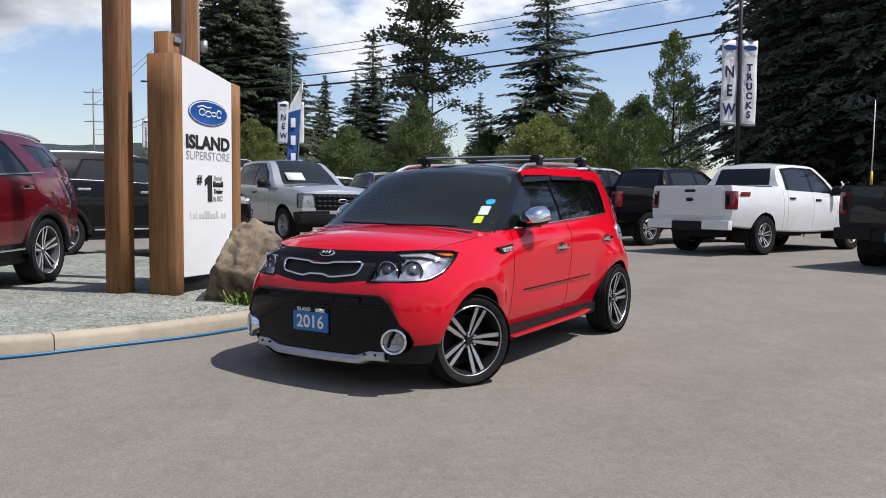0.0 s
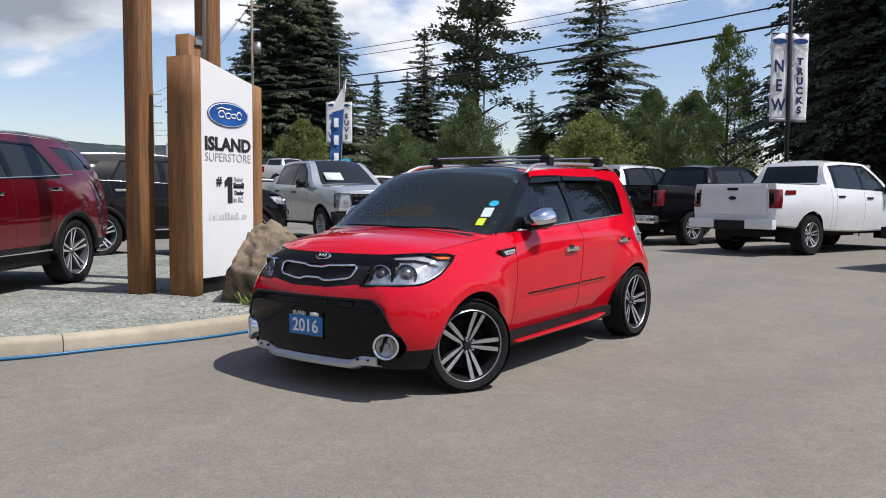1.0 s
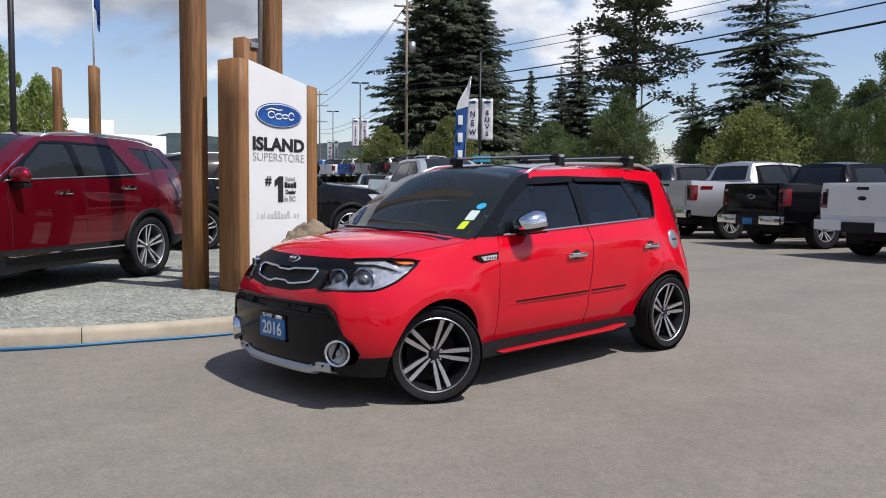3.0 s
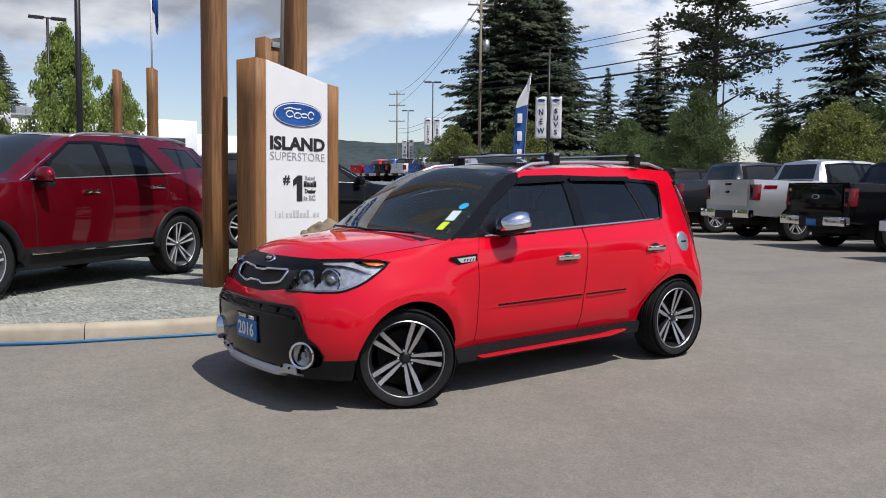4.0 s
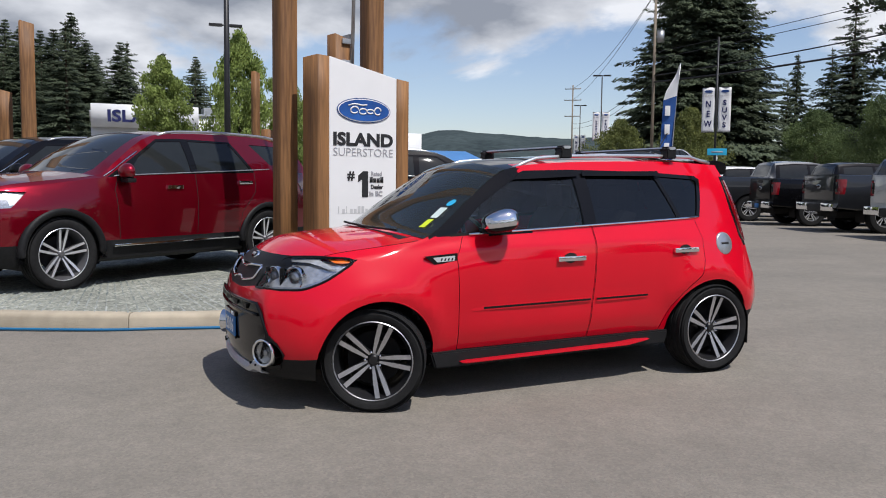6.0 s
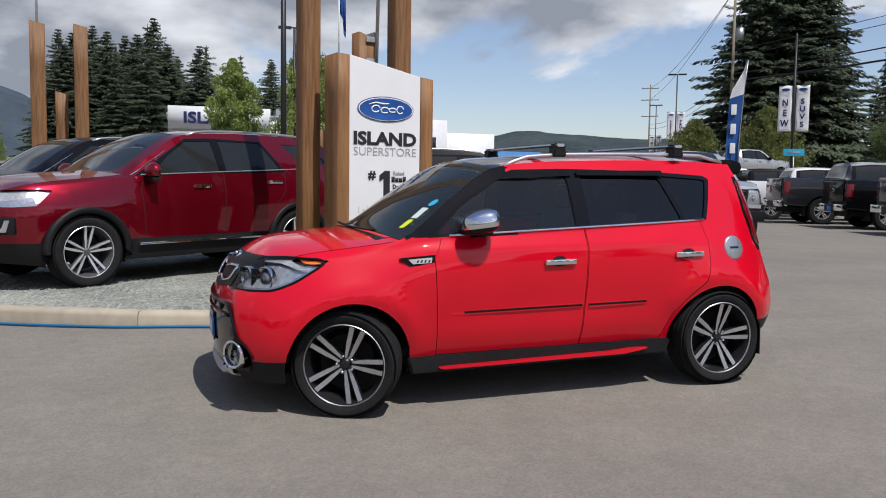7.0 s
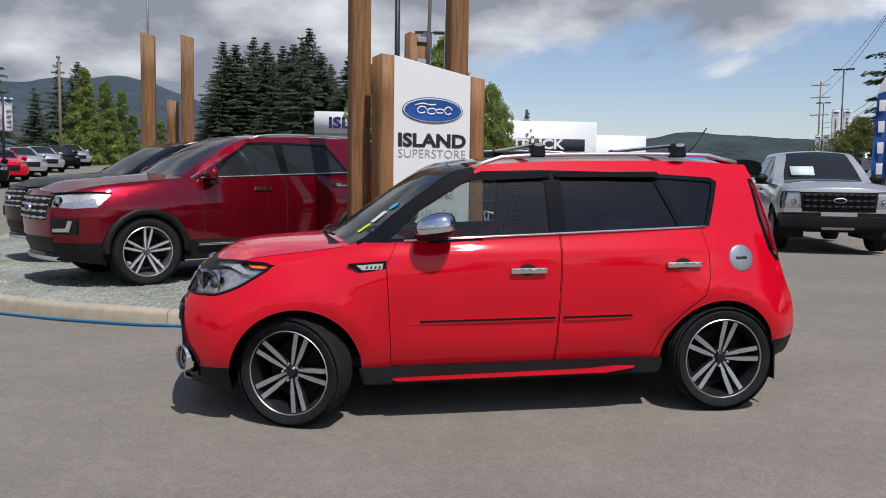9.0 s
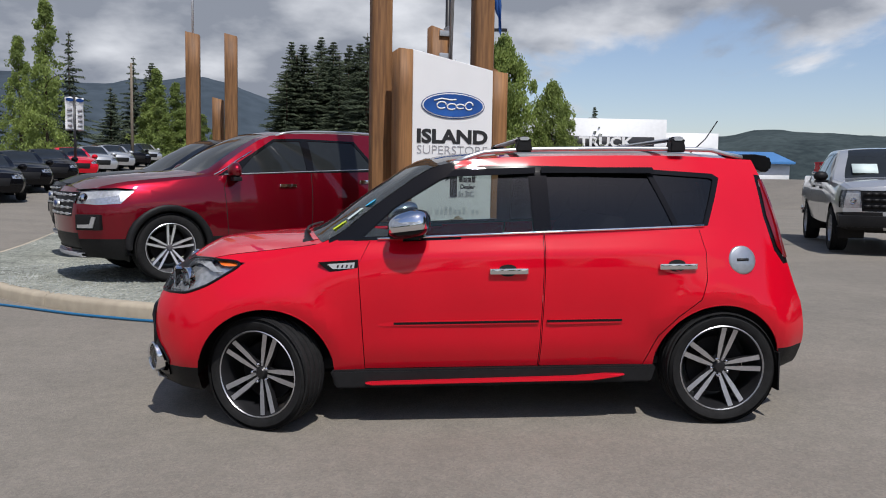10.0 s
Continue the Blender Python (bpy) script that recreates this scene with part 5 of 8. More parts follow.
    for s in SIDES:
        for cx in spec["axles"]:
            wheel(root, pose(cx, s * wy, R, 0, 0, (0 if s < 0 else 180)) @ pose(0, 0, 0, 0, 23 * cx, 0), R, spec["rim"], spec["tyre_w"], spec.get("wheel", "six"), "silver alloy wheel")
            li = bmesh.new()
            ring = [((ra + 0.02) * math.cos(a), (ra + 0.02) * math.sin(a)) for a in [math.pi * (i / 10 * 1.2 - 0.1) for i in range(11)]]
            A = [[li.verts.new((cx + u, s * y, R + v)) for u, v in ring] for y in (0.5, wy + 0.06)]
            for i in range(10):
                li.faces.new((A[0][i], A[0][i + 1], A[1][i + 1], A[1][i]))
            li.faces.new(A[0])
            part("wheel_liner", fix_normals(li), M["gap"], root)
            if spec.get("flare"):
                ar = bmesh.new()
                wf = curve(spec["lines"]["wm"])
                add_tube(ar, [(cx + ra * 1.04 * math.cos(a), s * (wf(cx) - 0.035), R + ra * 1.04 * math.sin(a)) for a in [math.radians(-8 + 196 * i / 22) for i in range(23)]], 0.045, 8)
                part("arch_trim", ar, spec["flare"], root, "black wheel-arch trim")
        mx, mz, my = spec["mirror"]
        mi = bmesh.new()
        bmesh.ops.create_uvsphere(mi, u_segments=16, v_segments=10, radius=1)
        for v in mi.verts:
            c = v.co
            c.x, c.y, c.z = c.x * (0.10 if c.x < 0 else 0.06), c.y * 0.135, c.z * 0.095
        for f in mi.faces:
            f.material_index = 1 if f.calc_center_median().z < -0.045 else 0
        mo = part("wing_mirror", mi, [spec.get("mirror_paint", spec["paint"]), M["gloss_black"]], root, at=pose(mx, s * (my + 0.10), mz, 0, 0, 10 * s))
        mb = bmesh.new()
        add_box(mb, -0.05, 0.05, -0.13, 0.10, -0.12, -0.07, 0.015)
        if s < 0:
            mirror_bm(mb)
        part("mirror_base", mb, M["plastic"], mo)
        for hx, hz in spec["handles"]:
            hb = bmesh.new()
            wy_ = abs(skin.y(hx, hz, s)) + 0.010
            add_box(hb, hx - 0.11, hx + 0.11, s * wy_ - 0.014, s * wy_ + 0.014, hz - 0.02, hz + 0.02, 0.008)
            part("handle", hb, spec.get("handle_mat", M["chrome"]), root, "door handle")
        if spec.get("rails"):
            zrf, wrf = curve(spec["lines"]["zr"]), curve(spec["lines"]["wr"])
            xa, xb = spec["rails"]
            rl = bmesh.new()
            add_tube(rl, [(x, s * (wrf(x) - 0.01), zrf(x) + 0.022 * smoothstep(0, 0.1, t) * smoothstep(0, 0.1, 1 - t)) for x, t in [(xa + (xb - xa) * i / 16, i / 16) for i in range(17)]], 0.018, 6)
            part("roof_rail", rl, M["alu"], root, "silver roof rail")
        if spec.get("step"):
            xa, xb, z = spec["step"]
            sb = bmesh.new()
            add_box(sb, xa, xb, s * 0.97 - 0.02, s * 0.97 + 0.02, z - 0.012, z + 0.012, 0.006)
            part("rocker_strip", sb, M["chrome"], root)
    for fn in spec.get("extras", ()):
        fn(root, spec)
    return root


def bar_emblem(root, x, z, face, r=0.11, mat="ink_blue"):
    e = bmesh.new()
    add_lathe(e, [(0.001, -0.010), (r * 0.9, -0.008), (r, 0.0), (r, 0.02)], 24, mat=0)
    for v in e.verts:
        v.co.z *= 0.42
    ob = part("emblem", e, M["alu"], root, "oval emblem", at=pose(x, 0, z, 0, 0, face))
    e2 = bmesh.new()
    add_lathe(e2, [(0.001, -0.014), (r * 0.8, -0.012), (r * 0.82, -0.006)], 24)
    for v in e2.verts:
        v.co.z *= 0.40
    part("emblem_face", e2, M[mat], ob)


SUV = {
    "name": "suv", "paint": M["ruby"], "tyre": 0.385, "rim": 0.274, "tyre_w": 0.255, "arch": 0.432, "axles": (-1.42, 1.42), "track": 0.85, "wheel": "six", "flare": M["plastic"],
    "xs": [-2.22, -2.20, -2.16, -2.10, -2.02, -1.92, -1.78, -1.60, -1.40, -1.20, -1.04, -0.94, -0.80, -0.65, -0.50, -0.35, -0.22, -0.08, 0.1, 0.35, 0.65, 0.95, 1.25, 1.55, 1.85, 2.1, 2.28, 2.40, 2.48],
    "lines": {
        "zb": [(-2.2, 0.30), (-1.8, 0.26), (-0.8, 0.27), (1.0, 0.27), (2.0, 0.34), (2.48, 0.42)],
        "ws": [(-2.22, 0.58), (-2.16, 0.70), (-2.05, 0.80), (-1.9, 0.87), (-1.4, 0.93), (0, 0.93), (1.4, 0.93), (2.1, 0.90), (2.48, 0.80)],
        "wm": [(-2.22, 0.62), (-2.18, 0.73), (-2.10, 0.835), (-1.95, 0.925), (-1.7, 0.982), (-1.3, 0.995), (-0.5, 0.975), (0.6, 0.975), (1.4, 0.995), (2.0, 0.97), (2.48, 0.86)],
        "zm": [(-2.2, 0.72), (-1.4, 0.82), (0, 0.80), (1.4, 0.85), (2.48, 0.80)],
        "wb": [(-2.22, 0.56), (-2.16, 0.68), (-2.0, 0.80), (-1.5, 0.895), (-0.9, 0.915), (0, 0.92), (1.2, 0.90), (2.0, 0.85), (2.48, 0.78)],
        "zl": [(-2.2, 1.00), (-1.9, 1.06), (-1.4, 1.12), (-0.9, 1.18), (0, 1.215), (1.2, 1.26), (2.0, 1.30), (2.48, 1.29)],
        "wr": [(-2.22, 0.58), (-2.16, 0.67), (-1.9, 0.79), (-1.4, 0.85), (-0.94, 0.86), (-0.08, 0.68), (0.4, 0.665), (1.4, 0.65), (2.1, 0.62), (2.48, 0.60)],
        "zr": [(-2.2, 1.03), (-1.9, 1.10), (-1.4, 1.155), (-0.94, 1.20), (-0.5, 1.45), (-0.08, 1.665), (0.2, 1.70), (0.8, 1.715), (1.5, 1.70), (2.1, 1.66), (2.48, 1.62)],
        "zc": [(-2.2, 1.06), (-1.9, 1.15), (-1.4, 1.21), (-0.94, 1.25), (-0.5, 1.50), (-0.08, 1.71), (0.2, 1.745), (0.8, 1.765), (1.5, 1.75), (2.1, 1.71), (2.48, 1.66)],
    },
    "bow": [(-2.2, 0.20), (-1.5, 0.17), (-0.94, 0.16), (-0.08, 0.09), (0.4, 0.0), (2.0, 0.0), (2.48, -0.10)],
    "lean_front": [(0.3, 0.10), (0.5, 0.02), (0.75, 0.0), (0.95, 0.03), (1.05, 0.09), (1.2, 0.15)],
    "lean_rear": [(0.4, 0.0), (0.7, 0.02), (1.0, -0.03), (1.3, -0.10), (1.65, -0.30)],
    "fade_front": 0.5, "fade_rear": 0.8, "screen": (-0.95, -0.02), "screen_z": 1.235, "belt": 1.2,
    "back_glass": ([(-0.6, 1.28), (0.6, 1.28), (0.52, 1.60), (-0.52, 1.60)], 1.9),
    "surround": [(-0.86, 1.185), (0, 1.215), (1.22, 1.236), (1.245, 1.25), (0.99, 1.622), (0.2, 1.640), (-0.10, 1.625), (-0.44, 1.425)],
    "panes": [[(-0.62, 1.212), (0.25, 1.240), (0.235, 1.605), (-0.10, 1.595), (-0.40, 1.41)], [(0.345, 1.245), (1.195, 1.255), (0.955, 1.602), (0.345, 1.612)],
              [(1.31, 1.60), (1.90, 1.585), (2.06, 1.36), (1.56, 1.335)]],
    "cladding": [[(-2.5, 0.1), (2.7, 0.1), (2.7, 0.50), (-2.5, 0.50)]],
    "seams": [[(-0.74, 1.18), (-0.80, 1.05), (-0.76, 0.52)], [(0.30, 1.23), (0.29, 0.52)], [(1.24, 1.25), (1.20, 1.0), (0.98, 0.75), (0.93, 0.52)]],
    "front": [("grille", [(-0.56, 1.00), (0.56, 1.00), (0.52, 0.74), (-0.52, 0.74)], -1.9, M["plastic"], -0.012, "black mesh grille with silver bars"),
              ("lower_intake", [(-0.62, 0.56), (0.62, 0.56), (0.60, 0.38), (-0.60, 0.38)], -1.9, M["plastic"], -0.01, "")],
    "head": [(-1.76, 1.035), (-1.95, 1.048), (-2.7, 1.01), (-2.7, 0.90), (-2.14, 0.868), (-1.93, 0.880)], "head_y": 0.52, "hood": -0.95, "lamp_share": 0.55,
    "tail": [(1.95, 1.24), (2.7, 1.22), (2.7, 0.98), (2.10, 0.98)], "tail_y": 0.60,
    "mirror": (-0.68, 1.245, 0.92), "handles": ((-0.02, 1.07), (1.05, 1.115)), "rails": (-0.05, 1.95), "step": (-0.85, 0.90, 0.44), "handle_in": 0.045,
}


def suv_face(root, spec):
    skin = spec["skin"]
    for k in range(4):
        b = bmesh.new()
        z = 0.765 + k * 0.068
        wy = 0.50 + 0.015 * k
        add_tube(b, [(skin.x(y, z) - 0.004, y, z) for y in [-wy + 2 * wy * i / 20 for i in range(21)]], 0.008, 6)
        bar = part("grille_bar", b, M["alu"], root, "silver grille bar")
        for i in range(5):
            c = bmesh.new()
            y = -0.40 + 0.2 * i
            x = skin.x(y, z) - 0.012
            add_box(c, x, x + 0.02, y - 0.045, y + 0.045, z - 0.015, z + 0.015, 0.005)
            part("grille_block", c, M["alu"], bar)
    for s in SIDES:
        b = bmesh.new()
        add_box(b, -0.02, 0.05, -0.15, 0.15, -0.085, 0.085, 0.02)
        f = part("fog_lamp", b, M["plastic"], root, "fog lamp in a black bezel", at=pose(skin.x(s * 0.76, 0.68) - 0.005, s * 0.76, 0.68, 0, 0, -42 * s))
        c = bmesh.new()
        add_prism(c, [(-0.12 * s, -0.06), (0.07 * s, -0.06), (0.11 * s, 0.06), (0.06 * s, 0.06), (0.03 * s, -0.02), (-0.12 * s, -0.025)], -0.03, -0.018, axis="x")
        part("fog_trim", fix_normals(c), M["alu"], f)
    for s in SIDES:
        ch = bmesh.new()
        pts = [(-0.90, 1.195), (-0.76, 1.265), (-0.58, 1.375), (-0.40, 1.475)]
        add_tube(ch, [(x, skin.y(x, z, s) + s * 0.004, z) for x, z in pts], 0.008, 6)
        part("pillar_strip", ch, M["chrome"], root, "thin chrome strip along the windscreen pillar")
        bl = bmesh.new()
        add_tube(bl, [(x, skin.y(x, 1.20 + 0.036 * (x + 0.8), s) + s * 0.004, 1.20 + 0.036 * (x + 0.8)) for x in [-0.78 + 2.3 * i / 12 for i in range(13)]], 0.007, 6)
        part("belt_strip", bl, M["alu"], root)
    sk = bmesh.new()
    ends = []
    for i in range(25):
        y = -0.60 + 0.05 * i
        x = skin.x(y, 0.36) - 0.03
        ends.append([sk.verts.new(p) for p in ((x + 0.05, y, 0.295), (x + 0.004, y, 0.300), (x, y, 0.320), (x + 0.006, y, 0.340), (x + 0.06, y, 0.346))])
    for a, b in zip(ends, ends[1:]):
        for k in range(4):
            sk.faces.new((a[k], a[k + 1], b[k + 1], b[k]))
    sk = thicken(fix_normals(sk), 0.010)
    part("skid_plate", sk, M["skid"], root)
    bar_emblem(root, skin.x(0, 0.87) - 0.02, 0.87, -90, 0.10)


SUV["extras"] = (suv_face,)
stretch = lambda x: -1.42 + (x + 1.42) * 0.98 if x < -1.42 else 1.42 + (x - 1.42) * 0.87 if x > 1.42 else x
SUV["xs"] = [stretch(x) for x in SUV["xs"]]
SUV["lines"] = {k: [(stretch(x), v) for x, v in keys] for k, keys in SUV["lines"].items()}
SUV["bow"] = [(stretch(x), v) for x, v in SUV["bow"]]

TRUCK_XS = [-2.62, -2.57, -2.48, -2.35, -2.15, -1.95, -1.75, -1.55, -1.38, -1.26, -1.12, -0.98, -0.84, -0.70, -0.58, -0.44, -0.2, 0.1, 0.45, 0.8, 0.98, 1.06, 1.14, 1.20, 1.24, 1.4, 1.6, 1.84, 2.1, 2.4, 2.7, 2.9, 3.0]
TRUCK = {
    "name": "pickup_truck", "paint": M["white"], "tyre": 0.405, "rim": 0.245, "tyre_w": 0.275, "arch": 0.475, "axles": (-1.84, 1.84), "track": 0.87, "wheel": "six",
    "xs": TRUCK_XS,
    "lines": {
        "zb": [(-2.62, 0.42), (-2.0, 0.45), (0, 0.44), (2.0, 0.52), (3.0, 0.60)],
        "ws": [(-2.62, 0.84), (-2.3, 0.93), (0, 0.95), (2.9, 0.94), (3.0, 0.92)],
        "wm": [(-2.62, 0.92), (-2.4, 0.98), (-1.8, 1.01), (0, 1.0), (1.84, 1.01), (2.9, 0.99), (3.0, 0.965)],
        "zm": [(-2.62, 0.80), (0, 0.95), (3.0, 0.95)],
        "wb": [(-2.62, 0.86), (-2.3, 0.92), (-1.3, 0.945), (0, 0.95), (1.1, 0.95), (1.3, 0.955), (3.0, 0.93)],
        "zl": [(-2.62, 1.12), (-2.3, 1.19), (-1.4, 1.25), (-0.6, 1.29), (0.6, 1.32), (1.15, 1.34), (1.3, 1.38), (3.0, 1.40)],
        "wr": [(-2.62, 0.80), (-2.3, 0.86), (-1.4, 0.89), (-1.26, 0.89), (-0.44, 0.70), (0, 0.69), (0.9, 0.69), (1.06, 0.70), (1.24, 0.92), (1.4, 0.925), (3.0, 0.90)],
        "zr": [(-2.62, 1.15), (-2.3, 1.23), (-1.4, 1.28), (-1.26, 1.30), (-0.85, 1.60), (-0.44, 1.855), (-0.2, 1.885), (0.5, 1.895), (0.9, 1.87), (1.0, 1.845), (1.23, 1.40), (1.4, 1.395), (3.0, 1.415)],
        "zc": [(-2.62, 1.18), (-2.3, 1.285), (-1.4, 1.335), (-1.26, 1.35), (-0.85, 1.65), (-0.44, 1.905), (-0.2, 1.935), (0.5, 1.95), (0.9, 1.925), (1.0, 1.895), (1.23, 1.40), (1.4, 1.395), (3.0, 1.415)],
    },
    "bow": [(-2.62, 0.15), (-1.26, 0.14), (-0.44, 0.08), (0.2, 0.0), (3.0, -0.02)],
    "lean_front": [(0.4, 0.06), (0.6, 0.0), (1.0, 0.01), (1.15, 0.04), (1.3, 0.12)],
    "lean_rear": [(0.5, 0.0), (1.4, -0.02)],
    "back_glass": ([(-0.66, 1.45), (0.66, 1.45), (0.60, 1.81), (-0.60, 1.81)], 0.9), "fade_front": 0.5, "fade_rear": 0.3, "screen": (-1.27, -0.38), "screen_z": 1.32, "belt": 1.29,
    "surround": [(-1.06, 1.272), (-0.3, 1.305), (0.6, 1.33), (1.02, 1.345), (0.96, 1.80), (0.4, 1.845), (-0.38, 1.83), (-0.74, 1.61)],
    "panes": [[(-0.84, 1.305), (-0.12, 1.325), (-0.12, 1.80), (-0.36, 1.80), (-0.62, 1.62)], [(-0.04, 1.33), (0.88, 1.355), (0.84, 1.775), (0.4, 1.81), (-0.04, 1.81)]],
    "cladding": [[(-2.9, 0.2), (-2.2, 0.2), (-2.2, 0.62), (-2.9, 0.62)]],
    "seams": [[(-1.08, 1.26), (-1.12, 1.0), (-1.08, 0.5)], [(-0.08, 1.31), (-0.08, 0.5)], [(0.95, 1.34), (0.98, 1.0), (0.98, 0.5)], [(1.15, 1.40), (1.13, 0.5)]],
    "front": [("grille", [(-0.66, 1.10), (0.66, 1.10), (0.62, 0.74), (-0.62, 0.74)], -2.3, M["plastic"], -0.01, "black slatted grille")],
    "head": [(-2.42, 1.11), (-2.9, 1.11), (-2.9, 0.80), (-2.50, 0.80)], "head_y": 0.66, "hood": -1.27,
    "tail": [(2.80, 1.30), (3.2, 1.30), (3.2, 0.94), (2.86, 0.94)], "tail_y": 0.77,
    "mirror": (-0.92, 1.36, 0.98), "mirror_paint": M["plastic"], "handles": ((-0.28, 1.14), (0.80, 1.17)), "handle_in": 0.025, "handle_mat": M["plastic"], "side_y": 0.45,
}


def truck_bits(root, spec):
    """Bumpers, tailgate, bed well, rear glass and grille bars."""
    skin = spec["skin"]
    col = spec["paint"]
    tg = bmesh.new()
    add_box(tg, 2.985, 3.03, -0.76, 0.76, 0.80, 1.385, 0.015)
    t = part("tailgate", tg, col, root, "pressed tailgate")
    bar_emblem(t, 3.034, 1.13, 90, 0.115, "gloss_black")
    h = bmesh.new()
    add_box(h, 3.022, 3.036, -0.13, 0.13, 1.28, 1.335, 0.008)
    part("tailgate_handle", h, M["plastic"], t)
    for s in SIDES:
        rb = bmesh.new()
        add_box(rb, 3.0, 3.14, min(s * 0.36, s * 0.98), max(s * 0.36, s * 0.98), 0.53, 0.72, 0.03)
        part("rear_bumper", rb, spec.get("bumper", M["chrome"]), root, "bright rear bumper end")
    rc = bmesh.new()
    add_box(rc, 2.9, 3.12, -0.38, 0.38, 0.50, 0.69, 0.02)
    part("bumper_centre", rc, M["plastic"], root)
    if spec.get("price_card"):
        pc = bmesh.new()
        zc = 1.50
        nx = skin.normal_x(0.35, zc)
        add_box(pc, -0.22, 0.22, -0.14, 0.14, 0, 0.003)
        part("price_card", pc, M["ink_pale"], root, "pale price card in the windscreen", at=pose(skin.x(0.35, zc) - 0.012, 0.35, zc + 0.01) @ pose(0, 0, 0, 0, -math.degrees(math.atan2(-nx.x, nx.z)), 0) @ pose(0, 0, 0, 0, 0, 90))
    if spec.get("card"):
        pc = bmesh.new()
        add_box(pc, 3.121, 3.128, -0.15, 0.15, 0.52, 0.66)
        part("year_card", pc, M["plate_blue"], root, "blue year card")
    for s in SIDES:
        tc = bmesh.new()
        add_box(tc, 2.985, 3.008, s * 0.86 - 0.045, s * 0.86 + 0.045, 1.00, 1.24, 0.008)
        part("lamp_centre", tc, M["gloss_black"], root)
    bed = bmesh.new()
    add_box(bed, 1.30, 2.95, -0.80, 0.80, 1.408, 1.424)
    part("bed_cover", bed, M["plastic"], root, "dark load bed")
    br = bmesh.new()
    add_prism(br, [(0.995, 1.845), (1.03, 1.835), (1.04, 1.81), (1.0, 1.815)], -0.16, 0.16)
    part("brake_light", fix_normals(br), M["lamp_red"], root)
    for k in range(3):
        b = bmesh.new()
        z = 0.80 + k * 0.105
        for i in range(10):
            y0 = -0.60 + 0.12 * i
            x = skin.x(y0 + 0.06, z) - 0.015
            add_box(b, x, x + 0.04, y0, y0 + 0.121, z, z + 0.055)
        part("grille_bar", b, M["plastic"], root, "dark grille bar")
    bar_emblem(root, skin.x(0, 0.95) - 0.035, 0.95, -90, 0.115, "gloss_black")
    fb = bmesh.new()
    ends = []
    for i in range(21):
        y0 = -0.98 + 1.96 * i / 20
        x = skin.x(max(-0.85, min(0.85, y0)), 0.60) - 0.06 + 0.10 * max(0, abs(y0) - 0.85)
        ends.append([fb.verts.new(p) for p in ((x + 0.18, y0, 0.46), (x + 0.02, y0, 0.47), (x, y0, 0.55), (x + 0.01, y0, 0.66), (x + 0.18, y0, 0.69))])
    for a, b in zip(ends, ends[1:]):
        for k in range(4):
            fb.faces.new((a[k], a[k + 1], b[k + 1], b[k]))
    thicken(fix_normals(fb), 0.02)
    part("front_bumper", fb, spec.get("front_bumper", M["plastic"]), root, "black front bumper")
    ax = bmesh.new()
    add_box(ax, -2.4, 2.8, -0.5, 0.5, 0.36, 0.52, 0.03)
    add_cyl(ax, (1.84, -0.75, 0.405), (1.84, 0.75, 0.405), 0.07)
    part("chassis", ax, M["gap"], root)
    if spec.get("decal"):
        for s in SIDES:
            d = bmesh.new()
            add_prism(d, [(2.42, 1.20), (2.76, 1.20), (2.74, 1.285), (2.40, 1.285)], s * 0.985, s * 0.990)
            part("decal", fix_normals(d), M["lamp_red"], root, "red bed-side decal")


TRUCK["extras"] = (truck_bits,)

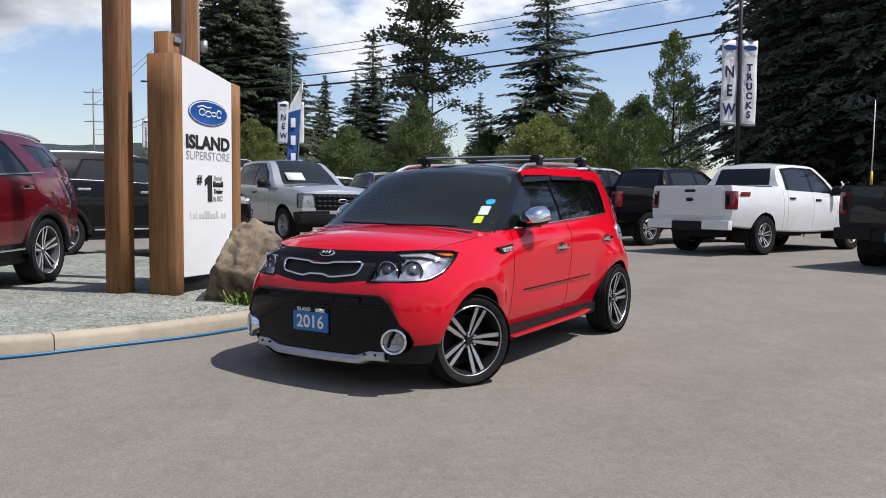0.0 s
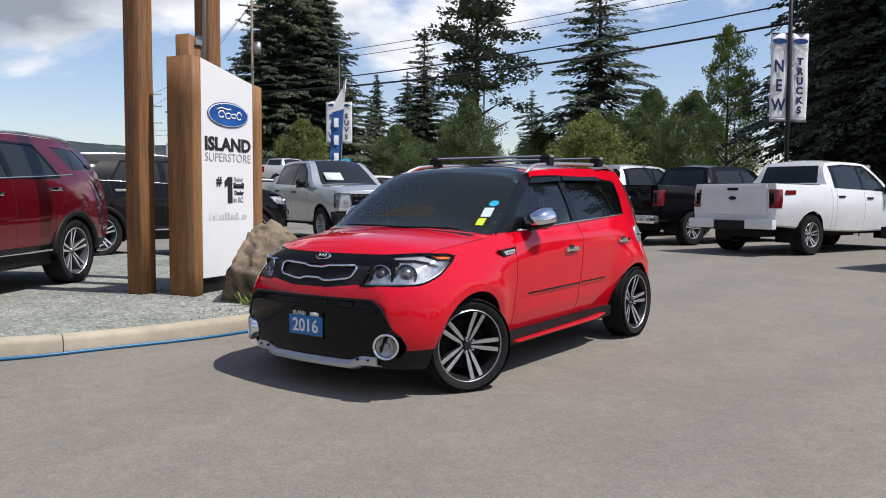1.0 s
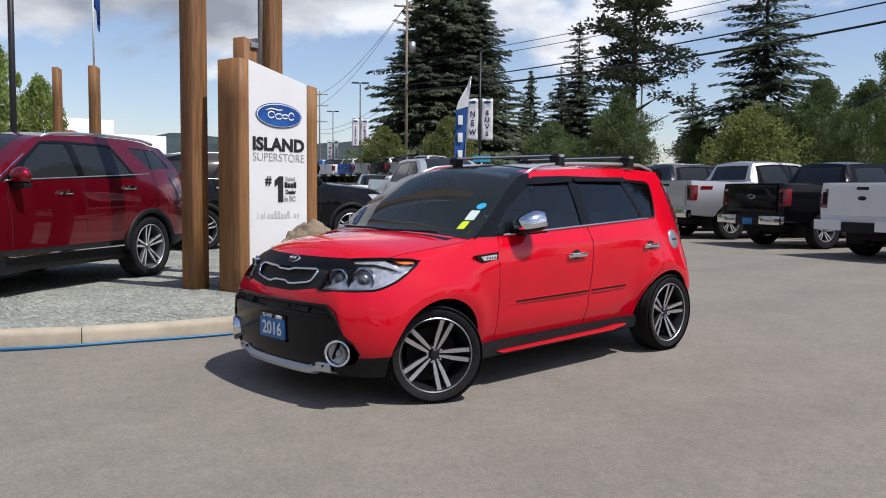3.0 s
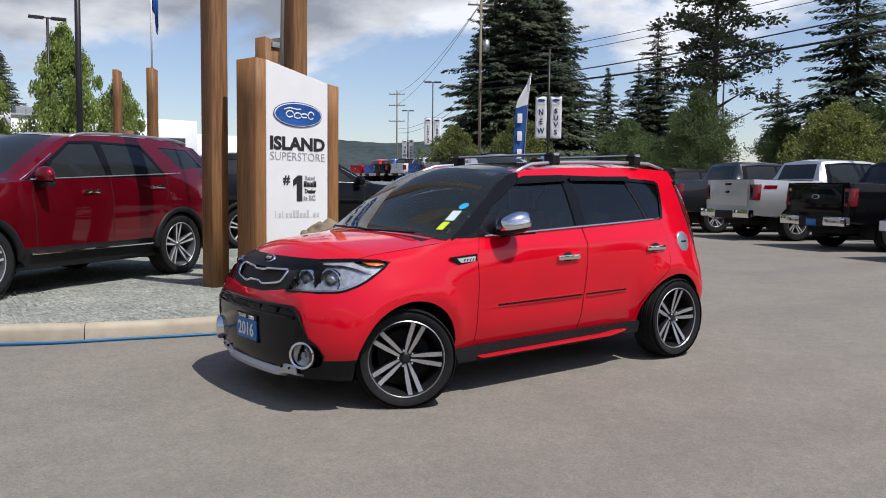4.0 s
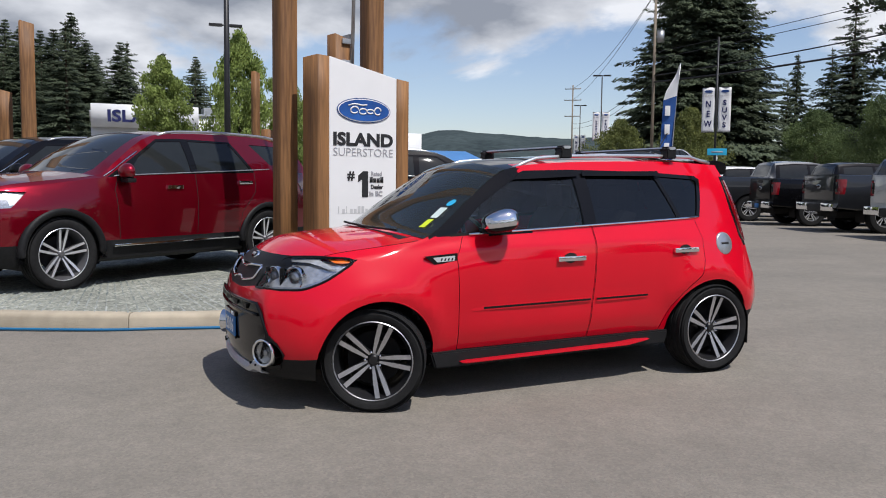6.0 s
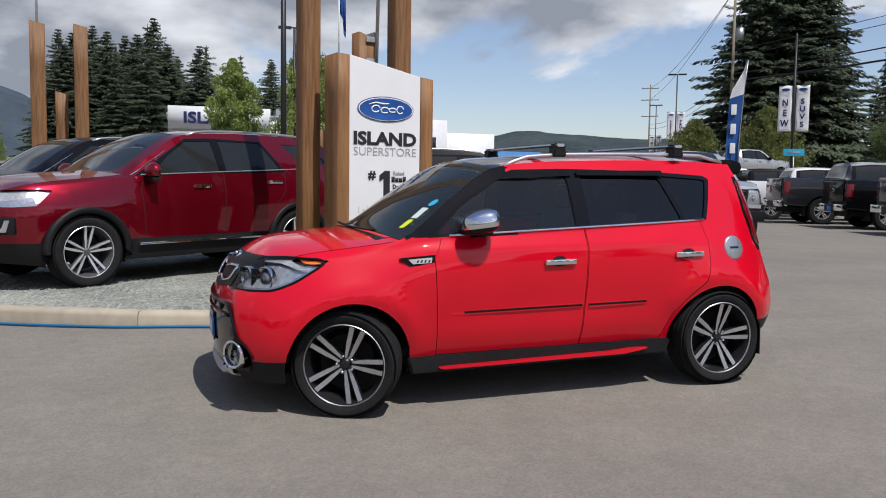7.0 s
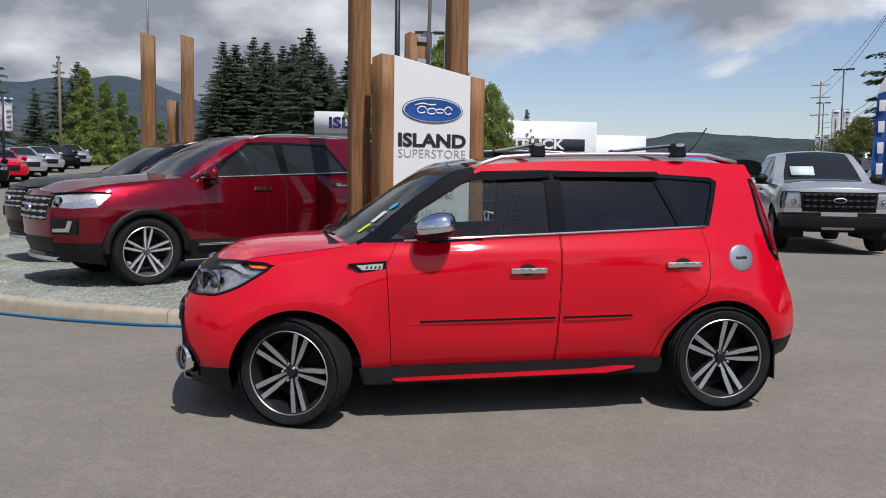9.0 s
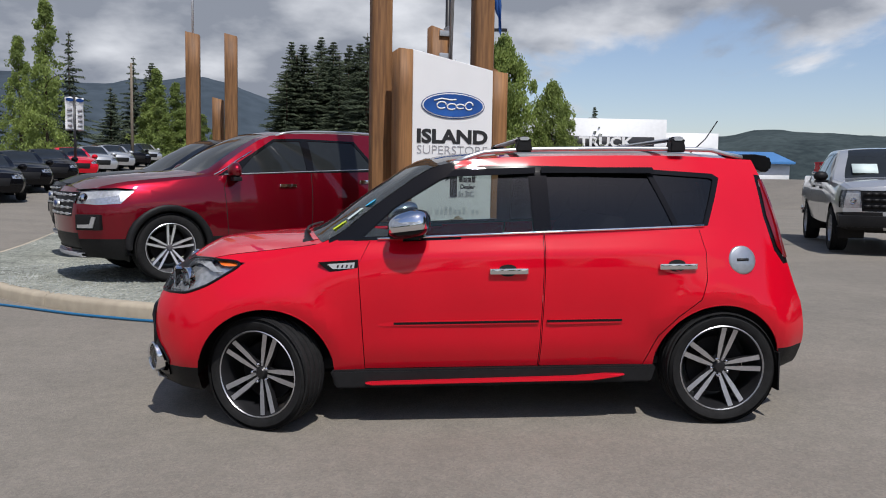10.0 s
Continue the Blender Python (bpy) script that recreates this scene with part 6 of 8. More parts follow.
SEDAN = {
    "name": "car", "paint": M["black"], "tyre": 0.33, "rim": 0.235, "tyre_w": 0.235, "arch": 0.37, "axles": (-1.36, 1.36), "track": 0.80, "wheel": "six",
    "xs": [-2.15, -2.10, -2.0, -1.85, -1.65, -1.45, -1.25, -1.05, -0.90, -0.75, -0.55, -0.35, -0.18, 0.0, 0.3, 0.6, 0.85, 1.1, 1.35, 1.6, 1.9, 2.1, 2.2],
    "lines": {
        "zb": [(-2.15, 0.24), (0, 0.2), (2.2, 0.32)], "ws": [(-2.15, 0.70), (-1.6, 0.85), (1.6, 0.85), (2.2, 0.72)],
        "wm": [(-2.15, 0.78), (-1.8, 0.89), (0, 0.91), (1.8, 0.90), (2.2, 0.78)], "zm": [(-2.15, 0.5), (0, 0.62), (2.2, 0.65)],
        "wb": [(-2.15, 0.68), (-1.6, 0.80), (0, 0.83), (1.5, 0.80), (2.2, 0.68)], "zl": [(-2.15, 0.74), (-1.5, 0.86), (-0.9, 0.92), (0, 0.95), (1.2, 1.0), (2.2, 0.96)],
        "wr": [(-2.15, 0.62), (-1.5, 0.74), (-0.92, 0.76), (-0.1, 0.58), (0.6, 0.56), (1.55, 0.70), (2.2, 0.62)],
        "zr": [(-2.15, 0.77), (-1.5, 0.89), (-0.92, 0.95), (-0.1, 1.34), (0.3, 1.37), (0.8, 1.33), (1.55, 1.03), (2.2, 0.99)],
        "zc": [(-2.15, 0.80), (-1.5, 0.95), (-0.92, 1.0), (-0.1, 1.39), (0.3, 1.42), (0.8, 1.38), (1.55, 1.06), (2.2, 1.02)],
    },
    "bow": [(-2.15, 0.2), (-0.9, 0.15), (0, 0.05), (0.6, 0.0), (2.2, -0.1)], "lean_front": [(0.2, 0.06), (0.5, 0.0), (0.9, 0.12)], "lean_rear": [(0.3, 0.0), (1.0, -0.04)],
    "fade_front": 0.4, "fade_rear": 0.4, "screen": (-0.93, -0.05), "screen_z": 0.985, "belt": 0.93,
    "surround": [(-0.66, 0.94), (1.2, 1.01), (1.0, 1.20), (0.5, 1.31), (-0.02, 1.315)], "panes": [[(-0.5, 0.97), (0.25, 0.99), (0.25, 1.28), (0.0, 1.28)], [(0.33, 0.99), (1.05, 1.02), (0.9, 1.19), (0.5, 1.27), (0.33, 1.28)]],
    "front": [("grille", [(-0.45, 0.66), (0.45, 0.66), (0.40, 0.42), (-0.40, 0.42)], -1.9, M["plastic"], -0.01, "dark grille")],
    "head": [(-1.72, 0.80), (-2.4, 0.78), (-2.4, 0.64), (-1.95, 0.64)], "head_y": 0.52, "hood": -0.93, "mirror": (-0.5, 1.0, 0.88), "handles": ((0.1, 0.82),), "handle_in": 0.02,
}


# ---- the yard ----
def build_ground():
    xs = sorted({*[round(-30 + 1.0 * i, 2) for i in range(70)], *[-4000, -1500, -600, -250, -120, -70, -45, 45, 55, 75, 110, 170, 260, 600, 1500, 4000]})
    ys = sorted({*[round(-20 + 1.0 * i, 2) for i in range(70)], *[-4000, -1500, -600, -250, -120, -70, -40, 55, 65, 80, 110, 170, 260, 600, 1500, 4000]})
    bm = bmesh.new()
    g = [[bm.verts.new((x, y, ground_z(x, y))) for y in ys] for x in xs]
    for i in range(len(xs) - 1):
        for j in range(len(ys) - 1):
            bm.faces.new((g[i][j], g[i + 1][j], g[i + 1][j + 1], g[i][j + 1]))
    single("ground", bm, M["asphalt"], "sun-bleached grey asphalt yard with faint stains", "ground", kind="structure", angle=60)


def island_z(x, y):
    return ground_z(x, y) + 0.128 + 0.022 * smoothstep(2.4, 3.8, y)


ISLAND = [(2.3, 6.2), (2.35, 4.2), (2.0, 2.9), (1.2, 2.05), (0.2, 1.76), (-0.7, 1.74), (-1.45, 1.80), (-2.03, 1.90), (-2.6, 2.06), (-3.18, 2.33), (-3.80, 2.69), (-4.5, 3.22), (-5.1, 3.82), (-5.9, 4.75),
          (-6.5, 5.7), (-6.95, 7.4), (-7.3, 9.4), (-7.8, 12.0), (-8.2, 15.0), (-8.4, 18.0)]


def smooth_line(pts, step):
    """Even points along a rounded line through pts."""
    dense = []
    n = len(pts)
    for i in range(n - 1):
        p0, p1, p2, p3 = (Vector(pts[max(0, min(n - 1, k))]) for k in (i - 1, i, i + 1, i + 2))
        for k in range(12):
            t = k / 12
            dense.append(0.5 * ((2 * p1) + (p2 - p0) * t + (2 * p0 - 5 * p1 + 4 * p2 - p3) * t * t + (3 * p1 - p0 - 3 * p2 + p3) * t**3))
    dense.append(Vector(pts[-1]))
    out, acc = [dense[0]], 0.0
    for a, b in zip(dense, dense[1:]):
        d = (b - a).length
        while acc + d >= step:
            a = a + (b - a).normalized() * (step - acc)
            d = (b - a).length
            out.append(a)
            acc = 0.0
        acc += d
    return out


def build_island():
    line = smooth_line(ISLAND, 0.1)
    bm = bmesh.new()
    # gravel bed: rings shrinking towards the middle
    mid = Vector((-2.6, 9.0))
    loop = [p + (mid - p).normalized() * 0.12 for p in line] + [Vector((-6, 19.5)), Vector((-2, 20)), Vector((1.5, 17)), Vector((2.3, 11))]
    rings = []
    for k in (0.0, 0.02, 0.05, 0.1, 0.17, 0.26, 0.38, 0.52, 0.7, 0.9):
        rings.append([bm.verts.new((*(p.lerp(mid, k)), island_z(*p.lerp(mid, k)) + (0.012 * noise.noise(Vector((*p.lerp(mid, k), 0)) * 2.5) if k > 0.01 else -0.01))) for p in loop])
    n = len(loop)
    for a, b in zip(rings, rings[1:]):
        for i in range(n):
            bm.faces.new((a[i], a[(i + 1) % n], b[(i + 1) % n], b[i]))
    bm.faces.new(rings[-1])
    single("gravel_bed", fix_normals(bm), M["gravel"], "grey-green crushed gravel bed inside the kerb", "gravel", kind="structure", angle=60)
    # loose pebbles near the kerb, one sheet of small stones
    rnd = random.Random(4)
    verts, faces = [], []
    for _ in range(5200):
        i = rnd.randrange(40, 130)
        p = line[min(i, len(line) - 1)].lerp(mid, 0.015 + 0.33 * rnd.random() ** 1.3)
        r = rnd.uniform(0.007, 0.017)
        z = island_z(*p) + r * 0.2
        a0 = rnd.random() * 6.28
        b = len(verts)
        for k in range(4):
            a = a0 + k * 1.571
            verts.append((p.x + math.cos(a) * r * rnd.uniform(0.7, 1.3), p.y + math.sin(a) * r * rnd.uniform(0.7, 1.3), z - r * 0.4))
        verts.append((p.x + rnd.uniform(-0.3, 0.3) * r, p.y + rnd.uniform(-0.3, 0.3) * r, z + r * rnd.uniform(0.5, 0.9)))
        faces += [(b + k, b + (k + 1) % 4, b + 4) for k in range(4)]
    me = bpy.data.meshes.new("pebbles")
    me.from_pydata(verts, [], faces)
    me.materials.append(M["pebble"])
    tagged(new("loose_pebbles", me), "small angular grey pebbles strewn over the gravel bed", "pebbles", kind="stuff")
    # kerb stones
    kerb = new("kerb")
    tagged(kerb, "pale concrete kerb stones edging the gravel island", "kerb", kind="structure")
    start = min(range(len(line)), key=lambda i: (line[i] - Vector((-2.59, 2.055))).length)
    joints = list(range(start % 18, len(line), 18))
    if joints[0] != 0:
        joints = [0] + joints
    for a, b in zip(joints, joints[1:] + [len(line) - 1]):
        if b - a < 2:
            continue
        st = bmesh.new()
        rings = []
        for i in range(a, b + 1):
            p = line[i]
            d = (line[min(i + 1, len(line) - 1)] - line[max(i - 1, 0)]).normalized()
            nrm = Vector((d.y, -d.x))
            if nrm.dot(mid - p) < 0:
                nrm = -nrm
            e = 0.004 if i in (a, b) else 0
            if i == a:
                p = p + d * 0.004
            if i == b:
                p = p - d * 0.004
            z = ground_z(*p)
            rings.append([st.verts.new((*(p + nrm * o), z + h)) for o, h in ((0.0, -0.05), (e, 0.09), (0.012 + e, 0.118 - e), (0.035, 0.133 - e), (0.12, 0.138 - e), (0.145, 0.13), (0.15, -0.05))])
        for r0, r1 in zip(rings, rings[1:]):
            for k in range(6):
                st.faces.new((r0[k], r0[k + 1], r1[k + 1], r1[k]))
        st.faces.new(rings[0])
        st.faces.new(rings[-1][::-1])
        part("kerb_stone", fix_normals(st), M["kerb"], kerb, angle=50)
    # hose lying along the kerb foot
    hose = [(-0.2, 1.58), (-0.75, 1.69), (-1.5, 1.74), (-2.32, 1.93), (-2.85, 2.06), (-3.6, 2.40), (-4.4, 2.90), (-4.85, 3.18), (-6.0, 4.0), (-8.0, 4.9)]
    hb = bmesh.new()
    add_tube(hb, [(p.x, p.y, ground_z(*p) + 0.013) for p in smooth_line(hose, 0.12)], 0.013, 8)
    single("garden_hose", hb, M["hose"], "blue rubber hose lying along the foot of the kerb", "hose")


U = Vector((0.968, 0.252, 0)).normalized()
SIGN_YAW = math.degrees(math.atan2(U.y, U.x))


def timber(bm, cx, cy, wx, wy, z0, z1, slope=0.0, grooves=1):
    """A laminated square timber with eased edges and shallow seams between its boards."""
    b = 0.012
    pts = [(-wx / 2 + b, -wy / 2), (wx / 2 - b, -wy / 2), (wx / 2, -wy / 2 + b), (wx / 2, wy / 2 - b), (wx / 2 - b, wy / 2), (-wx / 2 + b, wy / 2), (-wx / 2, wy / 2 - b), (-wx / 2, -wy / 2 + b)]
    n = 6
    rings = [[bm.verts.new((cx + x, cy + y, (z0 + (z1 - z0) * k / n) + (slope * x / wx if k == n else 0))) for x, y in pts] for k in range(n + 1)]
    for a, c in zip(rings, rings[1:]):
        for i in range(8):
            bm.faces.new((a[i], a[(i + 1) % 8], c[(i + 1) % 8], c[i]))
    bm.faces.new(rings[-1])
    bm.faces.new(rings[0][::-1])


def build_sign():
    base = Vector((-0.07, 3.34))
    z0 = island_z(-0.1, 3.6)
    root = thing("pylon_sign", pose(base.x, base.y, z0, 0, 0, SIGN_YAW), "white dealership pylon sign panel between cedar timbers, set in gravel", "sign")
    ptop_l, ptop_r = 2.76 - z0, 2.585 - z0
    w = 0.435
    pb = bmesh.new()
    add_prism(pb, [(-w, 0.16), (w, 0.16), (w, ptop_r), (-w, ptop_l)], -0.03, 0.06)
    bmesh.ops.bevel(pb, geom=list(pb.edges), offset=0.004, segments=1, affect="EDGES")
    panel = part("panel", fix_normals(pb), M["panel"], root, "white panel with blue oval and black lettering")
    lp, rp = bmesh.new(), bmesh.new()
    timber(lp, -w - 0.075, 0.13, 0.145, 0.34, -0.15, ptop_l + 0.0, slope=-0.01)
    timber(rp, w + 0.085, 0.13, 0.165, 0.34, -0.15, ptop_r - 0.01, slope=-0.02)
    part("timber", lp, M["cedar"], root, "stained cedar timber")
    part("timber", rp, M["cedar"], root, "stained cedar timber")
    foot = bmesh.new()
    add_box(foot, -w, w, 0.02, 0.22, 0.0, 0.20)
    part("footing", foot, M["pole_black"], root)
    # lettering
    y = -0.034

    def put(text, size, x, z, mat, bold=0.0, wide=1.0, spacing=1.0, name="lettering"):
        part(name, letters(text, size, 0.001, bold, wide, spacing), M[mat], panel, at=pose(x, y, z - z0))

    def put_to(text, wd, ht, x, z, mat, bold):
        b = letters(text, ht, 0.001, bold)
        xs, zs = [v.co.x for v in b.verts], [v.co.z for v in b.verts]
        fx, fz = wd / (max(xs) - min(xs)), ht / (max(zs) - min(zs))
        mx, mz = (max(xs) + min(xs)) / 2, (max(zs) + min(zs)) / 2
        for v in b.verts:
            v.co = Vector(((v.co.x - mx) * fx, v.co.y, (v.co.z - mz) * fz))
        part("lettering", b, M[mat], panel, at=pose(x, y, z - z0))

    put_to("ISLAND", 0.775, 0.150, 0.0, 1.885, "ink_black", 0.009)
    put_to("SUPERSTORE", 0.770, 0.088, 0.0, 1.745, "ink_grey", -0.0012)
    one = bmesh.new()
    add_prism(one, [(-0.022, -0.1425), (0.056, -0.1425), (0.056, 0.1425), (-0.008, 0.1425), (-0.072, 0.092), (-0.072, 0.022), (-0.022, 0.055)], -0.002, 0.004)
    part("lettering", fix_normals(one), M["ink_black"], panel, at=pose(0, y, 1.395 - z0))
    put_to("#", 0.095, 0.105, -0.165, 1.482, "ink_black", 0.005)
    put("Rated", 0.048, 0.165, 1.51, "ink_grey", 0.0015, 0.95)
    put("Dealer", 0.048, 0.172, 1.362, "ink_black", 0.0025, 0.9)
    put("in BC", 0.056, 0.160, 1.285, "ink_grey", 0.003, 1.0)
    for k in range(4):
        b = bmesh.new()
        a = 0.078 + 0.047 * k
        add_box(b, a, a + 0.040, y - 0.001, y + 0.003, 1.412 - z0, (1.476 if k in (0, 3) else 1.462) - z0)
        part("word_bar", b, M["ink_black"], panel)
    for k in range(13):
        tall = 0.030 if k in (0, 2, 5, 6, 9) else 0.0
        b = bmesh.new()
        a, wd = -0.325 + 0.0495 * k, 0.010 if k in (0, 2, 10) else 0.034
        zt = (1.084 if k == 10 else 1.120 + tall) - z0
        b.faces.new([b.verts.new(q) for q in ((a, y, 1.072 - z0), (a + wd, y, 1.072 - z0), (a + wd, y, zt), (a, y, zt))])
        part("word_bar", b, M["ink_pale_grey"], panel)
    # blue oval badge
    def oval(rx, rz, mat, dy, nm):
        b = bmesh.new()
        v = [b.verts.new((rx * math.cos(a), dy, rz * math.sin(a))) for a in [2 * math.pi * i / 48 for i in range(48)]]
        b.faces.new(v)
        part(nm, thicken(fix_normals(b), 0.002), M[mat], panel, at=pose(-0.0, y - 0.004, 2.205 - z0))
    oval(0.345, 0.137, "ink_blue", 0.0, "oval_rim")
    oval(0.335, 0.127, "ink_white", -0.004, "oval_ring")
    oval(0.323, 0.117, "oval_blue", -0.008, "oval_face")
    sw = bmesh.new()
    for (cx, cz, r0, r1, tw) in ((-0.13, 0.0, 0.05, 0.035, 0.3), (-0.02, -0.012, 0.05, 0.030, 0.2), (0.075, -0.008, 0.045, 0.022, 0.1), (0.17, 0.0, 0.042, 0.040, 0.2)):
        add_tube(sw, [(cx + r0 * math.cos(a), 0, cz + r1 * math.sin(a) + 0.25 * r0 * math.cos(a) * tw) for a in [6.28 * i / 18 for i in range(17)]], 0.008, 5)
    add_tube(sw, [(-0.21, 0, 0.045), (-0.13, 0, 0.068), (-0.03, 0, 0.055), (0.03, 0, 0.062)], 0.008, 5)
    for v in sw.verts:
        v.co.y *= 0.2
    part("oval_scroll", sw, M["ink_white"], panel, "white scrollwork", at=pose(0, y - 0.016, 2.205 - z0))
    # tall posts behind
    for nm, cx, cy, wx in (("tall_post", -0.839, 3.783, 0.212), ("tall_post", 0.294, 4.153, 0.216)):
        zb = island_z(cx, cy) - 0.2
        b = bmesh.new()
        timber(b, 0, 0, wx, wx, 0, 7.6)
        r = thing(nm, pose(cx, cy, zb, 0, 0, SIGN_YAW), "tall square stained cedar post with boxed edges, set in gravel", "post", "cedar posts")
        part("timber", b, M["cedar"], r)
    # short post with a steel flag socket
    zb = island_z(-0.2, 3.95) - 0.2
    b = bmesh.new()
    timber(b, 0, 0, 0.20, 0.20, 0, 3.06 - zb, slope=-0.06)
    r = thing("short_post", pose(-0.215, 3.80, zb, 0, 0, SIGN_YAW), "short cedar post behind the sign with a galvanised flagpole bracket", "post", "cedar posts")
    part("timber", b, M["cedar"], r)
    k = bmesh.new()
    add_box(k, 0.085, 0.125, -0.09, 0.09, 2.55, 3.0, 0.006)
    add_box(k, -0.02, 0.13, -0.125, -0.098, 2.62, 2.70, 0.006)
    add_box(k, -0.02, 0.13, -0.125, -0.098, 2.88, 2.94, 0.006)
    part("bracket", k, M["steel"], r, "galvanised steel bracket")
    fp = bmesh.new()
    add_tube(fp, [(0.10, -0.13, 2.55), (0.135, -0.13, 4.0), (0.19, -0.13, 6.2)], 0.021, 8)
    part("flagpole", fp, M["steel"], r, "thin steel flagpole")


M["ink_pale_grey"] = material("pale_grey_ink", (0.55, 0.55, 0.56), rough=0.55, vary=0.06)
M["oval_blue"] = material("badge_blue", (0.02, 0.10, 0.36), rough=0.25, vary=0.35, scale=2.5, second=(0.008, 0.035, 0.16))


def build_rock():
    b = bmesh.new()
    bmesh.ops.create_icosphere(b, subdivisions=5, radius=1)
    rnd = random.Random(21)
    planes = [(Vector((rnd.gauss(0, 1), rnd.gauss(0, 1), rnd.gauss(0, 0.8))).normalized(), rnd.uniform(0.70, 0.93)) for _ in range(11)]
    for v in b.verts:
        c = v.co.copy()
        r = min([1.06] + [d / c.dot(n) for n, d in planes if c.dot(n) > 0.3])
        p = c * r
        r *= 1 + 0.05 * noise.noise(p * 1.8 + Vector((3, 1, 2))) + 0.05 * (0.5 - abs(noise.noise(p * 3.6))) + 0.04 * (0.4 - abs(noise.noise(p * 7.5))) + 0.016 * noise.noise(p * 18)
        r -= 0.10 * max(0.0, 0.12 - abs(noise.noise(p * 2.6 + Vector((7, 0, 4))))) / 0.12
        c *= r
        v.co = Vector((c.x * (0.43 - 0.07 * c.z), c.y * (0.38 - 0.07 * c.z), (c.z * 0.50 + 0.24) * (1.0 + 0.16 * c.x)))
    z = island_z(-0.3, 2.5)
    single("boulder", b, M["stone"], "rough brown weathered boulder beside the sign", "rock", at=pose(-0.22, 2.50, z - 0.06, 0, 0, 35) @ Matrix.Scale(1.13, 4), angle=24)
    rnd = random.Random(3)
    verts, faces = [], []
    for _ in range(160):
        x, y = -0.52 + rnd.gauss(0, 0.09), 2.20 + rnd.gauss(0, 0.06)
        zz = island_z(x, y)
        h, a = rnd.uniform(0.04, 0.16), rnd.random() * 6.28
        dx, dy = math.cos(a) * 0.05, math.sin(a) * 0.05
        k = len(verts)
        verts += [(x - dy * 0.15, y + dx * 0.15, zz), (x + dy * 0.15, y - dx * 0.15, zz), (x + dx + dy * 0.3, y + dy - dx * 0.3, zz + h * 0.7), (x + dx * 1.6, y + dy * 1.6, zz + h)]
        faces.append((k, k + 1, k + 2, k + 3))
    me = bpy.data.meshes.new("weeds")
    me.from_pydata(verts, [], faces)
    me.materials.append(M["weed"])
    tagged(new("weeds", me), "small green weeds at the foot of the boulder", "weeds", kind="stuff")


def far_posts():
    for cx, cy, w, top, flag in ((-4.50, 10.02, 0.24, 4.00, True), (-3.835, 10.11, 0.22, 4.00, False), (-4.24, 10.84, 0.21, 2.92, False), (0.63, 14.0, 0.15, 3.9, False), (1.267, 13.605, 0.182, 3.95, True), (0.95, 14.2, 0.24, 2.6, False)):
        zb = island_z(cx, cy) - 0.2
        b = bmesh.new()
        timber(b, 0, 0, w, w, 0, top - zb, slope=-0.05)
        r = thing("cedar_post", pose(cx, cy, zb, 0, 0, 8 if cx < 0 else 35), "stained cedar post with sloped top" + (" and white flagpole" if flag else ""), "post", "cedar posts")
        part("timber", b, M["cedar"], r)
        if flag:
            f = bmesh.new()
            add_cyl(f, (0, 0, top - zb - 0.3), (0, 0, top - zb + 2.6), 0.022, 0.016, 8)
            part("flagpole", f, M["ink_white"], r, "white flagpole")
            g = bmesh.new()
            rows = []
            for i in range(9):
                rows.append([g.verts.new((0.02 + 0.026 * i - 0.008 * j + 0.02 * math.sin(i * 0.9 + j), 0.05 * math.sin(i * 1.1 + j * 0.5), top - zb + (1.45 if cx > 0 else 1.75) + 0.11 * j - 0.085 * i)) for j in range(9)])
            for a, c in zip(rows, rows[1:]):
                for j in range(8):
                    g.faces.new((a[j], a[j + 1], c[j + 1], c[j]))
            part("flag", thicken(fix_normals(g), 0.003), M["flag_blue"], r, "limp dark blue flag")


